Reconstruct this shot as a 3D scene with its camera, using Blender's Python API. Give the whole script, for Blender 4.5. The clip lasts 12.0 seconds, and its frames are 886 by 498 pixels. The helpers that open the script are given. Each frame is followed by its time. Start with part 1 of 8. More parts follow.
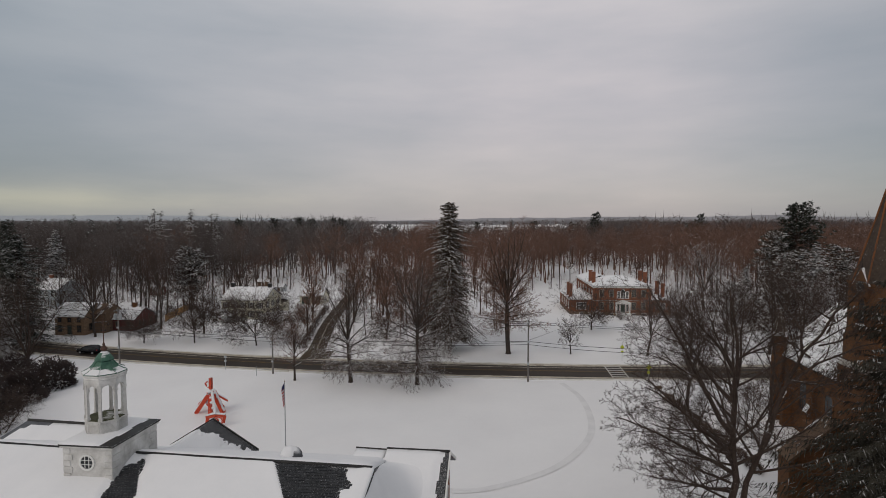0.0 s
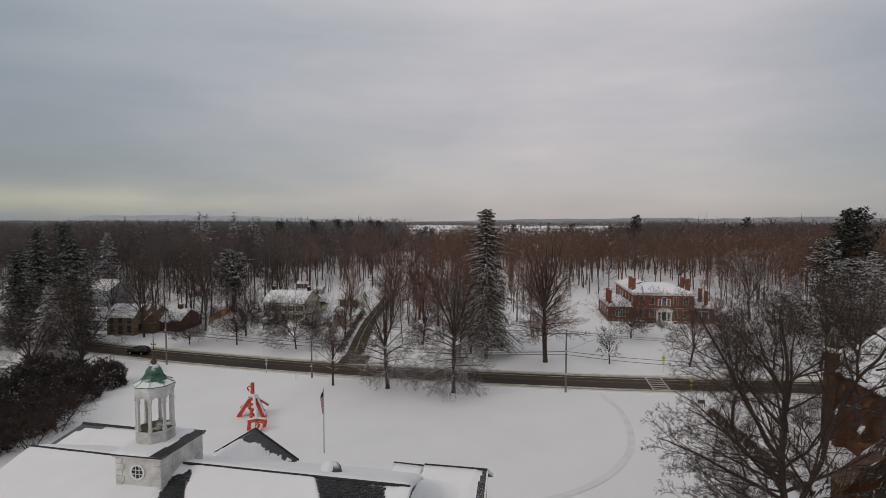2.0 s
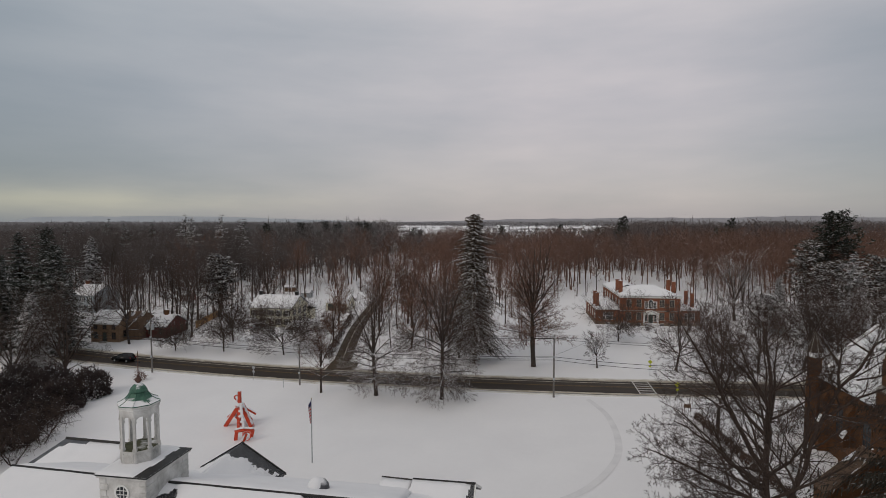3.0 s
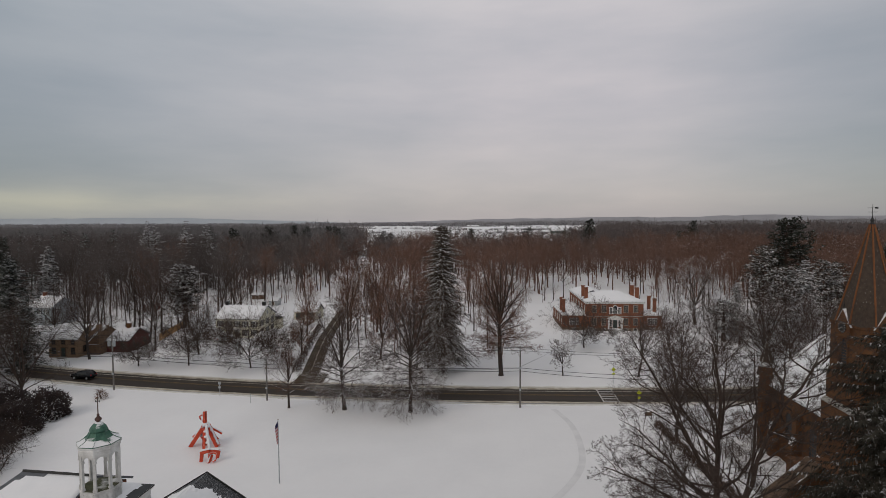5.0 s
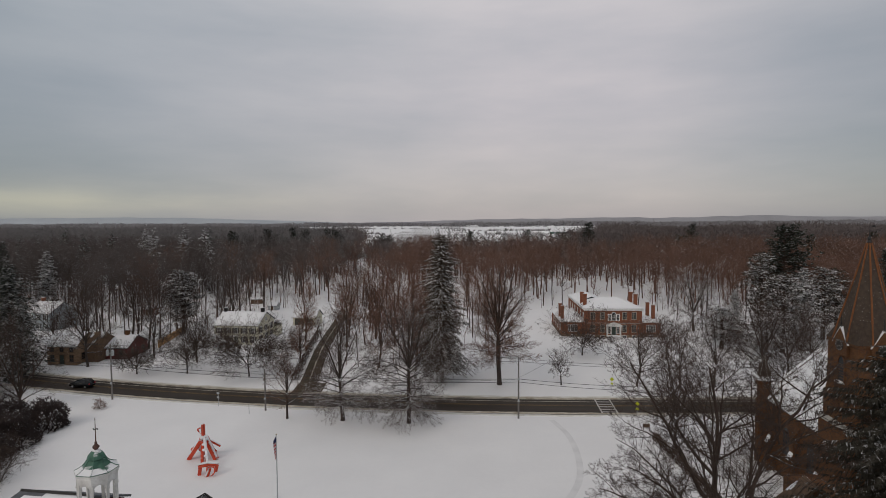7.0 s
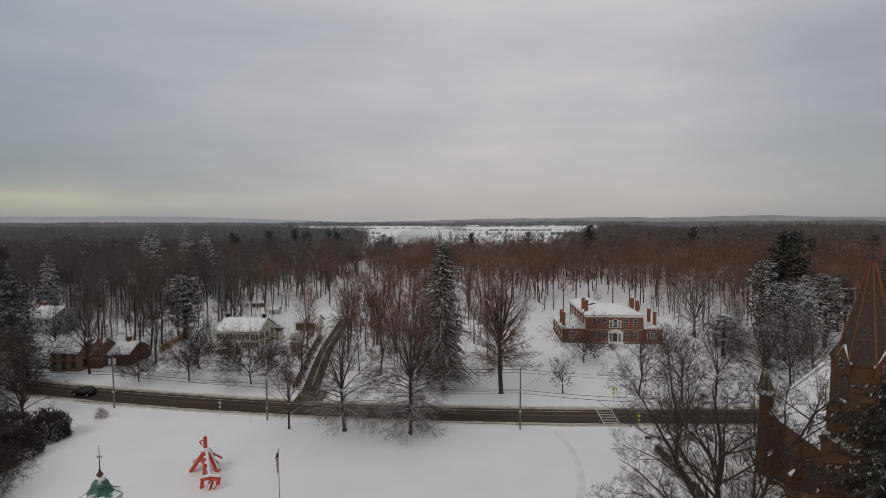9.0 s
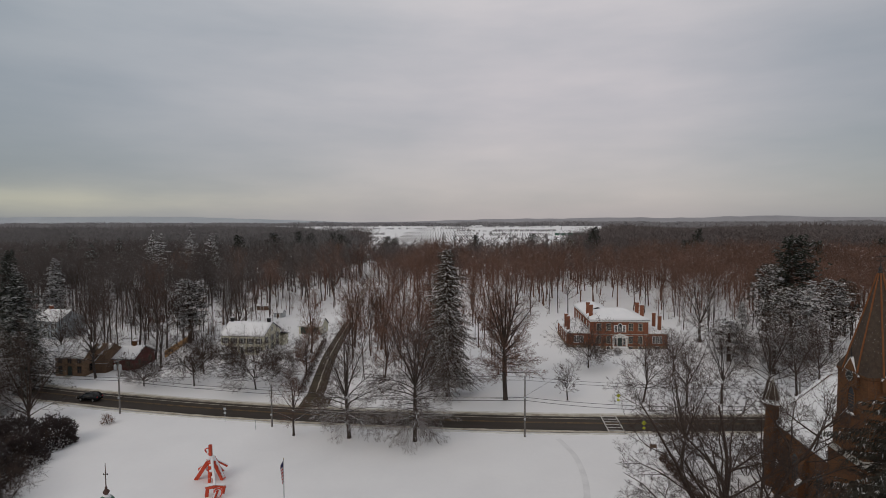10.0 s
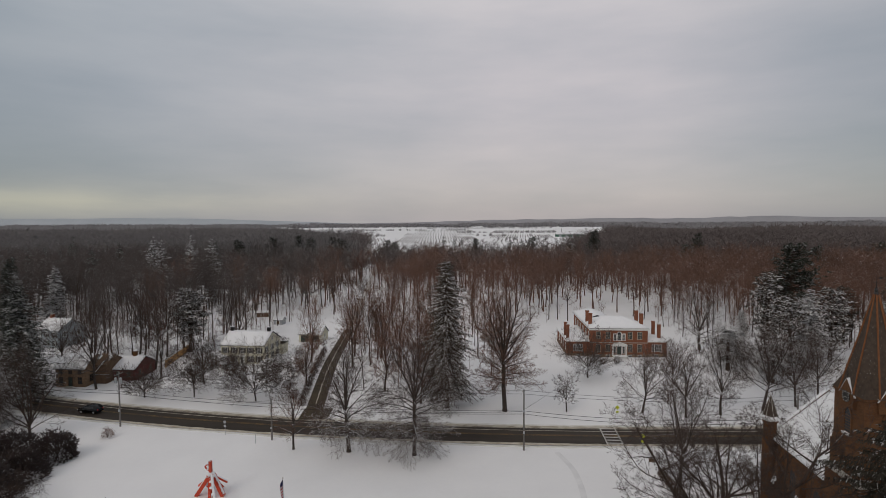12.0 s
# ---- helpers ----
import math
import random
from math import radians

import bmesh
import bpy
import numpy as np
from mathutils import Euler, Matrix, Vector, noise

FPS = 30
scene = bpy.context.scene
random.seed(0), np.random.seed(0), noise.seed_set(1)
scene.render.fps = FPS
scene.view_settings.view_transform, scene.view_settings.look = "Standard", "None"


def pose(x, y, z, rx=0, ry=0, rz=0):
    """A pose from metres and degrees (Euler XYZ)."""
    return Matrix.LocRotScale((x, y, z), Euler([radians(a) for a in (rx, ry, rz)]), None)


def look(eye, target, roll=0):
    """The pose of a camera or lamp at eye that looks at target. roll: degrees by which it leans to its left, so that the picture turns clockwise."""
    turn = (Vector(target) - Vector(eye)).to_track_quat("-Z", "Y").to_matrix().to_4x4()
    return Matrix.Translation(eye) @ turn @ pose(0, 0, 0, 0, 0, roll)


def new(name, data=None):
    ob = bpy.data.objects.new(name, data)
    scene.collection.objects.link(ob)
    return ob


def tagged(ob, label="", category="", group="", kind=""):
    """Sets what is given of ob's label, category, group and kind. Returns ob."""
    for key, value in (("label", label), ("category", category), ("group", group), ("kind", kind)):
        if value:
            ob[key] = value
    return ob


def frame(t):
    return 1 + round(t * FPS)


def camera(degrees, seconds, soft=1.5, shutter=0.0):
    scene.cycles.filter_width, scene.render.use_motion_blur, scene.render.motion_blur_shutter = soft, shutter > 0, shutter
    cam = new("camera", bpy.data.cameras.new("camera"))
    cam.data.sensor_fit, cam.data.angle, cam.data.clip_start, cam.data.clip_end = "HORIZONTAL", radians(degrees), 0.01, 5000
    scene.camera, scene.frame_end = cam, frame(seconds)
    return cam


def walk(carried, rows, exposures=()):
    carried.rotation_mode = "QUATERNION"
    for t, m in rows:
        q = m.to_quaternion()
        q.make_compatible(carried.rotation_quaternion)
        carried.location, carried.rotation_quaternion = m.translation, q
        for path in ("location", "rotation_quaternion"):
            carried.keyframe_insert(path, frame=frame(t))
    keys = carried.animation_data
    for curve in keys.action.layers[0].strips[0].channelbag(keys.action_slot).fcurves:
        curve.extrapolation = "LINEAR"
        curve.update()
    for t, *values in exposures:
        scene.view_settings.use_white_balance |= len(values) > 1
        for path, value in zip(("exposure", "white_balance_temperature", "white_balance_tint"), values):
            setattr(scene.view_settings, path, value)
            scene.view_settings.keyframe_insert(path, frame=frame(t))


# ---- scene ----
# a drone rising slowly over a village green: seconds, x, y, z, yaw, pitch, roll
cam = camera(78.05, 12.0, soft=0.8)
PATH = [
    (0.0, 0.00, 0.00, 27.15, 6.45, -3.13, -0.06),
    (0.5, 0.22, -0.02, 27.36, 8.09, -3.13, 0.01),
    (1.0, 0.03, -0.04, 27.61, 9.98, -3.08, 0.13),
    (1.5, -0.19, 0.05, 27.96, 10.10, -3.08, 0.09),
    (2.0, -0.19, 0.04, 28.37, 10.23, -3.06, 0.09),
    (2.5, -0.16, 0.07, 28.86, 10.08, -3.01, 0.12),
    (3.0, -0.10, 0.08, 29.42, 9.03, -3.06, -0.07),
    (5.0, 0.61, -0.55, 31.80, 5.96, -3.08, -0.37),
    (5.5, 0.75, -0.54, 32.33, 6.04, -3.12, -0.30),
    (6.0, 0.79, -0.49, 32.86, 5.98, -3.15, -0.36),
    (6.5, 0.84, -0.51, 33.34, 5.98, -3.13, -0.27),
    (7.0, 0.73, -0.51, 33.68, 5.88, -3.09, -0.29),
    (9.0, 0.51, -0.41, 35.62, 5.96, -3.17, -0.18),
    (9.5, 0.45, -0.43, 36.23, 6.07, -3.13, -0.23),
    (10.0, 0.42, -0.31, 36.82, 6.38, -3.16, -0.18),
    (10.5, 0.48, -0.27, 37.31, 7.18, -3.14, -0.17),
    (11.0, 0.43, -0.33, 37.86, 7.29, -3.13, -0.15),
    (11.5, 0.50, -0.38, 38.47, 6.85, -3.10, -0.26),
    (12.0, 0.70, -0.47, 39.15, 6.42, -3.10, -0.31),
]
walk(cam, [(t, pose(x, y, z, 90 + pitch, 0, yaw) @ pose(0, 0, 0, 0, 0, roll)) for t, x, y, z, yaw, pitch, roll in PATH])

# ---- light: dull overcast winter afternoon, faint yellow gap low in the south-west ----
sun_data = bpy.data.lights.new("sun", "SUN")
sun_data.energy, sun_data.angle, sun_data.color = 0.6, radians(25), (1.0, 0.87, 0.74)
sun_ob = new("sun", sun_data)
sun_ob.matrix_world = look((-60, -20, 80), (0, 60, 0))

world = bpy.data.worlds.new("overcast_sky")
scene.world = world
world.use_nodes = True
wn, wl = world.node_tree.nodes, world.node_tree.links
wn.clear()
w_out = wn.new("ShaderNodeOutputWorld")
w_bg = wn.new("ShaderNodeBackground")
w_bg.inputs["Strength"].default_value = 1.0
w_sky = wn.new("ShaderNodeTexSky")
w_sky.sky_type = "NISHITA"
w_sky.sun_disc = False
w_sky.sun_elevation, w_sky.sun_rotation = radians(45), radians(217)
w_dim = wn.new("ShaderNodeVectorMath"); w_dim.operation = "SCALE"; w_dim.inputs[3].default_value = 0.05
wl.new(w_sky.outputs[0], w_dim.inputs[0])
w_tc = wn.new("ShaderNodeTexCoord")
w_sep = wn.new("ShaderNodeSeparateXYZ")
wl.new(w_tc.outputs["Generated"], w_sep.inputs[0])


def w_math(op, a, b, c=0.5):
    n = wn.new("ShaderNodeMath"); n.operation = op
    n.inputs[2].default_value = c
    for i, v in ((0, a), (1, b)):
        if isinstance(v, (int, float)):
            n.inputs[i].default_value = v
        else:
            wl.new(v, n.inputs[i])
    return n.outputs[0]


def w_ramp(fac, stops):
    n = wn.new("ShaderNodeValToRGB")
    while len(n.color_ramp.elements) < len(stops):
        n.color_ramp.elements.new(0.5)
    for e, (p, c) in zip(n.color_ramp.elements, stops):
        e.position, e.color = p, (*c, 1)
    wl.new(fac, n.inputs[0])
    return n.outputs[0]


def w_mix(kind, fac, a, b):
    n = wn.new("ShaderNodeMixRGB"); n.blend_type = kind
    for i, v in ((0, fac), (1, a), (2, b)):
        if isinstance(v, (int, float)):
            n.inputs[i].default_value = v
        elif isinstance(v, tuple):
            n.inputs[i].default_value = (*v, 1)
        else:
            wl.new(v, n.inputs[i])
    return n.outputs[0]


# grey cloud deck: colour by height above the horizon, streaks stretched along it
up = w_math("MAXIMUM", w_sep.outputs[2], 0.0)
deck = w_ramp(up, [(0.0, (0.395, 0.364, 0.372)), (0.06, (0.425, 0.389, 0.394)), (0.2, (0.475, 0.446, 0.457)), (0.42, (0.53, 0.518, 0.528)), (1.0, (0.575, 0.545, 0.53))])
w_map = wn.new("ShaderNodeMapping")
w_map.inputs["Scale"].default_value = (1.6, 1.2, 7.0)
w_map.inputs["Rotation"].default_value = (0.0, radians(-7), 0.0)
wl.new(w_tc.outputs["Generated"], w_map.inputs[0])
w_noise = wn.new("ShaderNodeTexNoise")
w_noise.inputs["Scale"].default_value, w_noise.inputs["Detail"].default_value, w_noise.inputs["Roughness"].default_value = 1.7, 5, 0.52
wl.new(w_map.outputs[0], w_noise.inputs["Vector"])
streak = w_ramp(w_noise.outputs[0], [(0.3, (0.86, 0.89, 0.91)), (0.5, (0.98, 0.985, 0.99)), (0.72, (1.12, 1.10, 1.08))])
deck = w_mix("MULTIPLY", 1.0, deck, streak)
# brighter cloud ahead; lens falloff put into the sky as darker, bluer sides
side = w_math("MULTIPLY_ADD", w_sep.outputs[0], 0.5)
tone = w_ramp(side, [(0.0, (0.57, 0.65, 0.69)), (0.13, (0.59, 0.68, 0.73)), (0.22, (0.74, 0.81, 0.855)), (0.36, (0.97, 0.985, 1.0)), (0.50, (1.10, 1.07, 1.075)), (0.62, (1.06, 1.035, 1.045)), (0.72, (0.80, 0.83, 0.86)), (0.82, (0.60, 0.655, 0.69)), (1.0, (0.57, 0.63, 0.67))])
deck = w_mix("MULTIPLY", 1.0, deck, tone)
# pale yellow gap low on the west side
low = w_ramp(up, [(0.0, (0.25, 0.25, 0.25)), (0.014, (0.7, 0.7, 0.7)), (0.032, (1, 1, 1)), (0.056, (0.35, 0.35, 0.35)), (0.08, (0, 0, 0))])
west = w_ramp(w_math("MULTIPLY", w_sep.outputs[0], -1.0), [(0.25, (0, 0, 0)), (0.62, (1, 1, 1))])
gap = w_mix("MULTIPLY", 1.0, low, west)
gap_noise = w_ramp(w_noise.outputs[0], [(0.36, (0.35, 0.35, 0.35)), (0.6, (1, 1, 1))])
gap = w_mix("MULTIPLY", 1.0, gap, gap_noise)
deck = w_mix("ADD", 1.0, deck, w_mix("MULTIPLY", 1.0, gap, (0.13, 0.112, 0.038)))
sky = w_mix("ADD", 1.0, w_mix("MULTIPLY", 1.0, deck, (0.93, 0.93, 0.93)), w_mix("MULTIPLY", 1.0, w_dim.outputs[0], (0.3, 0.3, 0.26)))
wl.new(sky, w_bg.inputs[0])
wl.new(w_bg.outputs[0], w_out.inputs[0])

# ---- materials ----
SNOW = (0.79, 0.79, 0.80)


def mat(name, c1, c2, scale=3.0, rough=0.8, bump=0.25, fine=8.0, metal=0.0, snow=None, stretch=(1, 1, 1), tint=0.12, bump_dist=0.02):
    """Two-scale mottled surface; snow=(from, to, patch scale) lays snow on faces that look up."""
    m = bpy.data.materials.new(name)
    m.use_nodes = True
    nt = m.node_tree
    n, l = nt.nodes, nt.links
    b = n["Principled BSDF"]
    tc = n.new("ShaderNodeTexCoord")
    mp = n.new("ShaderNodeMapping"); mp.inputs["Scale"].default_value = stretch
    l.new(tc.outputs["Object"], mp.inputs[0])
    a = n.new("ShaderNodeTexNoise"); a.inputs["Scale"].default_value = scale; a.inputs["Detail"].default_value = 4
    f = n.new("ShaderNodeTexNoise"); f.inputs["Scale"].default_value = scale * fine; f.inputs["Detail"].default_value = 3
    l.new(mp.outputs[0], a.inputs["Vector"]); l.new(mp.outputs[0], f.inputs["Vector"])
    mixf = n.new("ShaderNodeMath"); mixf.operation = "MULTIPLY_ADD"
    l.new(f.outputs[0], mixf.inputs[0]); mixf.inputs[1].default_value = 0.45
    sc = n.new("ShaderNodeMath"); sc.operation = "MULTIPLY_ADD"
    l.new(a.outputs[0], sc.inputs[0]); sc.inputs[1].default_value = 1.7; sc.inputs[2].default_value = -0.58
    l.new(sc.outputs[0], mixf.inputs[2])
    cr = n.new("ShaderNodeMixRGB"); cr.inputs[1].default_value = (*c1, 1); cr.inputs[2].default_value = (*c2, 1)
    cl = n.new("ShaderNodeClamp"); l.new(mixf.outputs[0], cl.inputs[0]); l.new(cl.outputs[0], cr.inputs[0])
    col = cr.outputs[0]
    if tint:
        oi = n.new("ShaderNodeObjectInfo")
        mr = n.new("ShaderNodeMapRange"); mr.inputs[3].default_value = 1 - tint; mr.inputs[4].default_value = 1 + tint
        l.new(oi.outputs["Random"], mr.inputs[0])
        v = n.new("ShaderNodeVectorMath"); v.operation = "SCALE"
        l.new(col, v.inputs[0]); l.new(mr.outputs[0], v.inputs[3])
        col = v.outputs[0]
    b.inputs["Roughness"].default_value = rough
    b.inputs["Metallic"].default_value = metal
    b.inputs["Specular IOR Level"].default_value = 0.3
    if snow:
        g = n.new("ShaderNodeNewGeometry")
        s = n.new("ShaderNodeSeparateXYZ"); l.new(g.outputs["Normal"], s.inputs[0])
        pn = n.new("ShaderNodeTexNoise"); pn.inputs["Scale"].default_value = snow[2]; pn.inputs["Detail"].default_value = 4
        l.new(g.outputs["Position"], pn.inputs["Vector"])
        add = n.new("ShaderNodeMath"); add.operation = "MULTIPLY_ADD"; add.inputs[1].default_value = 1.3
        l.new(pn.outputs[0], add.inputs[0])
        off = n.new("ShaderNodeMath"); off.operation = "ADD"; off.inputs[1].default_value = -0.65
        l.new(s.outputs[2], off.inputs[0]); l.new(off.outputs[0], add.inputs[2])
        sr = n.new("ShaderNodeMapRange"); sr.inputs[1].default_value = snow[0]; sr.inputs[2].default_value = snow[1]
        l.new(add.outputs[0], sr.inputs[0])
        sm = n.new("ShaderNodeMixRGB"); l.new(sr.outputs[0], sm.inputs[0]); l.new(col, sm.inputs[1]); sm.inputs[2].default_value = (*SNOW, 1)
        col = sm.outputs[0]
    l.new(col, b.inputs["Base Color"])
    if bump:
        bp = n.new("ShaderNodeBump"); bp.inputs["Strength"].default_value = bump; bp.inputs["Distance"].default_value = bump_dist
        l.new(f.outputs[0], bp.inputs["Height"]); l.new(bp.outputs[0], b.inputs["Normal"])
    return m


def brick_mat(name, c1, c2, mortar, size=1.0):
    m = mat(name, c1, c2, 0.6, 0.9, 0.0, tint=0)
    n, l = m.node_tree.nodes, m.node_tree.links
    b = n["Principled BSDF"]
    src = b.inputs["Base Color"].links[0].from_socket
    g = n.new("ShaderNodeNewGeometry")
    sp = n.new("ShaderNodeSeparateXYZ"); l.new(g.outputs["Position"], sp.inputs[0])
    ad = n.new("ShaderNodeMath"); l.new(sp.outputs[0], ad.inputs[0]); l.new(sp.outputs[1], ad.inputs[1])
    cb = n.new("ShaderNodeCombineXYZ"); l.new(ad.outputs[0], cb.inputs[0]); l.new(sp.outputs[2], cb.inputs[1])
    t = n.new("ShaderNodeTexBrick")
    t.inputs["Scale"].default_value = 1.0
    t.inputs["Brick Width"].default_value, t.inputs["Row Height"].default_value = 0.215 * size, 0.075 * size
    t.inputs["Mortar Size"].default_value = 0.006
    t.inputs["Color1"].default_value, t.inputs["Color2"].default_value, t.inputs["Mortar"].default_value = (1.15, 1.1, 1.1, 1), (0.75, 0.72, 0.72, 1), (*mortar, 1)
    l.new(cb.outputs[0], t.inputs["Vector"])
    mx = n.new("ShaderNodeMixRGB"); mx.blend_type = "MULTIPLY"; mx.inputs[0].default_value = 0.85
    l.new(src, mx.inputs[1]); l.new(t.outputs[0], mx.inputs[2])
    l.new(mx.outputs[0], b.inputs["Base Color"])
    bp = n.new("ShaderNodeBump"); bp.inputs["Strength"].default_value = 0.3; bp.inputs["Distance"].default_value = 0.01; bp.invert = True
    l.new(t.outputs["Fac"], bp.inputs["Height"]); l.new(bp.outputs[0], b.inputs["Normal"])
    return m


M_SNOW = mat("snow", (0.765, 0.765, 0.775), (0.82, 0.82, 0.825), 0.12, 0.9, 0.35, 12, tint=0, bump_dist=0.06)
M_SNOW_ROOF = mat("roof_snow", (0.76, 0.765, 0.78), (0.82, 0.82, 0.83), 0.5, 0.9, 0.3, 9, tint=0.02, bump_dist=0.03)
M_SLUSH = mat("trodden_snow", (0.56, 0.54, 0.48), (0.77, 0.765, 0.75), 0.9, 0.85, 0.5, 6, tint=0, bump_dist=0.05)
M_TRACK = mat("filled_wheel_track", (0.65, 0.65, 0.66), (0.775, 0.775, 0.78), 0.5, 0.9, 0.4, 6, tint=0, bump_dist=0.04)
M_DIRTY = mat("roadside_slush", (0.24, 0.20, 0.14), (0.62, 0.58, 0.50), 0.7, 0.7, 0.5, 6, tint=0, bump_dist=0.04)
M_ASPHALT = mat("wet_asphalt", (0.020, 0.0155, 0.012), (0.056, 0.043, 0.033), 0.35, 0.7, 0.3, 14, tint=0, stretch=(0.12, 1, 1))
M_DRIVE = mat("muddy_drive", (0.030, 0.023, 0.014), (0.090, 0.068, 0.040), 0.5, 0.8, 0.4, 6, tint=0)
M_YELLOW = mat("worn_yellow_paint", (0.05, 0.034, 0.016), (0.30, 0.185, 0.06), 0.5, 0.7, 0.1, tint=0)
M_WHITE_LINE = mat("worn_white_paint", (0.34, 0.33, 0.31), (0.6, 0.59, 0.57), 1.5, 0.7, 0.1, tint=0)
M_BRICK = brick_mat("red_brick", (0.18, 0.068, 0.038), (0.28, 0.112, 0.062), (0.95, 1.1, 1.2))
M_BRICK_CH = brick_mat("church_brick", (0.090, 0.040, 0.017), (0.150, 0.069, 0.028), (0.95, 1.1, 1.2))
M_BRICK_TAN = brick_mat("tan_brick", (0.188, 0.125, 0.077), (0.312, 0.210, 0.135), (1.0, 1.05, 1.1), 1.4)
M_STONE = mat("grey_stone", (0.26, 0.245, 0.22), (0.42, 0.40, 0.36), 1.4, 0.9, 0.4, 6)
M_TANTRIM = mat("tan_painted_trim", (0.36, 0.32, 0.255), (0.48, 0.44, 0.36), 2.0, 0.6, 0.1, 6, tint=0.04)
M_PLINTH = mat("brown_sandstone", (0.15, 0.105, 0.070), (0.27, 0.20, 0.14), 1.4, 0.9, 0.4, 6)
M_WHITE = mat("white_trim", (0.66, 0.655, 0.63), (0.80, 0.80, 0.78), 2.0, 0.6, 0.1, 6, tint=0.03)
M_WORN = mat("weathered_white_paint", (0.36, 0.35, 0.33), (0.76, 0.75, 0.73), 1.1, 0.75, 0.25, 9, tint=0.06)
M_CREAM = mat("cream_clapboard", (0.62, 0.585, 0.45), (0.72, 0.69, 0.55), 0.8, 0.7, 0.5, 5, tint=0.02, stretch=(0.1, 0.1, 9.0), bump_dist=0.03)
M_BLUEGREY = mat("blue_grey_clapboard", (0.25, 0.28, 0.295), (0.35, 0.38, 0.40), 0.8, 0.7, 0.5, 5, tint=0.02, stretch=(0.1, 0.1, 9.0), bump_dist=0.03)
M_REDWOOD = mat("barn_red_boards", (0.075, 0.02, 0.018), (0.13, 0.036, 0.03), 0.8, 0.8, 0.5, 5, tint=0.02, stretch=(0.1, 0.1, 7.0), bump_dist=0.03)
M_SHINGLE_BR = mat("brown_shingle_wall", (0.10, 0.062, 0.04), (0.17, 0.11, 0.07), 1.2, 0.85, 0.4, 6)
M_GLASS = mat("dark_window_glass", (0.02, 0.023, 0.026), (0.05, 0.055, 0.06), 1.0, 0.12, 0.0, tint=0.4)
M_SHUTTER = mat("black_green_shutter", (0.018, 0.022, 0.02), (0.035, 0.04, 0.036), 3.0, 0.6, 0.1)
M_DOOR = mat("dark_door", (0.03, 0.045, 0.04), (0.05, 0.07, 0.06), 3.0, 0.5, 0.1)
M_SLATE = mat("grey_slate", (0.045, 0.048, 0.055), (0.12, 0.125, 0.135), 2.0, 0.55, 0.35, 7, tint=0.3)
M_SLATE_DK = mat("wet_black_slate", (0.012, 0.013, 0.015), (0.036, 0.038, 0.042), 2.0, 0.6, 0.3, 7, tint=0.35, snow=(1.08, 1.25, 24.0))
M_SLATE_DUST = mat("dark_slate_speckled_with_snow", (0.010, 0.011, 0.013), (0.032, 0.034, 0.038), 2.0, 0.6, 0.3, 7, tint=0.1, snow=(0.92, 1.22, 24.0))
M_SLATE_SN = mat("slate_dusted_with_snow", (0.05, 0.05, 0.055), (0.11, 0.11, 0.12), 2.0, 0.55, 0.3, 7, snow=(0.55, 0.95, 1.3))
M_BROACH = mat("broach_slate", (0.040, 0.028, 0.021), (0.082, 0.058, 0.042), 2.6, 0.8, 0.5, 7)
M_SPIRE = mat("spire_slate", (0.040, 0.028, 0.021), (0.082, 0.058, 0.042), 2.6, 0.8, 0.5, 7, snow=(0.46, 0.62, 7.0))
M_RIB = mat("terracotta_ribs", (0.13, 0.05, 0.02), (0.23, 0.09, 0.034), 2.0, 0.8, 0.3, 6, tint=0.05, snow=(0.62, 0.9, 3.0))
M_COPPER = mat("green_copper", (0.024, 0.075, 0.052), (0.085, 0.19, 0.135), 2.6, 0.55, 0.25, 6, snow=(0.62, 0.74, 1.3))
M_DARKMETAL = mat("dark_metal", (0.02, 0.02, 0.022), (0.05, 0.048, 0.045), 3.0, 0.5, 0.15, metal=0.4)
M_REDSTEEL = mat("red_painted_steel", (0.55, 0.055, 0.025), (0.70, 0.10, 0.045), 1.5, 0.45, 0.05, 6, snow=(0.44, 0.58, 2.0))
M_POLE = mat("weathered_pole_wood", (0.11, 0.10, 0.09), (0.25, 0.235, 0.22), 1.5, 0.85, 0.4, 6, stretch=(3, 3, 0.3))
M_GREYMETAL = mat("galvanised_metal", (0.33, 0.35, 0.36), (0.5, 0.52, 0.53), 3.0, 0.45, 0.05, metal=0.5)
M_RAMP = mat("dark_treated_wood", (0.05, 0.043, 0.038), (0.12, 0.105, 0.092), 2.0, 0.85, 0.3, 6, snow=(0.8, 1.05, 2.0))
M_FENCE = mat("fresh_cedar_board", (0.40, 0.21, 0.075), (0.55, 0.32, 0.13), 2.0, 0.8, 0.3, 6)
M_YSIGN = mat("fluorescent_yellow_sign", (0.50, 0.55, 0.02), (0.58, 0.62, 0.04), 3.0, 0.5, 0.0)
M_WSIGN = mat("white_sign_sheet", (0.70, 0.71, 0.71), (0.78, 0.78, 0.78), 3.0, 0.5, 0.0)
M_CARPAINT = mat("black_car_paint", (0.008, 0.009, 0.011), (0.018, 0.02, 0.022), 3.0, 0.22, 0.0)
M_TYRE = mat("tyre_rubber", (0.012, 0.012, 0.012), (0.03, 0.03, 0.03), 8.0, 0.9, 0.2)
M_FLAGRED = mat("flag_red", (0.26, 0.014, 0.02), (0.34, 0.024, 0.03), 6.0, 0.8, 0.0)
M_FLAGBLUE = mat("flag_blue", (0.010, 0.013, 0.05), (0.018, 0.022, 0.075), 6.0, 0.8, 0.0)
M_FLAGWHITE = mat("flag_white", (0.40, 0.40, 0.41), (0.52, 0.52, 0.53), 6.0, 0.8, 0.0)
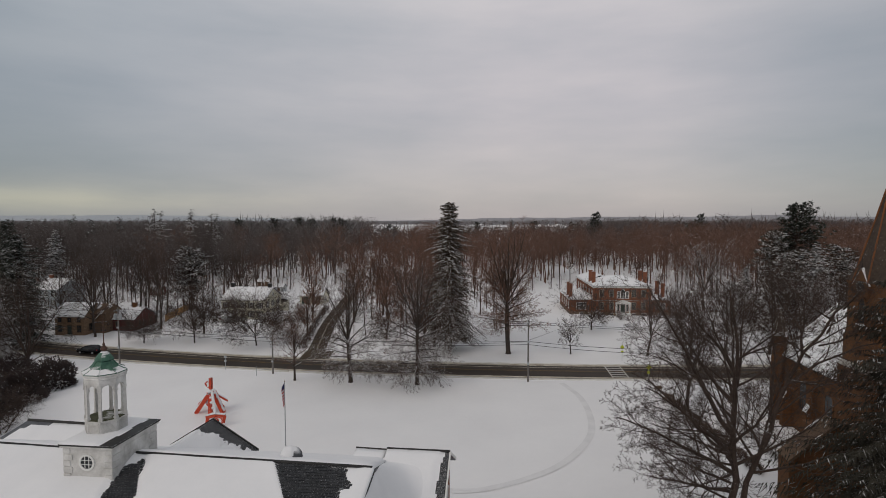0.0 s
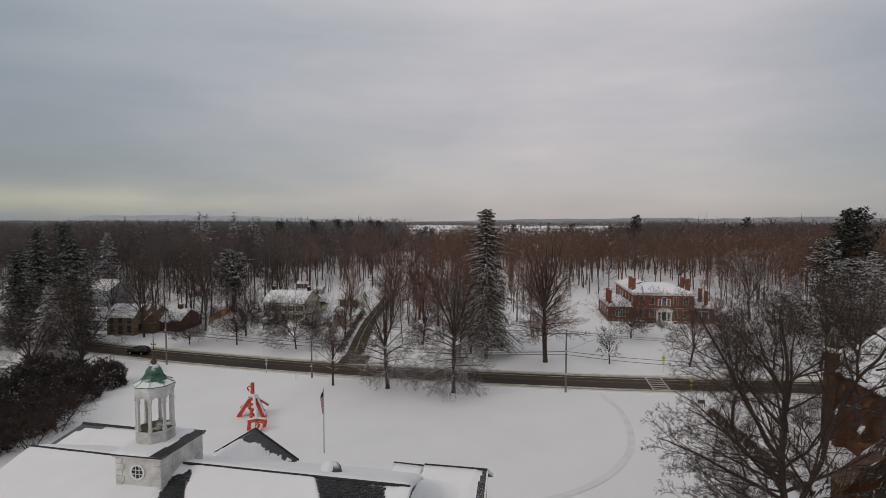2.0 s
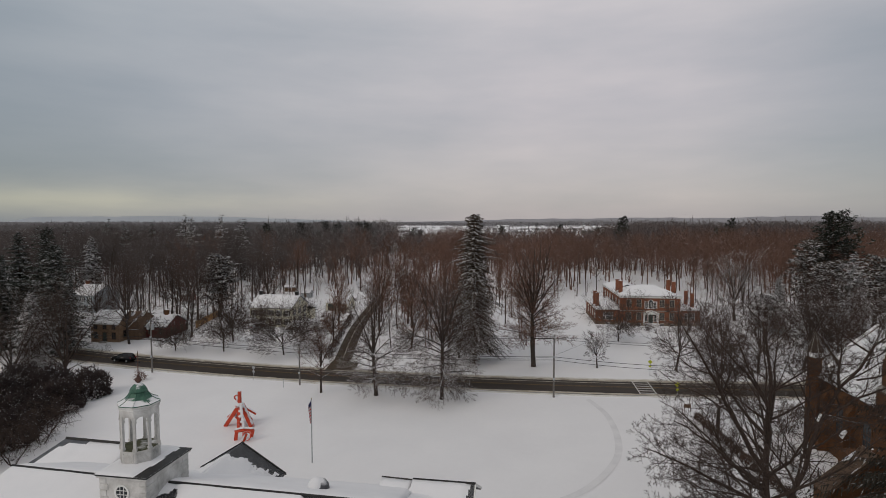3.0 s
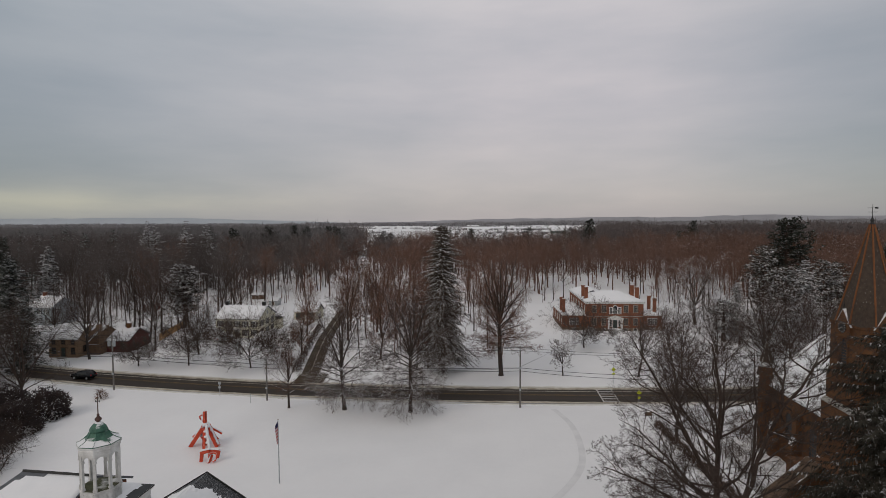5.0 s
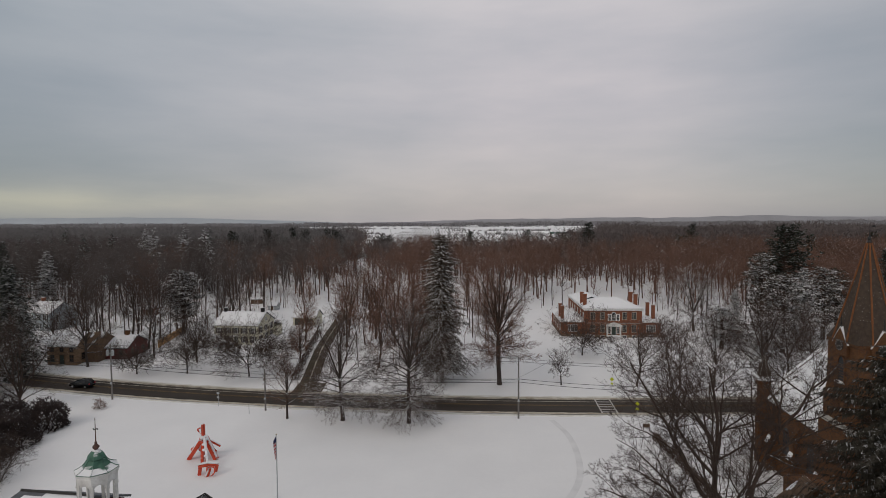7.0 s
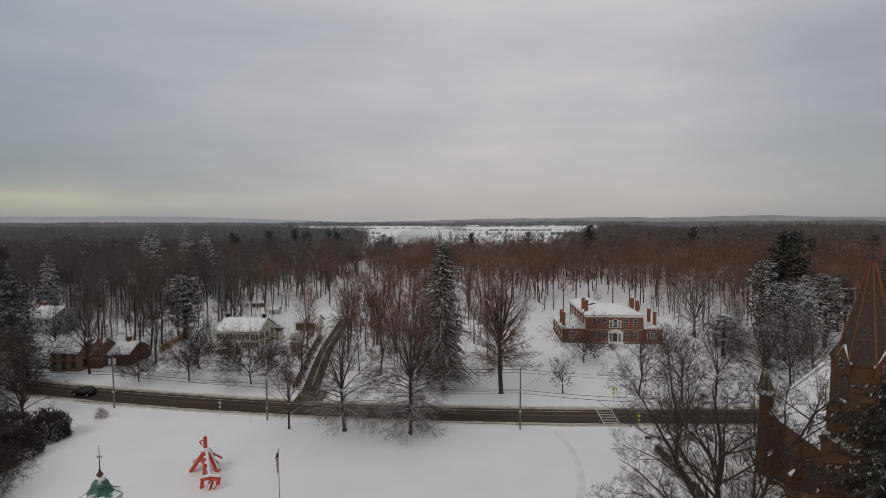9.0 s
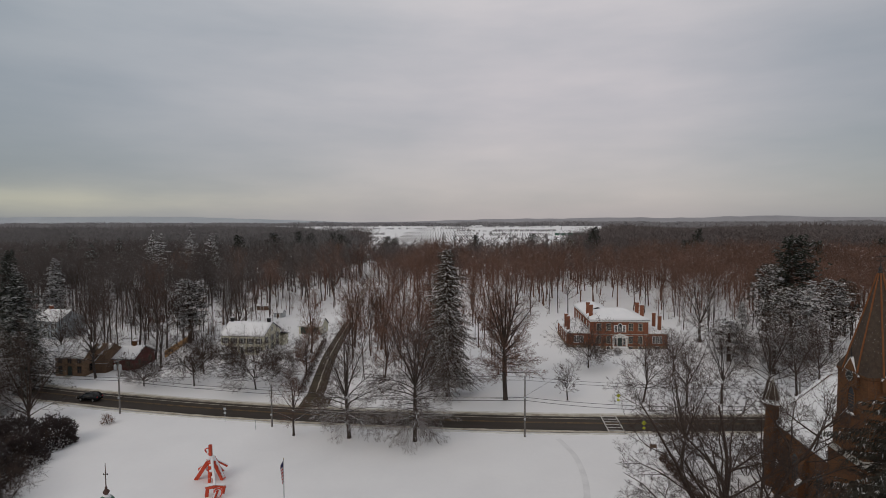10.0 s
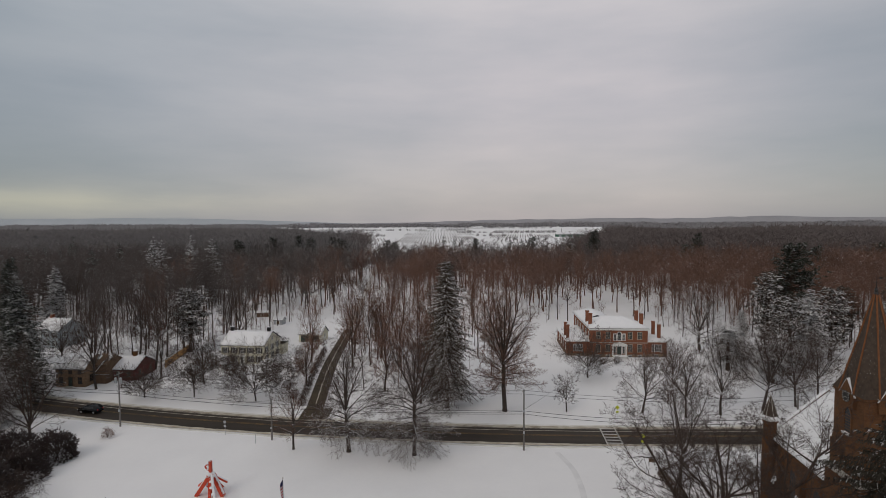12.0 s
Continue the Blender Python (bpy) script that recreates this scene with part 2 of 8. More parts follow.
M_BARK = mat("dark_bark", (0.034, 0.023, 0.018), (0.088, 0.062, 0.050), 2.5, 0.9, 0.5, 6, snow=(1.0, 1.2, 0.9), stretch=(2, 2, 0.5))
M_BARK_WHITE = mat("bark_plastered_with_snow", (0.05, 0.038, 0.032), (0.10, 0.078, 0.066), 2.5, 0.9, 0.5, 6, snow=(0.30, 0.62, 0.8), stretch=(2, 2, 0.5))
M_BARK_SN = mat("bark_with_snow_on_top", (0.035, 0.027, 0.023), (0.085, 0.066, 0.057), 2.5, 0.9, 0.5, 6, snow=(0.62, 0.86, 0.8), stretch=(2, 2, 0.5))
M_TWIG = mat("bare_twigs", (0.120, 0.065, 0.046), (0.205, 0.117, 0.085), 1.5, 0.9, 0.0, snow=(1.06, 1.3, 0.7), tint=0.18)
M_TWIG_DEEP = mat("woodland_twigs", (0.084, 0.047, 0.034), (0.212, 0.122, 0.090), 0.085, 0.9, 0.0, snow=(0.86, 1.2, 0.6), tint=0)
M_TWIG_WEST = mat("grey_brown_woodland_twigs", (0.054, 0.044, 0.040), (0.138, 0.113, 0.104), 0.085, 0.9, 0.0, snow=(0.86, 1.2, 0.6), tint=0.2)
M_TWIG_OAK = mat("dark_oak_twigs", (0.042, 0.029, 0.024), (0.085, 0.060, 0.049), 1.5, 0.9, 0.0, snow=(1.06, 1.3, 0.7), tint=0)
M_TWIG_SN = mat("snowy_twigs", (0.050, 0.033, 0.027), (0.096, 0.064, 0.053), 1.5, 0.9, 0.0, snow=(0.92, 1.2, 0.6), tint=0.15)
M_TWIG_WHITE = mat("snow_lined_twigs", (0.062, 0.037, 0.028), (0.116, 0.070, 0.054), 1.5, 0.9, 0.0, snow=(0.28, 0.70, 0.5), tint=0.1)
M_NEEDLE = mat("conifer_needles", (0.018, 0.022, 0.016), (0.046, 0.052, 0.038), 1.2, 0.8, 0.0, snow=(0.84, 1.25, 1.6), tint=0.2)
M_NEEDLE_DK = mat("dark_hemlock_needles", (0.018, 0.017, 0.012), (0.052, 0.046, 0.034), 1.2, 0.8, 0.0, snow=(0.84, 1.28, 1.9), tint=0.2)
# three far twig tones with haze painted into the base colour, palest farthest
M_TWIG_FAR = mat("haze_lightened_twigs", (0.078, 0.063, 0.060), (0.158, 0.133, 0.127), 0.035, 0.9, 0.0, tint=0)
M_TWIG_FARW = mat("haze_tinted_brown_twigs", (0.104, 0.096, 0.096), (0.205, 0.191, 0.191), 0.02, 0.9, 0.0, tint=0)
M_TWIG_HAZE = mat("haze_greyed_twigs", (0.19, 0.182, 0.190), (0.30, 0.290, 0.300), 0.012, 0.9, 0.0, tint=0)
M_NEEDLE_SN = mat("snow_laden_needles", (0.050, 0.040, 0.031), (0.10, 0.082, 0.064), 1.2, 0.8, 0.0, snow=(0.54, 1.04, 2.2), tint=0.15)
M_SPRUCE = mat("brown_green_spruce_needles", (0.066, 0.050, 0.038), (0.150, 0.116, 0.090), 1.6, 0.8, 0.0, snow=(0.02, 0.58, 1.8), tint=0)
M_HEDGE = mat("dark_hedge_leaves", (0.016, 0.011, 0.010), (0.042, 0.027, 0.025), 1.4, 0.7, 0.0, snow=(1.02, 1.25, 1.4), tint=0.2)
M_HEDGE_BR = mat("brown_hedge_twigs", (0.06, 0.036, 0.026), (0.12, 0.075, 0.055), 1.4, 0.8, 0.0, snow=(0.95, 1.2, 0.9), tint=0.2)
# backdrop base colours include the haze of distance
M_RISE = mat("haze_paled_rise", (0.27, 0.268, 0.285), (0.34, 0.337, 0.355), 0.006, 1.0, 0.0, tint=0)
M_HILL = mat("haze_blued_hill", (0.36, 0.39, 0.425), (0.41, 0.44, 0.47), 0.004, 1.0, 0.0, tint=0)


# ---- mesh helpers ----
def np_mesh(name, v, f, m, smooth=False):
    v = np.asarray(v, dtype=np.float32).reshape(-1, 3)
    f = np.asarray(f, dtype=np.int32).reshape(-1, 3)
    me = bpy.data.meshes.new(name)
    me.vertices.add(len(v)); me.vertices.foreach_set("co", v.ravel())
    me.loops.add(f.size); me.loops.foreach_set("vertex_index", f.ravel())
    me.polygons.add(len(f)); me.polygons.foreach_set("loop_start", np.arange(0, f.size, 3, dtype=np.int32))
    me.update(calc_edges=True)
    me.materials.append(m)
    if smooth:
        me.polygons.foreach_set("use_smooth", np.ones(len(f), dtype=bool))
    return me


def thing(name, label, category, group="", at=(0, 0, 0), turn=0, kind=""):
    e = new(name)
    e.empty_display_size = 0.3
    e.matrix_basis = pose(*at, 0, 0, turn)
    return tagged(e, label, category, group, kind)


def part(name, bm, material, parent, label="", smooth=False):
    """Links a bmesh as one mesh under its thing or part."""
    bmesh.ops.recalc_face_normals(bm, faces=bm.faces[:])
    me = bpy.data.meshes.new(name)
    bm.to_mesh(me); bm.free()
    me.materials.append(material)
    if smooth:
        for p in me.polygons:
            p.use_smooth = True
    ob = new(name, me)
    ob.parent = parent
    return tagged(ob, label)


def part_me(name, me, parent, label="", m=None):
    ob = new(name, me)
    ob.parent = parent
    if m is not None:
        ob.matrix_basis = m
    return tagged(ob, label)


def box(bm, x0, x1, y0, y1, z0, z1, m=None):
    vs = [bm.verts.new(Vector(c) if m is None else m @ Vector(c)) for c in
          ((x0, y0, z0), (x1, y0, z0), (x1, y1, z0), (x0, y1, z0), (x0, y0, z1), (x1, y0, z1), (x1, y1, z1), (x0, y1, z1))]
    for q in ((3, 2, 1, 0), (4, 5, 6, 7), (0, 1, 5, 4), (1, 2, 6, 5), (2, 3, 7, 6), (3, 0, 4, 7)):
        bm.faces.new([vs[i] for i in q])


def boxes(*rows, bevel=0.0):
    bm = bmesh.new()
    for r in rows:
        box(bm, *r)
    if bevel:
        bmesh.ops.bevel(bm, geom=bm.edges[:], offset=bevel, segments=1, affect="EDGES")
    return bm


def prism(bm, pts, d):
    """A solid from a plane outline pushed along d."""
    d = Vector(d)
    a = [bm.verts.new(Vector(p)) for p in pts]
    b = [bm.verts.new(Vector(p) + d) for p in pts]
    bm.faces.new(a); bm.faces.new(list(reversed(b)))
    for i in range(len(a)):
        j = (i + 1) % len(a)
        bm.faces.new((a[i], b[i], b[j], a[j]))


def slab(pts, d):
    bm = bmesh.new()
    prism(bm, pts, d)
    return bm


def lathe(bm, profile, n, centre=(0, 0, 0), phase=0.0, sx=1.0, sy=1.0):
    """Turned solid; profile rows are (radius, height)."""
    cx, cy, cz = centre
    rings = []
    for r, z in profile:
        rings.append([bm.verts.new((cx + sx * r * math.cos(phase + 2 * math.pi * i / n), cy + sy * r * math.sin(phase + 2 * math.pi * i / n), cz + z)) for i in range(n)])
    for a, b in zip(rings, rings[1:]):
        for i in range(n):
            j = (i + 1) % n
            bm.faces.new((a[i], a[j], b[j], b[i]))
    bm.faces.new(list(reversed(rings[0]))); bm.faces.new(rings[-1])


def turned(profile, n, centre=(0, 0, 0), phase=0.0):
    bm = bmesh.new()
    lathe(bm, profile, n, centre, phase)
    return bm


def rod(bm, a, b, r0, r1=None, n=6):
    a, b = Vector(a), Vector(b)
    r1 = r0 if r1 is None else r1
    q = (b - a).to_track_quat("Z", "Y").to_matrix()
    ra, rb = [], []
    for i in range(n):
        o = q @ Vector((math.cos(2 * math.pi * i / n), math.sin(2 * math.pi * i / n), 0))
        ra.append(bm.verts.new(a + o * r0)); rb.append(bm.verts.new(b + o * r1))
    for i in range(n):
        j = (i + 1) % n
        bm.faces.new((ra[i], ra[j], rb[j], rb[i]))
    bm.faces.new(list(reversed(ra))); bm.faces.new(rb)


def rods(*rows, n=6):
    bm = bmesh.new()
    for r in rows:
        rod(bm, *r, n=n)
    return bm


def smooth01(a, b, x):
    t = min(1.0, max(0.0, (x - a) / (b - a)))
    return t * t * (3 - 2 * t)


def ground_z(x, y):
    """Level green, rising gently beyond the road."""
    z = 0.6 * smooth01(108, 140, y)
    return z + 0.10 * math.sin(x * 0.05 + 1.3) * math.sin(y * 0.043) * smooth01(104, 130, y)


def snow_top(x, y):
    """Surface of the lying snow."""
    z = ground_z(x, y)
    if abs(x) < 150 and 20 < y < 250:
        z += 0.09 * noise.noise(Vector((x * 0.09, y * 0.09, 0))) + 0.04 * noise.noise(Vector((x * 0.4, y * 0.4, 3)))
        d = abs(y - road_mid(x))
        if d < 6.8:
            z -= 0.10 * (1 - smooth01(3.9, 6.8, d))
    return z - 0.06


# ---- setting: ground, road, drives ----
def road_mid(x):
    """Line of the road: a long gentle bend, tighter towards the west."""
    d = x + 20.0
    k, e = (0.0012 if d < 0 else 0.00095), min(abs(d), 110.0)
    return 97.4 + k * e * e + 2 * k * e * (abs(d) - e)


def curve_line(pts, n=8):
    """Smooth line through the given plan points."""
    out = []
    for i in range(len(pts) - 1):
        p0, p1, p2, p3 = (Vector(pts[max(0, i - 1)]), Vector(pts[i]), Vector(pts[i + 1]), Vector(pts[min(len(pts) - 1, i + 2)]))
        for k in range(n):
            t = k / n
            q = 0.5 * (2 * p1 + (p2 - p0) * t + (2 * p0 - 5 * p1 + 4 * p2 - p3) * t * t + (3 * p1 - p0 - 3 * p2 + p3) * t * t * t)
            out.append((q.x, q.y))
    return out + [tuple(pts[-1])]


def strip(line, widths, z, n_across=1):
    """Ribbon along a plan line; widths are left and right offsets."""
    v, f = [], []
    for i, (x, y) in enumerate(line):
        a = Vector(line[max(0, i - 1)]); b = Vector(line[min(len(line) - 1, i + 1)])
        d = (b - a).normalized(); nrm = Vector((-d.y, d.x))
        for k in range(n_across + 1):
            o = widths[0] + (widths[1] - widths[0]) * k / n_across
            p = Vector((x, y)) + nrm * o
            v.append((p.x, p.y, ground_z(p.x, p.y) + (z if not callable(z) else z(i, k))))
    w = n_across + 1
    for i in range(len(line) - 1):
        for k in range(n_across):
            a = i * w + k
            f += [(a, a + w, a + 1), (a + 1, a + w, a + w + 1)]
    return v, f


def build_ground():
    xs = np.unique(np.concatenate([np.linspace(-160, 130, 117), np.array([-6000, -3000, -1500, -900, -600, -400, -300, -240, -200, 160, 200, 260, 340, 500, 800, 1500, 3000, 6000.0])]))
    ys = np.unique(np.concatenate([np.linspace(10, 260, 101), np.array([-3000, -800, -300, -120, -60, -20, 280, 310, 350, 400, 500, 700, 1000, 1500, 2200, 3000, 4500, 7000.0])]))
    v = []
    for y in ys:
        for x in xs:
            v.append((x, y, snow_top(x, y)))
    w = len(xs)
    f = []
    for j in range(len(ys) - 1):
        for i in range(w - 1):
            a = j * w + i
            f += [(a, a + 1, a + w), (a + 1, a + w + 1, a + w)]
    me = np_mesh("ground", v, f, M_SNOW, True)
    tagged(new("ground", me), "snow-covered village green and lawns, smooth and white", "ground", kind="structure")


build_ground()
ROAD = [(x, road_mid(x)) for x in range(-330, 331, 5)]
v, f = strip(ROAD, (-3.95, 3.95), -0.02, 6)
tagged(new("road", np_mesh("road", v, f, M_ASPHALT)), "wet dark asphalt two-lane road between snowy verges", "road", kind="structure")



def edge_band(name, offset, width, material, label, seed, z, rise=0.0):
    """Uneven band of slush along one road edge."""
    rnd = random.Random(seed)
    v, f = [], []
    w1, w2 = width, width
    for i, (x, y) in enumerate(ROAD):
        for s in range(3):
            px = x + s * 5 / 3
            py = road_mid(px)
            a = offset - width * (0.5 + 0.45 * rnd.random())
            b = offset + width * (0.5 + 0.45 * rnd.random())
            v += [(px, py + a, z - rise), (px, py + (a + b) / 2, z + 0.05 + 0.03 * rnd.random()), (px, py + b, z - rise)]
    for i in range(len(v) // 3 - 1):
        a = 3 * i
        f += [(a, a + 3, a + 1), (a + 1, a + 3, a + 4), (a + 1, a + 4, a + 2), (a + 2, a + 4, a + 5)]
    tagged(new(name, np_mesh(name, v, f, material, True)), label, "slush", kind="structure")


edge_band("slush_band", -4.0, 0.6, M_DIRTY, "brown slush ploughed along the near road edge", 1, -0.02)
edge_band("slush_band", 4.0, 0.6, M_DIRTY, "brown slush ploughed along the far road edge", 2, -0.02)
edge_band("snow_bank", -4.95, 0.7, M_SLUSH, "low ploughed bank of greyish snow on the verge", 3, -0.02, 0.16)
edge_band("snow_bank", 4.9, 0.6, M_SLUSH, "low ploughed bank of greyish snow across the road", 4, -0.02, 0.16)
edge_band("slush_trace", 3.3, 0.2, M_DIRTY, "thin slush line left between the wheel tracks", 5, -0.035)
edge_band("slush_trace", 2.1, 0.16, M_DIRTY, "thin slush line left between the wheel tracks", 6, -0.04)
for k, off in enumerate((-0.18, 0.18)):
    pts = [(x, road_mid(x) + off) for x in range(-330, 331, 5)]
    v, f = strip(pts, (-0.07, 0.07), -0.008)
    tagged(new("centre_line", np_mesh("centre_line", v, f, M_YELLOW)), "worn yellow centre line on the asphalt", "road marking", kind="structure")
crossing = thing("crosswalk", "white ladder-painted crosswalk over the wet road", "crosswalk", kind="structure")
for i in range(6):
    y0 = 95.4 + i * 1.32
    bm = slab([(18.5 - 0.02 * i, y0, -0.004), (21.15 - 0.06 * i, y0 + 0.1, -0.004), (21.13 - 0.06 * i, y0 + 0.48, -0.004), (18.48 - 0.02 * i, y0 + 0.38, -0.004)], (0, 0, 0.012))
    part("stripe", bm, M_WHITE_LINE, crossing)
for xa in (18.45, 21.15):
    part("side_line", slab([(xa, 94.2, -0.004), (xa + 0.22, 94.2, -0.004), (xa + 0.1, 103.2, -0.004), (xa - 0.12, 103.2, -0.004)], (0, 0, 0.014)), M_WHITE_LINE, crossing)

DRIVE = [(-37.3, 101.5), (-39.1, 110), (-42.5, 125), (-46.6, 145), (-53.5, 185), (-63.6, 236), (-76, 300), (-96, 400)]


v, f = strip(curve_line(DRIVE[:5]), (-1.9, 1.7), 0.11, 2)
tagged(new("drive", np_mesh("drive", v, f, M_DRIVE)), "muddy brown gravel drive leading into the woods", "driveway", kind="structure")
tagged(new("drive_mouth", np_mesh("drive_mouth", *strip([(-36.7, 101.3), (-37.6, 107.5)], (-2.9, 2.9), 0.075, 2), M_DRIVE)), "muddy mouth of the drive at the road", "driveway", kind="structure")
for lo, hi in ((-0.15, 0.12),):
    v, f = strip(curve_line(DRIVE[1:5]), (lo, hi), 0.125, 2)
    rv = random.Random(int(hi * 100))
    v = [(p[0] + rv.uniform(-0.1, 0.1), p[1], p[2]) for p in v]
    tagged(new("drive_slush", np_mesh("drive_slush", v, f, M_DIRTY)), "strip of slush between the ruts of the drive", "slush", kind="structure")
v, f = strip(curve_line(DRIVE[4:]), (-1.3, 1.3), 0.10, 2)
tagged(new("woods_track", np_mesh("woods_track", v, f, M_SLUSH)), "snowy track through the bare woods", "track", kind="structure")
v, f = strip(curve_line([(-7, 53.2), (-1.8, 53.9), (5.4, 59.1), (10.2, 67.3), (11.8, 75), (11.5, 84), (9.5, 91)]), (-0.45, 0.45), 0.0, 2)
v = [(p[0], p[1], snow_top(p[0], p[1]) + 0.034) for p in v]
tagged(new("wheel_track", np_mesh("wheel_track", v, f, M_TRACK)), "old wheel track half filled with snow", "wheel track", kind="structure")


# ---- buildings ----
def wall_frame(o, u, n):
    u, n = Vector(u).normalized(), Vector(n).normalized()
    return Matrix(((u.x, n.x, 0, o[0]), (u.y, n.y, 0, o[1]), (u.z, n.z, 1, o[2]), (0, 0, 0, 1)))


def window(parent, o, u, n, w, h, bars=(1, 2), trim=M_WHITE, shutters=None, edge=0.10, arch=False, sill=True):
    """Sash window: frame with glazing bars, pane, sill and shutters; o is the middle of its foot."""
    m = wall_frame(o, u, n)
    bm = bmesh.new()
    e, t = edge, 0.07
    box(bm, -w / 2 - e, -w / 2, 0, t, -0.02, h, m); box(bm, w / 2, w / 2 + e, 0, t, -0.02, h, m)
    if arch:
        k = 10
        for i in range(k):
            a0, a1 = math.pi * i / k, math.pi * (i + 1) / k
            ri, ro = w / 2, w / 2 + e
            q = [(ri * math.cos(a0), h + ri * math.sin(a0)), (ro * math.cos(a0), h + ro * math.sin(a0)), (ro * math.cos(a1), h + ro * math.sin(a1)), (ri * math.cos(a1), h + ri * math.sin(a1))]
            prism(bm, [m @ Vector((x, 0, z)) for x, z in q], m.to_3x3() @ Vector((0, t, 0)))
    else:
        box(bm, -w / 2 - e, w / 2 + e, 0, t + 0.02, h, h + e * 1.2, m)
    for i in range(bars[0]):
        x = -w / 2 + w * (i + 1) / (bars[0] + 1)
        box(bm, x - 0.018, x + 0.018, 0.015, 0.045, 0, h, m)
    for i in range(bars[1]):
        z = h * (i + 1) / (bars[1] + 1)
        th = 0.035 if i == bars[1] // 2 else 0.018
        box(bm, -w / 2, w / 2, 0.012, 0.048, z - th, z + th, m)
    win = part("window", bm, trim, parent)
    bm = bmesh.new()
    if arch:
        pts = [(-w / 2, 0), (w / 2, 0)] + [(w / 2 * math.cos(math.pi * i / 10), h + w / 2 * math.sin(math.pi * i / 10)) for i in range(11)]
        prism(bm, [m @ Vector((x, 0.004, z)) for x, z in pts], m.to_3x3() @ Vector((0, 0.02, 0)))
    else:
        box(bm, -w / 2, w / 2, 0.004, 0.024, 0, h, m)
    part("pane", bm, M_GLASS, win, "dark reflecting glass")
    if sill:
        bm = bmesh.new(); box(bm, -w / 2 - e - 0.05, w / 2 + e + 0.05, 0, 0.14, -0.12, -0.02, m)
        part("sill", bm, trim, win)
    if shutters:
        for s in (-1, 1):
            bm = bmesh.new()
            x0 = s * (w / 2 + e + 0.02)
            x1 = x0 + s * w * 0.48
            xa, xb = min(x0, x1), max(x0, x1)
            box(bm, xa, xb, 0.0, 0.03, 0, h, m)
            for k in range(6):
                z = h * (k + 0.5) / 6
                box(bm, xa + 0.05, xb - 0.05, 0.03, 0.05, z - h * 0.055, z + h * 0.055, m)
            part("shutter", bm, shutters, win, "dark louvred shutter")
    return win


def door(parent, o, u, n, w, h, leaf=M_DOOR, trim=M_WHITE, name="door"):
    m = wall_frame(o, u, n)
    bm = bmesh.new()
    box(bm, -w / 2 - 0.14, -w / 2, 0, 0.1, 0, h, m); box(bm, w / 2, w / 2 + 0.14, 0, 0.1, 0, h, m); box(bm, -w / 2 - 0.14, w / 2 + 0.14, 0, 0.12, h, h + 0.16, m)
    d = part(name, bm, trim, parent)
    bm = bmesh.new(); box(bm, -w / 2, w / 2, 0.004, 0.03, 0, h, m)
    for z0, z1 in ((0.1, 0.42), (0.5, 0.92)):
        for s in (-1, 1):
            box(bm, min(s * 0.06 * w, s * 0.42 * w), max(s * 0.06 * w, s * 0.42 * w), 0.03, 0.045, h * z0, h * z1, m)
    part("door_leaf", bm, leaf, d)
    bm = bmesh.new(); box(bm, w * 0.36, w * 0.42, 0.03, 0.09, h * 0.46, h * 0.5, m)
    part("door_handle", bm, M_GREYMETAL, d)
    return d


def chimney(parent, x, y, z0, z1, w=0.95, d=0.75, m=M_BRICK):
    bm = boxes((x - w / 2, x + w / 2, y - d / 2, y + d / 2, z0, z1 - 0.3), (x - w / 2 - 0.06, x + w / 2 + 0.06, y - d / 2 - 0.06, y + d / 2 + 0.06, z1 - 0.3, z1 - 0.12), (x - w / 2 - 0.02, x + w / 2 + 0.02, y - d / 2 - 0.02, y + d / 2 + 0.02, z1 - 0.12, z1))
    c = part("chimney", bm, m, parent)
    bm = boxes((x - w / 2, x + w / 2, y - d / 2, y + d / 2, z1, z1 + 0.09), bevel=0.03)
    part("snow_cap", bm, M_SNOW_ROOF, c, "thin cap of snow")
    return c


def snow_sheet(parent, corners, thick, nx=14, ny=8, rough=0.05, name="snow_cover", seed=0, keep=None, label="soft even snow lying on the roof"):
    """Snow lying on one roof plane given by four corners (low left, low right, high right, high left), with rounded uneven edges."""
    a, b, c, d = [Vector(p) for p in corners]
    n = (b - a).cross(d - a).normalized()
    if n.z < 0:
        n = -n
    v, f, top = [], [], {}
    for j in range(ny + 1):
        for i in range(nx + 1):
            s, t = i / nx, j / ny
            p = (a * (1 - s) + b * s) * (1 - t) + (d * (1 - s) + c * s) * t
            edge = min(1.0, min(s, 1 - s) * nx / 1.2, min(t, 1 - t) * ny / 1.2)
            k = 1.0 if keep is None else keep(p)
            h = thick * (0.35 + 0.65 * edge) * k + rough * edge * k * noise.noise(Vector((p.x * 0.5 + seed, p.y * 0.5, p.z * 0.5)))
            top[i, j] = (len(v), k)
            v.append(p + n * (0.01 + max(0.0, h)))
            v.append(p + n * 0.004)
    for j in range(ny):
        for i in range(nx):
            q = [top[i, j], top[i + 1, j], top[i + 1, j + 1], top[i, j + 1]]
            if sum(1 for _, k in q if k > 0.02) < 2:
                continue
            q = [k for k, _ in q]
            f += [(q[0], q[1], q[2]), (q[0], q[2], q[3])]
    rim = [(i, 0) for i in range(nx)] + [(nx, j) for j in range(ny)] + [(i, ny) for i in range(nx, 0, -1)] + [(0, j) for j in range(ny, 0, -1)]
    for k in range(len(rim)):
        p, q = top[rim[k]][0], top[rim[(k + 1) % len(rim)]][0]
        f += [(p, p + 1, q), (q, p + 1, q + 1)]
    ob = new(name, np_mesh(name, [tuple(p) for p in v], f, M_SNOW_ROOF, True))
    ob.parent = parent
    return tagged(ob, label)


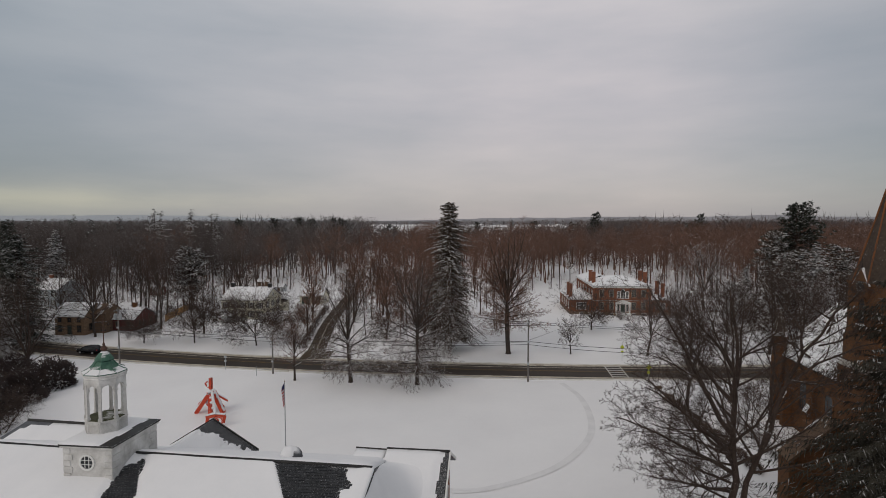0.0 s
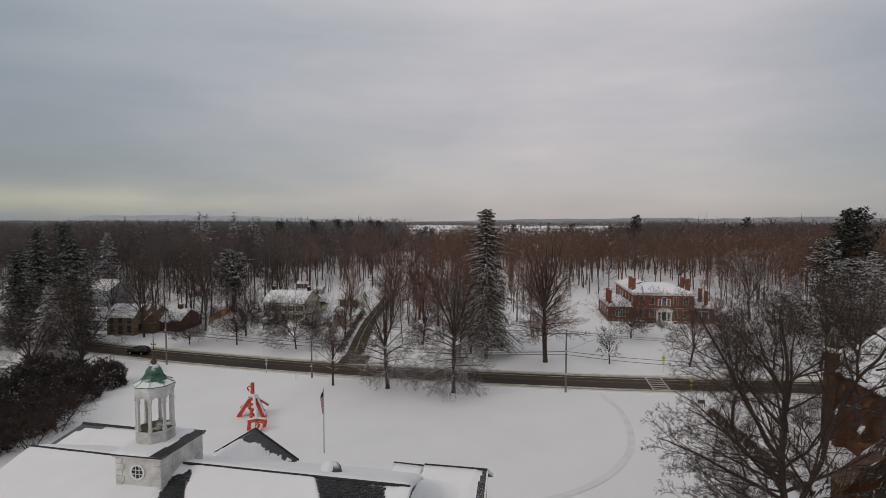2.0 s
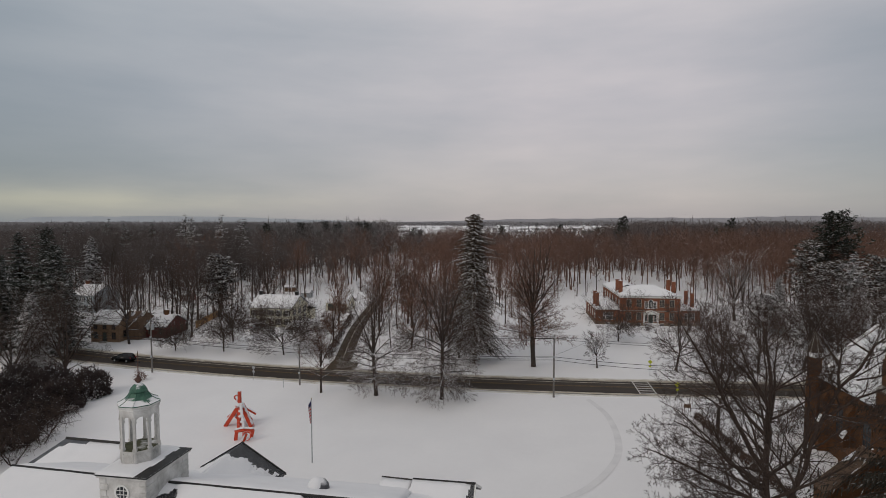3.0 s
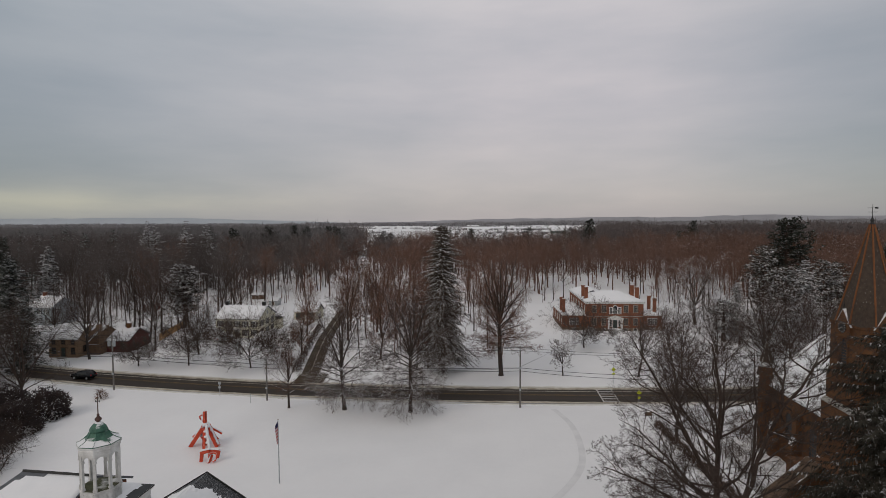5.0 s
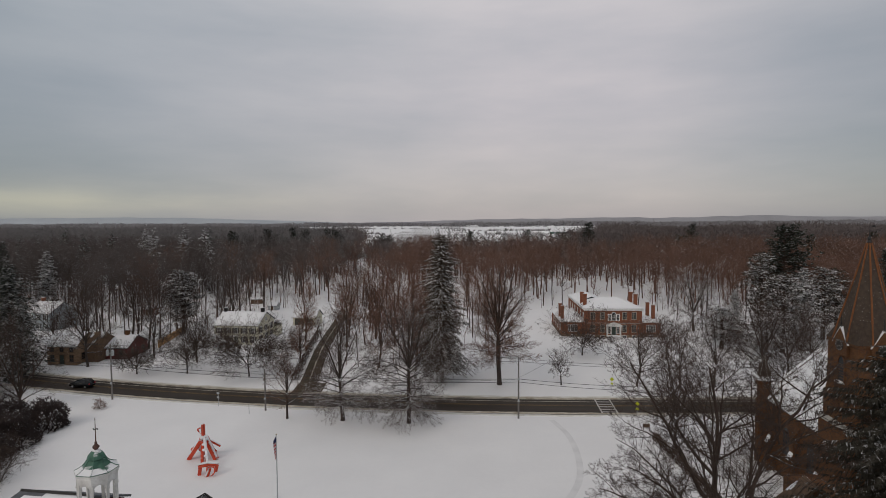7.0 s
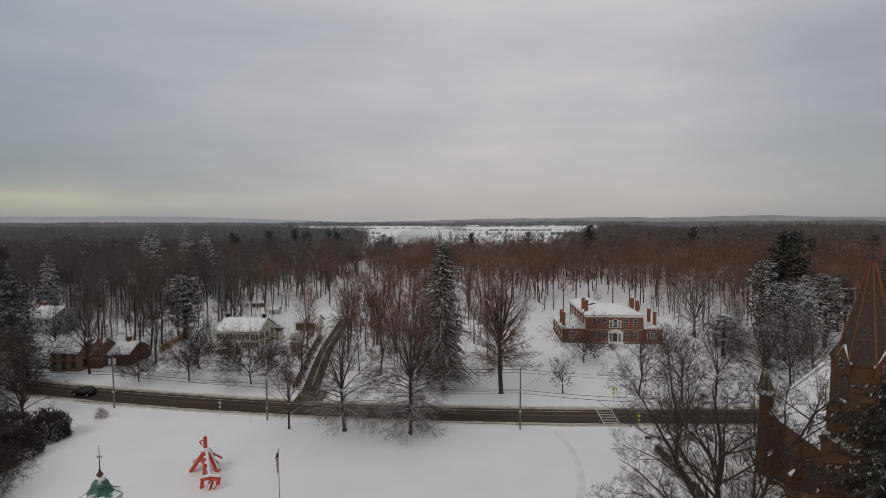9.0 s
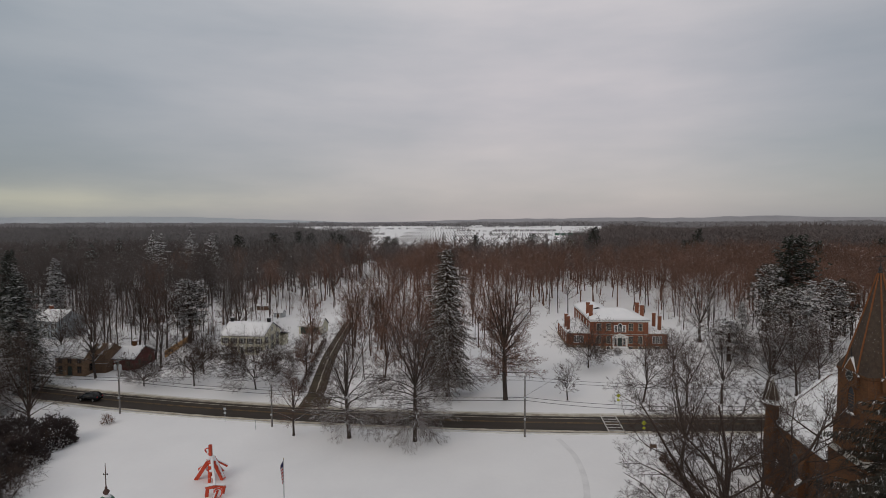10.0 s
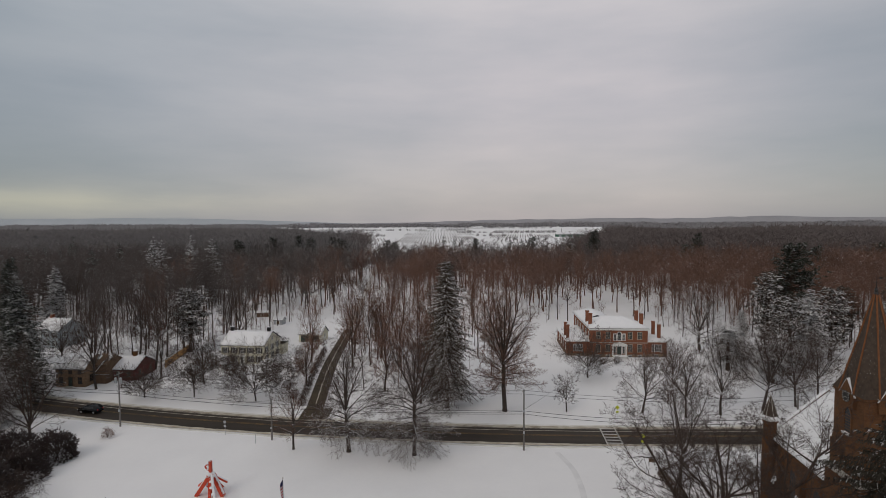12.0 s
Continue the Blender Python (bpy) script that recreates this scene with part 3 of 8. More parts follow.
def roof_plane(parent, corners, thick, material, name="roof"):
    a, b, c, d = [Vector(p) for p in corners]
    n = (b - a).cross(d - a).normalized()
    if n.z < 0:
        n = -n
    bm = bmesh.new()
    prism(bm, [a, b, c, d] if (c - d).length > 0.01 else [a, b, c], -n * thick)
    return part(name, bm, material, parent)


def gable_house(name, label, at, turn, w, d, eave, ridge, wall_m, roof_m=M_SLATE, over=0.35, snow=0.14, category="house"):
    """Box house with its ridge along the local x axis; origin at the front left corner of its foot."""
    h = thing(name, label, category, at=at, turn=turn)
    bm = bmesh.new()
    prism(bm, [(0, 0, -0.6), (0, d, -0.6), (0, d, eave), (0, d / 2, ridge), (0, 0, eave)], (w, 0, 0))
    part("wall", bm, wall_m, h)
    k = (ridge - eave) / (d / 2)
    lo = eave - over * k
    for y0, y1 in ((-over, d / 2), (d + over, d / 2)):
        cs = [(-over, y0, lo + 0.16), (w + over, y0, lo + 0.16), (w + over, y1, ridge + 0.16), (-over, y1, ridge + 0.16)]
        r = roof_plane(h, cs, 0.14, roof_m)
        snow_sheet(r, cs, snow, 12, 6, seed=at[0])
    for x in (-0.04 - 0.02, w + 0.02):
        for y0 in (0, d):
            bm = bmesh.new()
            prism(bm, [(x, y0 + (-over if y0 == 0 else over), lo + 0.02), (x, d / 2, ridge + 0.02), (x, d / 2, ridge - 0.2), (x, y0 + (-over if y0 == 0 else over), lo - 0.18)], (0.04, 0, 0))
            part("rake_board", bm, M_WHITE if wall_m is not M_REDWOOD else wall_m, h)
    return h


# brick mansion across the road
def brick_mansion():
    h = thing("brick_mansion", "two-storey red brick mansion with snowy hip roof and eight chimneys", "house", at=(24.5, 154.2, 0.35), turn=2.5)
    W, D, E = 15.7, 13.0, 8.0
    part("wall", boxes((0, W, 0, D, 1.0, E), (0.05, 8.4, D, 27, 1.0, E)), M_BRICK, h)
    part("plinth", boxes((-0.12, W + 0.12, -0.12, D + 0.1, -0.8, 1.0), (-0.08, 8.5, D, 27.1, -0.8, 1.0)), M_PLINTH, h, "brown sandstone basement")
    part("belt_course", boxes((-0.05, W + 0.05, -0.05, 0.02, 4.15, 4.35)), M_STONE, h)
    wl_ = part("wing_wall", boxes((-6.3, 0, 0.9, 19.5, 1.0, 4.3)), M_BRICK, h)
    part("wing_plinth", boxes((-6.4, 0, 0.8, 19.6, -0.8, 1.0)), M_PLINTH, h, "brown sandstone basement")
    wr_ = part("wing_wall", boxes((W, W + 5.5, 0.9, 14, 1.0, 4.3)), M_BRICK, h)
    part("wing_plinth", boxes((W, W + 5.6, 0.8, 14.1, -0.8, 1.0)), M_PLINTH, h, "brown sandstone basement")
    part("cornice", boxes((-0.45, W + 0.45, -0.45, D + 0.45, E, E + 0.22), (-0.4, 8.8, D, 27.4, E, E + 0.22), (-0.3, W + 0.3, -0.3, 0.0, E - 0.25, E)), M_WHITE, h)
    for xa, xb, y1 in ((-6.65, 0, 19.9), (W, W + 5.85, 14.4)):
        part("wing_cornice", boxes((xa, xb, 0.6, y1, 4.3, 4.46)), M_WHITE, h)
    # hip roofs
    Z = E + 0.24
    o = 0.4
    bm = bmesh.new()
    vs = [bm.verts.new(p) for p in ((-o, -o, Z), (W + o, -o, Z), (W + o, D + o, Z), (-o, D + o, Z), (5.6, D / 2, Z + 2.2), (W - 5.6, D / 2, Z + 2.2))]
    for q in ((0, 1, 5, 4), (1, 2, 5), (2, 3, 4, 5), (3, 0, 4), (3, 2, 1, 0)):
        bm.faces.new([vs[i] for i in q])
    r = part("roof", bm, M_SLATE, h)
    bm = bmesh.new()
    s = 0.16
    vs = [bm.verts.new(p) for p in ((-o, -o, Z + 0.05), (W + o, -o, Z + 0.05), (W + o, D + o, Z + 0.05), (-o, D + o, Z + 0.05), (5.6, D / 2, Z + 2.2 + s), (W - 5.6, D / 2, Z + 2.2 + s))]
    for q in ((0, 1, 5, 4), (1, 2, 5), (2, 3, 4, 5), (3, 0, 4)):
        bm.faces.new([vs[i] for i in q])
    bmesh.ops.subdivide_edges(bm, edges=bm.edges[:], cuts=6, use_grid_fill=True)
    for vt in bm.verts:
        vt.co.z += 0.12 + 0.05 * noise.noise(vt.co * 0.6)
    bmesh.ops.solidify(bm, geom=bm.faces[:], thickness=0.1)
    part("snow_cover", bm, M_SNOW_ROOF, r, "soft even snow lying on the roof", True)
    bm = bmesh.new()
    vs = [bm.verts.new(p) for p in ((-o, D, Z), (8.8, D, Z), (8.8, 27.4, Z), (-o, 27.4, Z), (4.2, D, Z + 1.7), (4.2, 23.5, Z + 1.7))]
    for q in ((0, 4, 5, 3), (1, 2, 5, 4), (2, 3, 5), (0, 1, 4), (3, 2, 1, 0)):
        bm.faces.new([vs[i] for i in q])
    r2 = part("roof", bm, M_SLATE, h)
    bm = bmesh.new()
    vs = [bm.verts.new(p) for p in ((-o, D - 2, Z + 0.06), (8.8, D - 2, Z + 0.06), (8.8, 27.4, Z + 0.06), (-o, 27.4, Z + 0.06), (4.2, D - 2, Z + 1.86), (4.2, 23.5, Z + 1.86))]
    for q in ((0, 4, 5, 3), (1, 2, 5, 4), (2, 3, 5)):
        bm.faces.new([vs[i] for i in q])
    bmesh.ops.subdivide_edges(bm, edges=bm.edges[:], cuts=5, use_grid_fill=True)
    for vt in bm.verts:
        vt.co.z += 0.1 + 0.05 * noise.noise(vt.co * 0.6)
    bmesh.ops.solidify(bm, geom=bm.faces[:], thickness=0.1)
    part("snow_cover", bm, M_SNOW_ROOF, r2, "", True)
    for cs in ([(-6.65, 0.6, 4.47), (0, 3.4, 5.3), (0, 19.9, 5.3), (-6.65, 19.9, 4.47)], [(W + 5.85, 0.6, 4.47), (W, 3.4, 5.2), (W, 14.4, 5.2), (W + 5.85, 14.4, 4.47)],
               [(-6.65, 0.6, 4.47), (0, 0.6, 4.47), (0, 3.4, 5.3), (0, 3.4, 5.3)], [(W, 0.6, 4.47), (W + 5.85, 0.6, 4.47), (W, 3.4, 5.2), (W, 3.4, 5.2)]):
        r = roof_plane(h, cs, 0.02, M_SLATE)
        snow_sheet(r, cs, 0.2, 8, 16)
    # chimneys in pairs at the gable walls
    for x, y, z0, z1 in ((0.7, 3.6, E, 12.0), (0.7, 8.0, E, 12.0), (W - 0.7, 4.0, E, 11.9), (W - 0.7, 9.0, E, 11.9)):
        chimney(h, x, y, z0, z1)
    for x, y, z0, z1 in ((-5.6, 3.8, 4.3, 8.6), (-5.6, 7.8, 4.3, 8.6), (W + 4.2, 3.8, 4.3, 8.8), (W + 4.2, 9.0, 4.3, 8.8)):
        chimney(h, x, y, z0, z1, 0.85, 0.7)
    F, U = (0, -1, 0), (1, 0, 0)
    for x in (2.25, 4.9, 10.95, 13.55):
        window(h, (x, 0, 5.35), U, F, 1.1, 1.85, (2, 3), trim=M_TANTRIM)
        window(h, (x, 0, 1.75), U, F, 1.1, 1.95, (2, 3), trim=M_TANTRIM)
    # three-part window with arched middle over the door
    window(h, (8.0, 0, 5.0), U, F, 1.0, 1.7, (2, 3), arch=True, edge=0.16)
    for s in (-1, 1):
        window(h, (8.0 + s * 1.15, 0, 5.0), U, F, 0.62, 1.6, (1, 3), edge=0.2)
    # door case: sidelights, columns and pediment
    p = part("porch", boxes((6.0, 6.32, -0.5, 0, 0.9, 3.4), (9.68, 10.0, -0.5, 0, 0.9, 3.4), (5.9, 10.1, -0.6, 0, 3.4, 3.75), (6.0, 10.0, -1.6, 0, 0.6, 0.92)), M_WHITE, h, "white pedimented door case")
    part("pediment", slab([(5.8, -0.65, 3.75), (10.2, -0.65, 3.75), (8.0, -0.65, 4.55)], (0, 0.66, 0)), M_WHITE, p)
    door(h, (8.0, -0.02, 0.95), U, F, 1.15, 2.3)
    for s in (-1, 1):
        window(h, (8.0 + s * 1.2, 0, 1.4), U, F, 0.5, 1.75, (0, 3))
    st = part("steps", boxes((6.4, 9.6, -2.0, -1.6, -0.6, 0.68), (6.3, 9.7, -2.4, -2.0, -0.6, 0.46), (6.2, 9.8, -2.8, -2.4, -0.6, 0.24)), M_STONE, h)
    part("snow_cover", boxes((6.4, 9.6, -2.0, -0.7, 0.68, 0.98), (6.3, 9.7, -2.4, -2.0, 0.46, 0.6), (6.2, 9.8, -2.8, -2.4, 0.24, 0.4), bevel=0.05), M_SNOW_ROOF, st)
    for x in (2.25, 4.9, 10.95, 13.55):
        window(h, (x, -0.12, 0.2), U, F, 0.9, 0.55, (1, 0), sill=False)
    for x0 in (-3.15, W + 2.75):
        window(h, (x0, 0.9, 1.7), U, F, 1.0, 1.8, (1, 3))
        for s in (-1, 1):
            window(h, (x0 + s * 0.95, 0.9, 1.7), U, F, 0.55, 1.8, (0, 3))
        window(h, (x0, 0.8, 0.2), U, F, 0.9, 0.5, (1, 0), sill=False)
    L = (-1, 0, 0)
    for y in (2.0, 6.0, 10.5, 15.0, 19.0, 23.0):
        window(h, (0, y, 5.05), (0, -1, 0), L, 1.0, 1.8, (2, 3))
    for y in (3.0, 7.0, 11.0, 15.0):
        window(h, (-6.3, y, 1.7), (0, -1, 0), L, 1.0, 1.8, (2, 3))


brick_mansion()


def cream_house():
    h = gable_house("cream_house", "cream clapboard two-storey house with dark shutters and snowy roof", (-75.4, 138.0, 0.55), 0, 12.0, 10.9, 5.05, 7.8, M_CREAM)
    U, F, R, UR = (1, 0, 0), (0, -1, 0), (1, 0, 0), (0, 1, 0)
    for x in (1.3, 3.7, 6.0, 8.3, 10.7):
        window(h, (x, 0, 2.95), U, F, 0.85, 1.45, (1, 3), shutters=M_SHUTTER)
        if x != 6.0:
            window(h, (x, 0, 0.55), U, F, 0.85, 1.55, (1, 3), shutters=M_SHUTTER)
    d = door(h, (6.0, 0, 0.1), U, F, 1.0, 2.05)
    part("porch", boxes((5.0, 7.0, -1.3, 0, 2.35, 2.5), (5.1, 5.22, -1.25, -1.13, 0, 2.35), (6.78, 6.9, -1.25, -1.13, 0, 2.35), (5.0, 7.0, -1.3, 0, -0.4, 0.1)), M_WHITE, h, "small white porch")
    for y in (2.0, 5.4, 8.8):
        window(h, (12.0, y, 2.95), UR, R, 0.85, 1.45, (1, 3), shutters=M_SHUTTER)
        window(h, (12.0, y, 0.55), UR, R, 0.85, 1.55, (1, 3), shutters=M_SHUTTER)
    window(h, (12.0, 5.45, 5.6), UR, R, 0.7, 0.95, (1, 1))
    chimney(h, 0.6, 5.45, 7.0, 9.0, 0.9, 0.7, M_DARKMETAL)
    chimney(h, 11.2, 5.45, 7.0, 9.0, 0.9, 0.7, M_DARKMETAL)
    e = part("rear_ell", boxes((5.5, 12.6, 10.9, 15.0, -0.6, 2.9)), M_CREAM, h)
    cs = [(5.2, 15.3, 2.9), (12.9, 15.3, 2.9), (12.9, 10.8, 4.0), (5.2, 10.8, 4.0)]
    r = roof_plane(h, cs, 0.1, M_SLATE)
    snow_sheet(r, cs, 0.15, 8, 6)


cream_house()


def garage():
    g = gable_house("garage", "low cream two-bay garage with snowy roof", (-64.2, 165.4, 0.55), -2, 7.4, 6.0, 2.5, 4.6, M_CREAM, category="garage")
    for x in (1.9, 5.3):
        bm = boxes((x - 1.3, x + 1.3, -0.05, 0.02, 0, 2.1))
        for k in range(4):
            box(bm, x - 1.2, x + 1.2, -0.08, -0.05, 0.08 + k * 0.52, 0.5 + k * 0.52)
        part("garage_door", bm, M_DOOR, g, "dark panelled garage door")
    window(g, (7.4, 3.0, 1.0), (0, 1, 0), (1, 0, 0), 0.8, 1.0)


garage()


def shed(at, turn, w, d, e, r, m, label):
    s = gable_house("shed", label, at, turn, w, d, e, r, m, over=0.25, category="shed")
    door(s, (w * 0.5, 0, 0.05), (1, 0, 0), (0, -1, 0), 1.0, min(1.9, e - 0.25), leaf=M_SHINGLE_BR)
    window(s, (w, d / 2, 0.9), (0, 1, 0), (1, 0, 0), 0.6, 0.7)
    return s


shed((-97.6, 206.5, 0.55), 12, 4.4, 2.8, 1.7, 2.4, M_SHINGLE_BR, "small dark wooden shed at the wood's edge")
shed((-84.4, 192.5, 0.55), -4, 3.4, 2.8, 1.6, 2.6, M_GREYMETAL, "small grey shed with a snowy roof")
shed((-124.2, 178.0, 0.55), -8, 4.6, 3.0, 2.2, 3.2, M_REDWOOD, "little red shed among bare trees")


def tan_cottage():
    """Gambrel-roofed brick cottage with a shingled link behind it."""
    h = thing("brick_cottage", "tan brick cottage with snowy gambrel roof beside the road", "house", at=(-105.0, 116.3, 0.15), turn=1)
    w, d = 7.4, 7.5
    prof = [(0, -0.6), (d, -0.6), (d, 4.4), (d - 1.9, 6.1), (d / 2, 6.9), (1.9, 6.1), (0, 4.4)]
    part("wall", slab([(0, y, z) for y, z in prof], (w, 0, 0)), M_BRICK_TAN, h)
    for (y0, z0), (y1, z1) in (((-0.35, 4.2), (1.9, 6.22)), ((1.9, 6.22), (d / 2, 7.05)), ((d + 0.35, 4.2), (d - 1.9, 6.22)), ((d - 1.9, 6.22), (d / 2, 7.05))):
        cs = [(-0.3, y0, z0), (w + 0.3, y0, z0), (w + 0.3, y1, z1), (-0.3, y1, z1)]
        r = roof_plane(h, cs, 0.1, M_SHINGLE_BR)
        snow_sheet(r, cs, 0.13, 10, 5, seed=y0)
    U, F = (1, 0, 0), (0, -1, 0)
    for x in (1.3, 6.1):
        window(h, (x, 0, 0.7), U, F, 0.95, 1.5, (1, 3), trim=M_SHINGLE_BR)
    for x in (1.3, 3.7, 6.1):
        window(h, (x, 0, 3.0), U, F, 0.85, 0.95, (1, 1), trim=M_SHINGLE_BR)
    door(h, (3.7, 0, 0.1), U, F, 1.0, 2.1, trim=M_SHINGLE_BR)
    part("stoop", boxes((2.9, 4.5, -1.2, 0, -0.6, 0.08)), M_STONE, h)
    for y in (2.0, 5.4):
        window(h, (w, y, 0.9), (0, 1, 0), (1, 0, 0), 0.95, 1.5, (1, 3), trim=M_SHINGLE_BR)
        window(h, (w, y * 0.5 + 2.0, 3.7), (0, 1, 0), (1, 0, 0), 0.7, 1.1, (1, 2), trim=M_SHINGLE_BR)
    part("link", slab([(7.4, 2.6, -0.6), (7.4, 8.6, -0.6), (7.4, 8.6, 4.7), (7.4, 5.6, 6.5), (7.4, 2.6, 4.7)], (3.3, 0, 0)), M_SHINGLE_BR, h, "brown shingled link")
    for y0 in (2.3, 8.9):
        cs = [(7.4, y0, 4.6), (10.9, y0, 4.6), (10.9, 5.6, 6.6), (7.4, 5.6, 6.6)]
        r = roof_plane(h, cs, 0.08, M_SHINGLE_BR)
        snow_sheet(r, cs, 0.1, 8, 6, keep=lambda p: smooth01(-0.1, 0.4, noise.noise(p * 0.7) - 0.35))


tan_cottage()


def red_house():
    h = gable_house("red_house", "dark red clapboard cottage with snowy roof and brick chimney", (-97.6, 121.4, 0.3), 3, 8.6, 8.6, 2.7, 4.9, M_REDWOOD)
    U, F = (1, 0, 0), (0, -1, 0)
    for x in (1.6, 4.4, 7.2):
        window(h, (x, 0, 0.9), U, F, 0.8, 1.25, (1, 3), trim=M_SHINGLE_BR)
    for y in (2.2, 6.6):
        window(h, (8.6, y, 0.9), (0, 1, 0), (1, 0, 0), 0.8, 1.25, (1, 3), trim=M_SHINGLE_BR)
    chimney(h, 6.2, 4.3, 4.0, 6.2, 0.8, 0.8, M_BRICK_CH)


red_house()


def grey_house():
    h = gable_house("grey_house", "blue-grey two-storey gabled house half hidden by trees", (-143.5, 152.0, 0.5), -12, 9.5, 9.0, 5.4, 8.2, M_BLUEGREY)
    U, F, R, UR = (1, 0, 0), (0, -1, 0), (1, 0, 0), (0, 1, 0)
    for x in (1.6, 4.7, 7.8):
        for z in (0.7, 3.3):
            window(h, (x, 0, z), U, F, 0.9, 1.5, (1, 2), shutters=M_SHUTTER)
    for y in (2.2, 6.6):
        for z in (0.7, 3.3):
            window(h, (9.5, y, z), UR, R, 0.9, 1.5, (1, 2))
    chimney(h, 1.2, 4.5, 7.4, 9.4, 0.9, 0.8)


grey_house()


def far_house(at, turn, m, label):
    h = gable_house("far_house", label, at, turn, 12.0, 9.0, 4.6, 8.0, m, snow=0.3)
    for x in (2.0, 6.0, 10.0):
        window(h, (x, 0, 1.0), (1, 0, 0), (0, -1, 0), 1.1, 1.7)
    window(h, (12.0, 4.5, 1.0), (0, 1, 0), (1, 0, 0), 1.1, 1.7)


far_house((-122.0, 460.0, 0.6), 6, M_BLUEGREY, "distant grey house with snowy roof beyond the woods")
far_house((-138.0, 590.0, 0.6), -8, M_CREAM, "distant pale house with snowy roof beyond the woods")
far_house((-360.0, 820.0, 0.6), 12, M_CREAM, "distant pale house with snowy roof among trees")
far_house((-1010.0, 1180.0, 0.6), 12, M_BLUEGREY, "distant farmhouse with snowy roof on the plain")
far_house((560.0, 700.0, 0.6), -15, M_BLUEGREY, "distant grey house with snowy roof in the woods")
barn = gable_house("long_barn", "long green-walled farm shed with white roof far off", (110.0, 1195.0, 0.6), 0, 62.0, 16.0, 5.0, 9.5, mat("green_metal_wall", (0.05, 0.12, 0.09), (0.08, 0.16, 0.12), 0.3, 0.6, 0.0), category="barn", snow=0.5)
for x in (10, 24, 38, 52):
    part("barn_door", boxes((x - 2.5, x + 2.5, -0.12, 0.05, 0, 4.0)), M_GREYMETAL, barn)


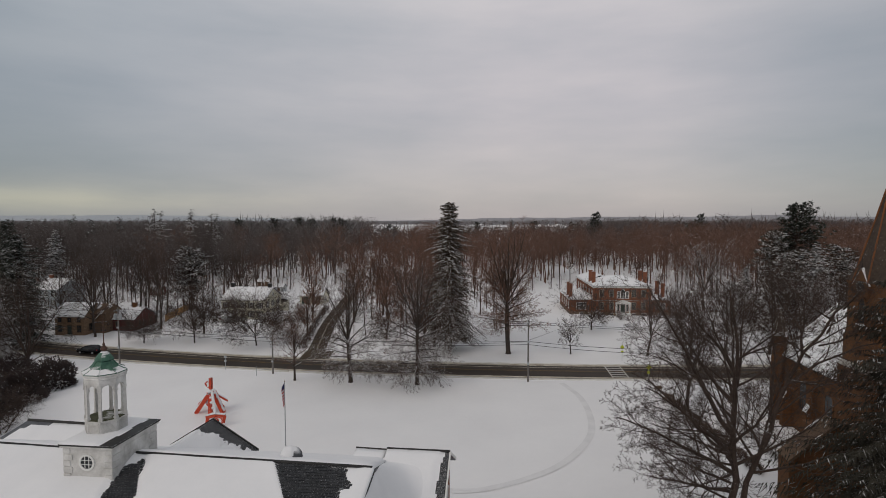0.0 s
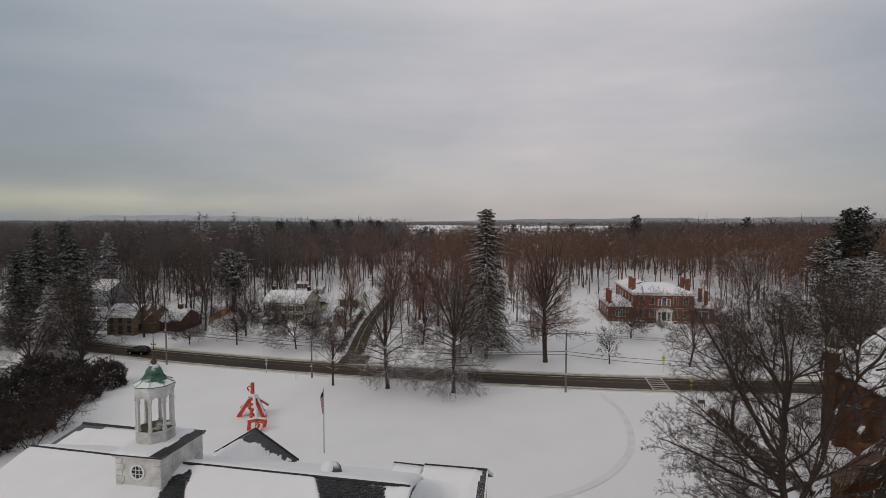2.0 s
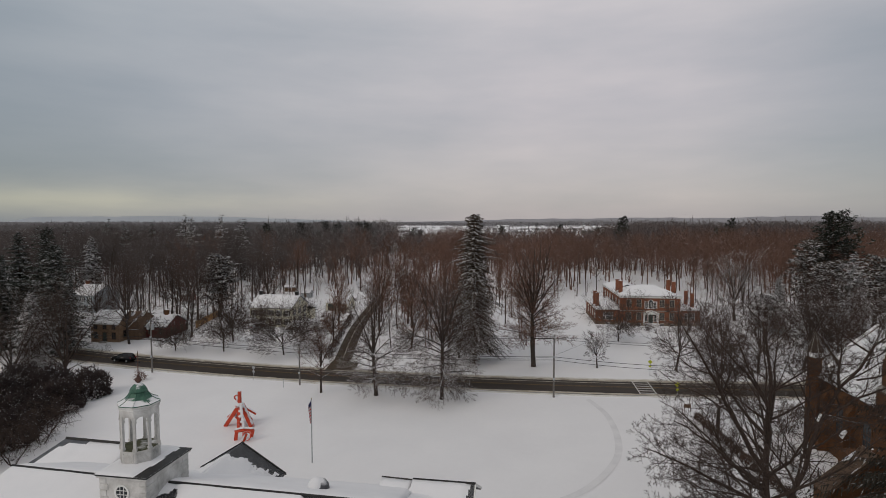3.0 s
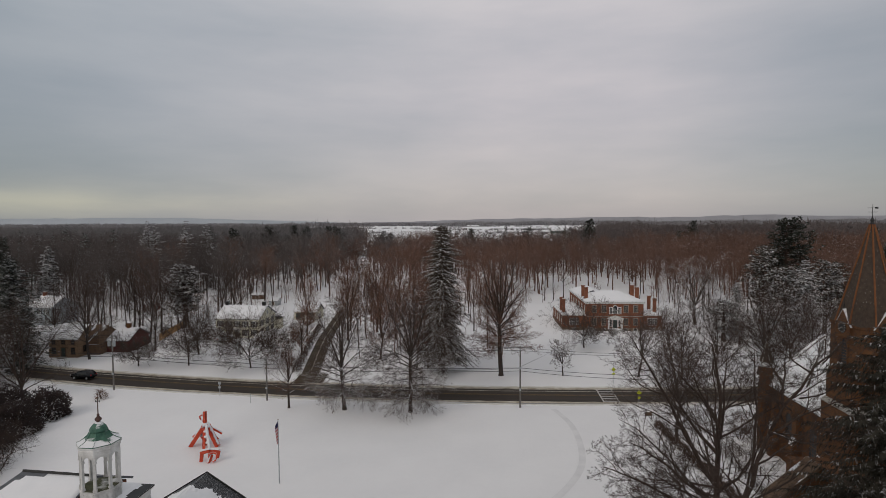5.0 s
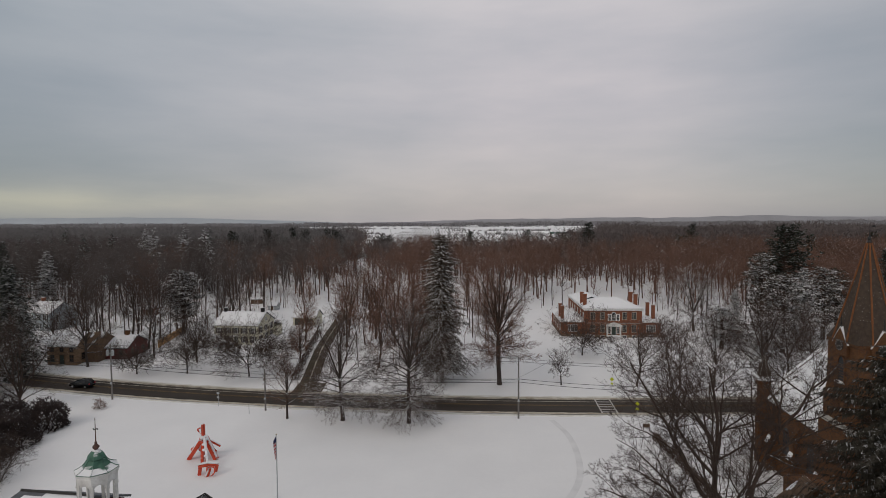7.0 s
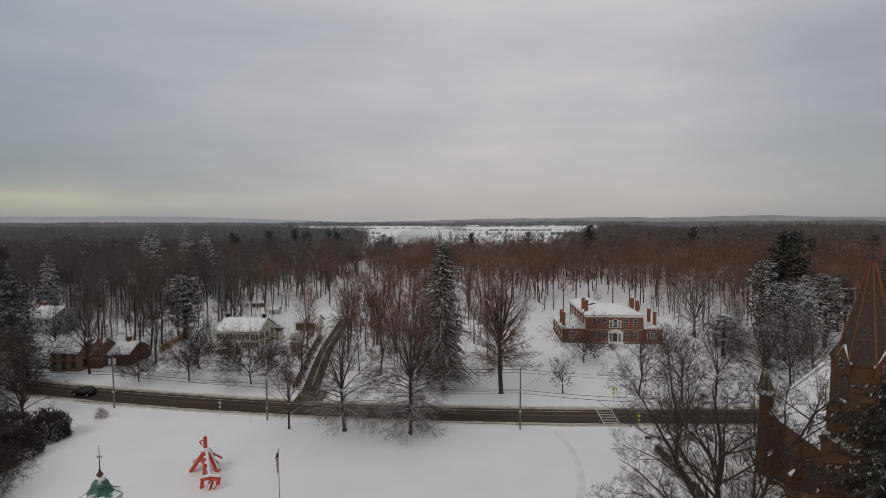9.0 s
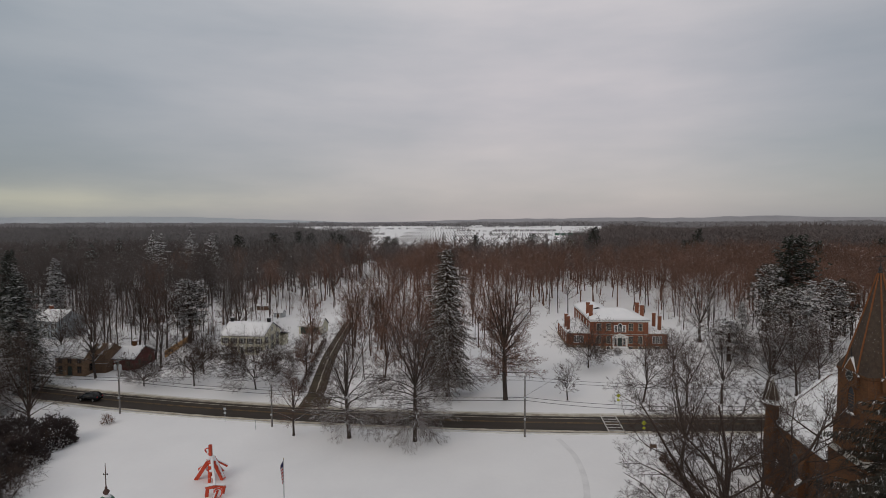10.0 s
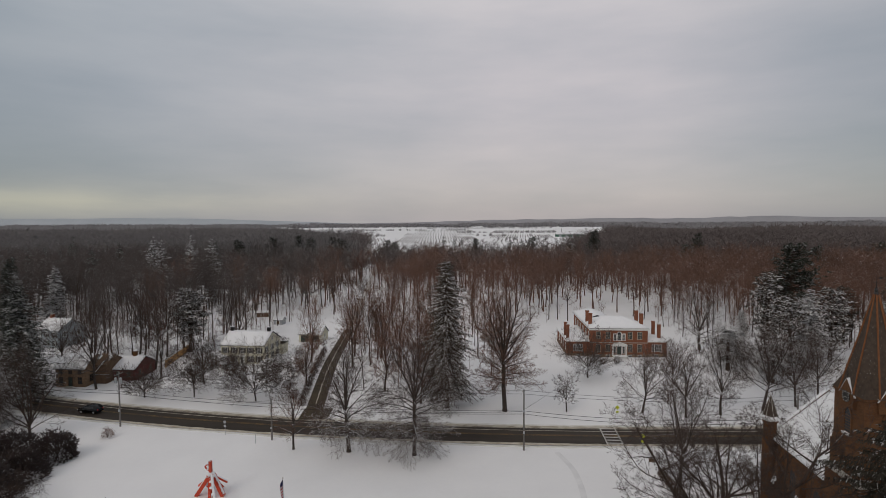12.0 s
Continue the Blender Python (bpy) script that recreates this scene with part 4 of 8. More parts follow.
# ---- the hall with the cupola, below the camera ----
def hall():
    h = thing("hall", "brick hall with snowy slate roof and white octagonal cupola", "building", at=(0, 0, 0))
    RY, RZ = 31.9, 12.1
    xl, xr = -37.0, -4.4
    # main body and two front wings
    part("wall", boxes((xl + 0.6, -8.4, 23.0, 39.2, -0.5, 8.4)), M_BRICK, h)
    part("wing_wall", boxes((-8.9, -4.3, 28.9, 42.6, -0.5, 4.8)), M_BRICK, h)
    part("wing_wall", boxes((-44.3, -36.4, 39.9, 49.0, -0.5, 6.2)), M_BRICK, h)
    part("porch_wall", boxes((-27.6, -20.8, 38.5, 42.2, -0.5, 7.6)), M_BRICK, h)
    k = 0.40
    back = [(xl, 22.6, RZ - k * (RY - 22.6)), (-8.3, 22.6, RZ - k * (RY - 22.6)), (-7.75, RY - 0.3, RZ), (-36.0, RY + 0.6, RZ)]
    front = [(-8.6, 39.6, RZ - k * 7.7), (xl, 39.6, RZ - k * 7.7), (-36.0, RY + 0.6, RZ), (-7.75, RY - 0.3, RZ)]
    r = roof_plane(h, back, 0.25, M_SLATE_DUST)

    def bare(p):
        """Patches where the wind has stripped the slates."""
        q = 1.0
        ax = -13.9 + (31.5 - p.y) * 0.62
        wob = 0.35 * noise.noise(Vector((p.x * 1.3, p.y * 1.3, 1.0)))
        if p.x > ax:
            q = smooth01(-9.6, -8.0, p.x + 2.2 * wob + (31.6 - p.y) * 0.16)
        q = min(q, smooth01(-0.05, 0.6, math.hypot(p.x + 22.55 - (29.4 - p.y) * 0.16, (p.y - 28.4) * 0.36) - 0.85 + wob))
        return q

    snow_sheet(r, back, 0.17, 250, 60, 0.06, keep=bare)
    r2 = roof_plane(h, front, 0.25, M_SLATE)
    snow_sheet(r2, front, 0.22, 60, 16, 0.08)
    for a, b in (((-36.0, RY + 0.6, RZ), (-26.9, RY + 0.2, RZ)), ((-23.5, RY + 0.1, RZ), (-7.9, RY - 0.3, RZ))):
        bm = bmesh.new()
        a, b = Vector(a), Vector(b)
        prism(bm, [a + Vector((0, -0.1, 0.04)), a + Vector((0, -0.08, 0.12)), a + Vector((0, 0, 0.16)), a + Vector((0, 0.1, 0.12)), a + Vector((0, 0.12, 0.02))], b - a)
        part("ridge_cap", bm, M_DARKMETAL, h, "bare dark ridge capping")
    for tip, c1, c2 in (((-36.0, RY + 0.6, RZ), (xl, 22.6, back[0][2]), (xl, 39.6, front[0][2])),):
        bm = bmesh.new()
        prism(bm, [tip, c1, c2], (0, 0, -0.25))
        hp = part("roof_hip", bm, M_SLATE, h)
        snow_sheet(hp, [c1, c2, tip, tip], 0.16, 12, 12)
    # slates in the bare patches
    sl = bmesh.new()
    box(sl, -0.1, 0.1, -0.085, 0.085, 0, 0.018)
    slate_me = bpy.data.meshes.new("slate"); sl.to_mesh(slate_me); sl.free(); slate_me.materials.append(M_SLATE_DK)
    rnd = random.Random(5)
    tilt = math.degrees(math.atan(k)) + 3
    count = 0
    rest_v, rest_f = [], []
    slate_v = [v.co.copy() for v in slate_me.vertices]
    for row in range(38):
        y = RY - 0.40 - row * 0.19
        for c in range(148):
            x = -24.5 + (c + 0.5 * (row % 2)) * 0.22
            yr = 32.5 - (x + 36.0) * 0.0315
            z = RZ - (RZ - back[0][2]) * (yr - y) / (yr - 22.6) + 0.10
            q = bare(Vector((x, y, z)))
            z -= 0.17 * q + 0.012 * rnd.random()
            if q < 0.7 and x < -8.2 and y < yr - 0.2:
                m = pose(x, y, z, tilt, rnd.uniform(-1.5, 1.5), rnd.uniform(-2, 2))
                if count < 300:
                    part_me("slate", slate_me, r, "", m)
                else:
                    b = len(rest_v)
                    rest_v += [tuple(m @ q) for q in slate_v]
                    rest_f += [(b + i, b + j, b + l) for i, j, l in ((3, 2, 1), (3, 1, 0), (4, 5, 6), (4, 6, 7), (0, 1, 5), (0, 5, 4), (1, 2, 6), (1, 6, 5), (2, 3, 7), (2, 7, 6), (3, 0, 4), (3, 4, 7))]
                count += 1
    if rest_v:
        rest = new("slate_field", np_mesh("slate_field", rest_v, rest_f, M_SLATE_DK))
        rest.parent = r
        tagged(rest, "dark slates laid bare by the wind", kind="stuff")
    # porch gable over the front door
    gx, gy0, gy1, gz, ge = -24.3, 33.5, 42.6, 10.35, 7.95
    for s in (-1, 1):
        cs = [(gx + s * 3.9, gy1, ge), (gx + s * 3.9, gy0, ge), (gx, gy0, gz), (gx, gy1, gz)]
        r = roof_plane(h, cs, 0.2, M_SLATE_DUST, "porch_roof")
        snow_sheet(r, cs, 0.12, 70, 70, keep=lambda p: smooth01(0.0, 1.1, 40.7 + 0.36 * abs(p.x - gx) + 0.8 * noise.noise(Vector((p.x * 1.1, p.y * 1.1, 2))) + 0.5 * noise.noise(Vector((p.x * 5.0, p.y * 3.0, 5))) - p.y))
    part("pediment", slab([(gx - 3.5, gy1 - 0.35, ge - 0.1), (gx + 3.5, gy1 - 0.35, ge - 0.1), (gx, gy1 - 0.35, gz - 0.3)], (0, 0.2, 0)), M_WHITE, h)
    part("rake_board", slab([(gx - 3.95, gy1, ge - 0.1), (gx, gy1, gz - 0.1), (gx + 3.95, gy1, ge - 0.1), (gx + 3.95, gy1, ge + 0.06), (gx, gy1, gz + 0.12), (gx - 3.95, gy1, ge + 0.06)], (0, 0.12, 0)), M_DARKMETAL, h)
    # round-topped roof dormer on the front slope
    bm = bmesh.new()
    lathe(bm, [(0.66, -0.9), (0.66, 0.2), (0.60, 0.48), (0.44, 0.72), (0.22, 0.84), (0.04, 0.88)], 16, (-14.1, 34.6, 11.0))
    part("round_dormer", bm, M_SLATE_SN, h, "small domed dormer capped with snow", True)
    bm = bmesh.new()
    lathe(bm, [(0.62, 0.3), (0.6, 0.5), (0.46, 0.76), (0.24, 0.92), (0.04, 0.97)], 16, (-14.27, 34.5, 11.0))
    part("snow_cap", bm, M_SNOW_ROOF, h, "rounded snow cap", True)
    # right wing: ridge parallel to the hall, brick gable
    wr = [(-3.85, 28.3, 4.66), (-9.2, 28.3, 4.66), (-8.5, 38.6, 10.3), (-3.85, 38.6, 10.3)]
    r = roof_plane(h, wr, 0.2, M_SLATE_DUST)
    snow_sheet(r, wr, 0.16, 40, 24, keep=lambda p: smooth01(-4.15, -4.9, p.x + 0.5 * noise.noise(p * 0.9) + (38.6 - p.y) * 0.10))
    wr2 = [(-9.2, 43.0, 7.9), (-3.85, 43.0, 7.9), (-3.85, 38.6, 10.3), (-8.5, 38.6, 10.3)]
    r = roof_plane(h, wr2, 0.2, M_SLATE_SN)
    snow_sheet(r, wr2, 0.16, 8, 8)
    part("wing_gable", slab([(-4.3, 28.9, 4.8), (-4.3, 42.6, 4.8), (-4.3, 42.6, 7.6), (-4.3, 38.6, 9.95)], (-0.3, 0, 0)), M_BRICK, h)
    part("ridge_cap", slab([(-8.5, 38.5, 10.3), (-8.5, 38.54, 10.40), (-8.5, 38.6, 10.43), (-8.5, 38.7, 10.3)], (4.65, 0, 0)), M_DARKMETAL, h)
    part("rake_board", slab([(-3.9, 28.2, 4.36), (-3.9, 38.6, 10.12), (-3.9, 43.1, 7.7), (-3.9, 43.1, 7.9), (-3.9, 38.6, 10.36), (-3.9, 28.2, 4.62)], (0.1, 0, 0)), M_WHITE, h)
    lk = [(-11.3, 34.0, 8.2), (-8.5, 34.0, 8.2), (-8.6, 38.9, 10.0), (-11.0, 39.3, 9.9)]
    r = roof_plane(h, lk, 0.2, M_SLATE, "link_roof")
    snow_sheet(r, lk, 0.2, 10, 10)
    part("ridge_cap", slab([(-11.05, 39.25, 9.95), (-11.05, 39.33, 10.05), (-11.05, 39.42, 9.95)], (2.5, -0.4, 0.12)), M_DARKMETAL, h)
    part("end_gable", slab([(-8.5, 22.9, 8.2), (-8.5, 39.4, 8.4), (-8.5, 31.6, 11.8)], (0.2, 0, 0)), M_BRICK, h)
    # drift of snow between the hall's end and the wing
    nx, ny = 22, 34
    dv, df = [], []
    for j in range(ny + 1):
        y = 28.4 + 9.5 * j / ny
        zw = 6.3 + (y - 31.3) * (10.3 - 6.3) / 7.3 + 0.13
        zm = 12.16 - 0.40 * abs(y - 31.6)
        for i in range(nx + 1):
            x = -8.7 + 4.0 * i / nx
            k = 1 - smooth01(-8.2, -5.2, x + 0.3 * noise.noise(Vector((x * 0.5, y * 0.5, 4))))
            dv.append((x, y, zw + max(0.0, zm - zw) * k - (0.2 if i in (0, nx) else 0.0)))
    for j in range(ny):
        for i in range(nx):
            q = j * (nx + 1) + i
            df += [(q, q + 1, q + nx + 2), (q, q + nx + 2, q + nx + 1)]
    drift = new("snow_drift", np_mesh("snow_drift", dv, df, M_SNOW_ROOF, True))
    drift.parent = h
    tagged(drift, "snow drifted into the valley between the roofs")
    # left wing
    for cs in ([(-45.8, 40.3, 6.6), (-36.5, 40.3, 6.6), (-36.3, 44.6, 8.67), (-43.6, 44.9, 8.67)], [(-36.0, 49.5, 6.28), (-46.0, 49.5, 6.28), (-43.6, 44.9, 8.67), (-36.3, 44.6, 8.67)]):
        r = roof_plane(h, cs, 0.2, M_SLATE)
        snow_sheet(r, cs, 0.16, 16, 10, keep=lambda p: smooth01(-0.15, 0.5, 44.6 - p.y - 0.35 + 0.3 * noise.noise(p * 0.8)) * smooth01(-43.4, -42.1, p.x + 0.4 * (44.6 - p.y)))
    bm = bmesh.new(); prism(bm, [(-43.6, 44.9, 8.67), (-45.8, 40.3, 6.6), (-46.0, 49.5, 6.28)], (0, 0, -0.2))
    part("roof_hip", bm, M_SLATE_SN, h)
    part("ridge_cap", slab([(-43.6, 44.75, 8.65), (-43.6, 44.85, 8.85), (-43.6, 45.07, 8.65)], (7.3, -0.33, 0)), M_DARKMETAL, h)
    for x in (-8.0, -5.9):
        window(h, (x, 28.9, 1.9), (1, 0, 0), (0, -1, 0), 0.9, 1.7)
    for y in (36.0, 40.4):
        for z in (1.2, 4.6):
            window(h, (-4.3, y, z), (0, 1, 0), (1, 0, 0), 1.0, 1.9, (2, 3))

    # white base of the cupola
    bx0, bx1, by0, by1, bz0, bz1 = -26.8, -23.6, 29.95, 34.2, 10.2, 13.25
    base = part("cupola_base", boxes((bx0, bx1, by0, by1, bz0, bz1)), M_WORN, h, "weathered white boarded base with quoins")
    part("cornice", boxes((bx0 - 0.14, bx1 + 0.14, by0 - 0.14, by1 + 0.14, bz1, bz1 + 0.13)), M_WORN, base)
    for x0 in (bx0, bx1 - 0.55):
        for i in range(5):
            w = 0.55 if i % 2 else 0.42
            xa = x0 if x0 == bx0 else bx1 - w
            part("quoin", boxes((xa - 0.03, xa + w + 0.03, by0 - 0.05, by0 + 0.3, 11.25 + i * 0.4, 11.61 + i * 0.4), bevel=0.02), M_WORN, base)
    for y0 in (by0, by1 - 0.8):
        for i in range(5):
            w = 0.8 if i % 2 else 0.62
            ya = y0 if y0 == by0 else by1 - w
            part("quoin", boxes((bx1 - 0.3, bx1 + 0.05, ya, ya + w, 11.25 + i * 0.4, 11.61 + i * 0.4), bevel=0.02), M_WORN, base)
    part("side_panel", boxes((bx1, bx1 + 0.03, by0 + 1.1, by1 - 1.1, 12.1, 13.0)), M_WORN, base)
    # round window with glazing bars
    cx, cz = -25.25, 12.35
    bm = bmesh.new()
    for i in range(20):
        a0, a1 = 2 * math.pi * i / 20, 2 * math.pi * (i + 1) / 20
        q = [(0.40, a0), (0.52, a0), (0.52, a1), (0.40, a1)]
        prism(bm, [(cx + rr * math.cos(a), by0 - 0.07, cz + rr * math.sin(a)) for rr, a in q], (0, 0.08, 0))
    for t in (-0.13, 0.13):
        hh = math.sqrt(0.16 - t * t)
        box(bm, cx + t - 0.02, cx + t + 0.02, by0 - 0.05, by0, cz - hh, cz + hh)
        box(bm, cx - hh, cx + hh, by0 - 0.05, by0, cz + t - 0.02, cz + t + 0.02)
    ow = part("round_window", bm, M_WHITE, base)
    part("pane", slab([(cx + 0.41 * math.cos(2 * math.pi * i / 20), by0 - 0.02, cz + 0.41 * math.sin(2 * math.pi * i / 20)) for i in range(20)], (0, 0.03, 0)), M_GLASS, ow)
    top = part("base_roof", boxes((bx0 - 0.2, bx1 + 0.2, by0 - 0.2, by1 + 0.2, bz1 + 0.13, bz1 + 0.22)), M_DARKMETAL, base, "dark membrane roof edge")
    snow_sheet(base, [(bx0 - 0.2, by0 - 0.2, bz1 + 0.22), (bx1 + 0.2, by0 - 0.2, bz1 + 0.22), (bx1 + 0.2, by1 + 0.2, bz1 + 0.22), (bx0 - 0.2, by1 + 0.2, bz1 + 0.22)], 0.12, 24, 24, 0.03,
               keep=lambda p: smooth01(0.1, -0.35, p.x + 24.35 - (p.y - 32) * 0.02 + 0.2 * noise.noise(p * 1.1)))

    # open octagonal lantern
    ccx, ccy = -25.76, 32.3
    ph = math.pi / 8
    z0 = bz1 + 0.2
    c = part("cupola", turned([(1.52, z0), (1.52, z0 + 0.12), (1.42, z0 + 0.16), (1.42, z0 + 0.95), (1.5, z0 + 1.0), (1.5, z0 + 1.08)], 8, (ccx, ccy, 0), ph), M_WORN, h, "white painted octagonal lantern, paint flaking")
    for i in range(8):
        a = 2 * math.pi * i / 8
        m = Matrix.Translation((ccx, ccy, 0)) @ Matrix.Rotation(a, 4, "Z")
        bm = bmesh.new()
        for s in range(7):
            zc = z0 + 0.28 + s * 0.09
            box(bm, 1.31, 1.345, -0.38, 0.38, zc - 0.028, zc + 0.022, m)
        box(bm, 1.31, 1.35, -0.46, -0.38, z0 + 0.2, z0 + 0.92, m); box(bm, 1.31, 1.35, 0.38, 0.46, z0 + 0.2, z0 + 0.92, m)
        part("louvre_panel", bm, M_WORN, c)
    part("deck", turned([(1.36, z0 + 1.085), (1.34, z0 + 1.14)], 8, (ccx, ccy, 0), ph), mat("mossy_deck", (0.05, 0.055, 0.03), (0.12, 0.12, 0.07), 2.0, 0.9, 0.3, snow=(1.02, 1.3, 1.2)), c, "mossy deck partly under snow")
    zc, zt = z0 + 1.08, z0 + 3.6
    for i in range(8):
        a = ph + 2 * math.pi * i / 8
        m = Matrix.Translation((ccx + 1.3 * math.cos(a), ccy + 1.3 * math.sin(a), 0)) @ Matrix.Rotation(a, 4, "Z")
        bm = bmesh.new()
        box(bm, -0.13, 0.13, -0.14, 0.14, zc, zc + 0.22, m); box(bm, -0.09, 0.09, -0.1, 0.1, zc + 0.2, zt - 0.2, m); box(bm, -0.13, 0.13, -0.14, 0.14, zt - 0.36, zt - 0.24, m); box(bm, -0.1, 0.1, -0.12, 0.12, zt - 0.24, zt + 0.2, m)
        part("column", bm, M_WORN, c)
        # arch between this column and the next
        a2 = 2 * math.pi * (i + 1) / 8
        m = Matrix.Translation((ccx + 1.22 * math.cos(a2), ccy + 1.22 * math.sin(a2), 0)) @ Matrix.Rotation(a2, 4, "Z")
        bm = bmesh.new()
        rr = 0.40
        pts = [(0.5, zt + 0.2), (-0.5, zt + 0.2), (-0.5, zt - 0.28), (-rr, zt - 0.28)] + [(-rr * math.cos(math.pi * q / 8), zt - 0.28 + rr * math.sin(math.pi * q / 8)) for q in range(1, 8)] + [(rr, zt - 0.28), (0.5, zt - 0.28)]
        prism(bm, [m @ Vector((-0.07, y, z)) for y, z in pts], m.to_3x3() @ Vector((0.14, 0, 0)))
        part("arch", bm, M_WORN, c)
    part("entablature", turned([(1.42, zt + 0.16), (1.42, zt + 0.55), (1.5, zt + 0.6), (1.47, zt + 0.72), (1.54, zt + 0.8), (1.56, zt + 0.9)], 8, (ccx, ccy, 0), ph), M_WORN, c)
    zr = zt + 0.9
    prof = [(1.50, zr), (1.53, zr + 0.07), (1.28, zr + 0.17), (0.98, zr + 0.35), (0.78, zr + 0.56), (0.64, zr + 0.78), (0.56, zr + 0.86), (0.66, zr + 0.89), (0.65, zr + 0.96), (0.57, zr + 1.12), (0.42, zr + 1.31), (0.28, zr + 1.45), (0.12, zr + 1.54)]
    roof = part("cupola_roof", turned(prof, 8, (ccx, ccy, 0), ph), M_COPPER, c, "swept green copper roof streaked with snow")
    for i in range(8):
        a = ph + 2 * math.pi * i / 8
        pr = [(r_, z_ + 0.02) for r_, z_ in prof[1:7]]
        part("roof_seam", rods(*[((ccx + p[0] * math.cos(a), ccy + p[0] * math.sin(a), p[1]), (ccx + q[0] * math.cos(a), ccy + q[0] * math.sin(a), q[1]), 0.035) for p, q in zip(pr, pr[1:])], n=5), M_COPPER, roof)
    part("finial", turned([(0.12, zr + 1.5), (0.14, zr + 1.57), (0.23, zr + 1.67), (0.24, zr + 1.78), (0.15, zr + 1.9), (0.08, zr + 1.97), (0.10, zr + 2.07), (0.04, zr + 2.18), (0.022, zr + 4.0)], 10, (ccx, ccy, 0)), mat("dull_brown_copper", (0.05, 0.026, 0.02), (0.12, 0.06, 0.045), 3.0, 0.6, 0.2), roof, "dull brown copper finial")
    zv = zr + 3.1
    part("weather_vane", boxes((ccx - 0.18, ccx + 0.18, ccy - 0.012, ccy + 0.012, zv, zv + 0.025), (ccx - 0.012, ccx + 0.012, ccy - 0.18, ccy + 0.18, zv, zv + 0.025), (ccx + 0.14, ccx + 0.2, ccy - 0.01, ccy + 0.01, zv - 0.06, zv + 0.08), (ccx - 0.2, ccx - 0.14, ccy - 0.01, ccy + 0.01, zv - 0.06, zv + 0.08)), M_DARKMETAL, roof)

    squeeze = Matrix.Translation((ccx, ccy, z0)) @ Matrix.Diagonal((0.86, 0.86, 0.86, 1)) @ Matrix.Translation((-ccx, -ccy, -z0))
    c.matrix_basis = squeeze


hall()


# ---- brick church ----
def church():
    h = thing("church", "brown brick church with slate spire, tower and corner turret", "church", at=(0, 0, 0))
    x0, x1, y0, y1, e, rz = 37.6, 52.0, 58.0, 78.5, 9.0, 15.2
    rx = (x0 + x1) / 2
    part("nave_wall", slab([(x0, y0, -0.5), (x1, y0, -0.5), (x1, y0, e), (rx, y0, rz), (x0, y0, e)], (0, y1 - y0, 0)), M_BRICK_CH, h)
    for s, xe in ((-1, x0), (1, x1)):
        cs = [(xe + s * 0.35, y0 - 0.2, e - 0.15), (xe + s * 0.35, y1 + 0.2, e - 0.15), (rx, y1 + 0.2, rz + 0.15), (rx, y0 - 0.2, rz + 0.15)]
        if s < 0:
            cs = [cs[1], cs[0], cs[3], cs[2]]
        r = roof_plane(h, cs, 0.2, M_SLATE_SN)
        snow_sheet(r, cs, 0.18, 24, 14)
    part("parapet", slab([(x0 - 0.25, y1, e - 0.2), (rx, y1, rz + 0.1), (x1 + 0.25, y1, e - 0.2), (x1 + 0.25, y1, e + 0.1), (rx, y1, rz + 0.4), (x0 - 0.25, y1, e + 0.1)], (0, 0.4, 0)), M_BRICK_CH, h)
    part("parapet_snow", slab([(x0 - 0.25, y1 - 0.02, e + 0.105), (rx, y1 - 0.02, rz + 0.405), (x1 + 0.25, y1 - 0.02, e + 0.105), (x1 + 0.25, y1 - 0.02, e + 0.3), (rx, y1 - 0.02, rz + 0.6), (x0 - 0.25, y1 - 0.02, e + 0.3)], (0, 0.44, 0)), M_SNOW_ROOF, h)
    # buttresses and pointed windows on the west wall
    for y in (59.0, 64.5, 70.0, 75.5):
        b = part("buttress", slab([(x0, y - 0.4, -0.5), (x0 - 1.2, y - 0.4, -0.5), (x0 - 1.2, y - 0.4, 3.6), (x0 - 0.75, y - 0.4, 4.4), (x0 - 0.75, y - 0.4, 6.6), (x0, y - 0.4, 7.8)], (0, 0.8, 0)), M_BRICK_CH, h)
        part("snow_cap", slab([(x0 - 1.22, y - 0.4, 3.62), (x0 - 0.76, y - 0.4, 4.44), (x0 - 0.76, y - 0.4, 4.58), (x0 - 1.24, y - 0.4, 3.76)], (0, 0.8, 0)), M_SNOW_ROOF, b)
    for y in (67.2, 72.7):
        window(h, (x0, y, 3.0), (0, -1, 0), (-1, 0, 0), 1.5, 2.9, (2, 3), trim=M_BRICK_CH, arch=True, edge=0.22)
    # corner turret with a slender conical cap
    t = part("turret", turned([(0.95, -0.5), (0.95, 8.4), (0.82, 8.7), (0.82, 10.9), (1.0, 11.1), (1.0, 11.35)], 12, (37.2, 78.2, 0)), M_BRICK_CH, h)
    part("turret_cap", turned([(1.06, 11.35), (0.96, 11.6), (0.62, 12.8), (0.3, 13.9), (0.05, 14.7)], 12, (37.2, 78.2, 0)), M_SPIRE, t)
    part("snow_ring", turned([(1.06, 11.36), (1.08, 11.5), (0.9, 11.95)], 12, (37.2, 78.2, 0)), M_SNOW_ROOF, t)
    for i in range(6):
        a = 2 * math.pi * (i + 0.5) / 6
        part("turret_rib", rods(((37.2 + 0.96 * math.cos(a), 78.2 + 0.96 * math.sin(a), 11.7), (37.2 + 0.05 * math.cos(a), 78.2 + 0.05 * math.sin(a), 14.7), 0.07, 0.03), n=5), M_STONE, t)
    # tower: square below, octagonal belfry, spire
    tx, ty = 39.7, 61.6
    tw = part("tower", boxes((tx - 2.9, tx + 2.9, ty - 2.9, ty + 2.9, -0.5, 11.2), (tx - 2.6, tx + 2.6, ty - 2.6, ty + 2.6, 11.2, 14.6)), M_BRICK_CH, h)
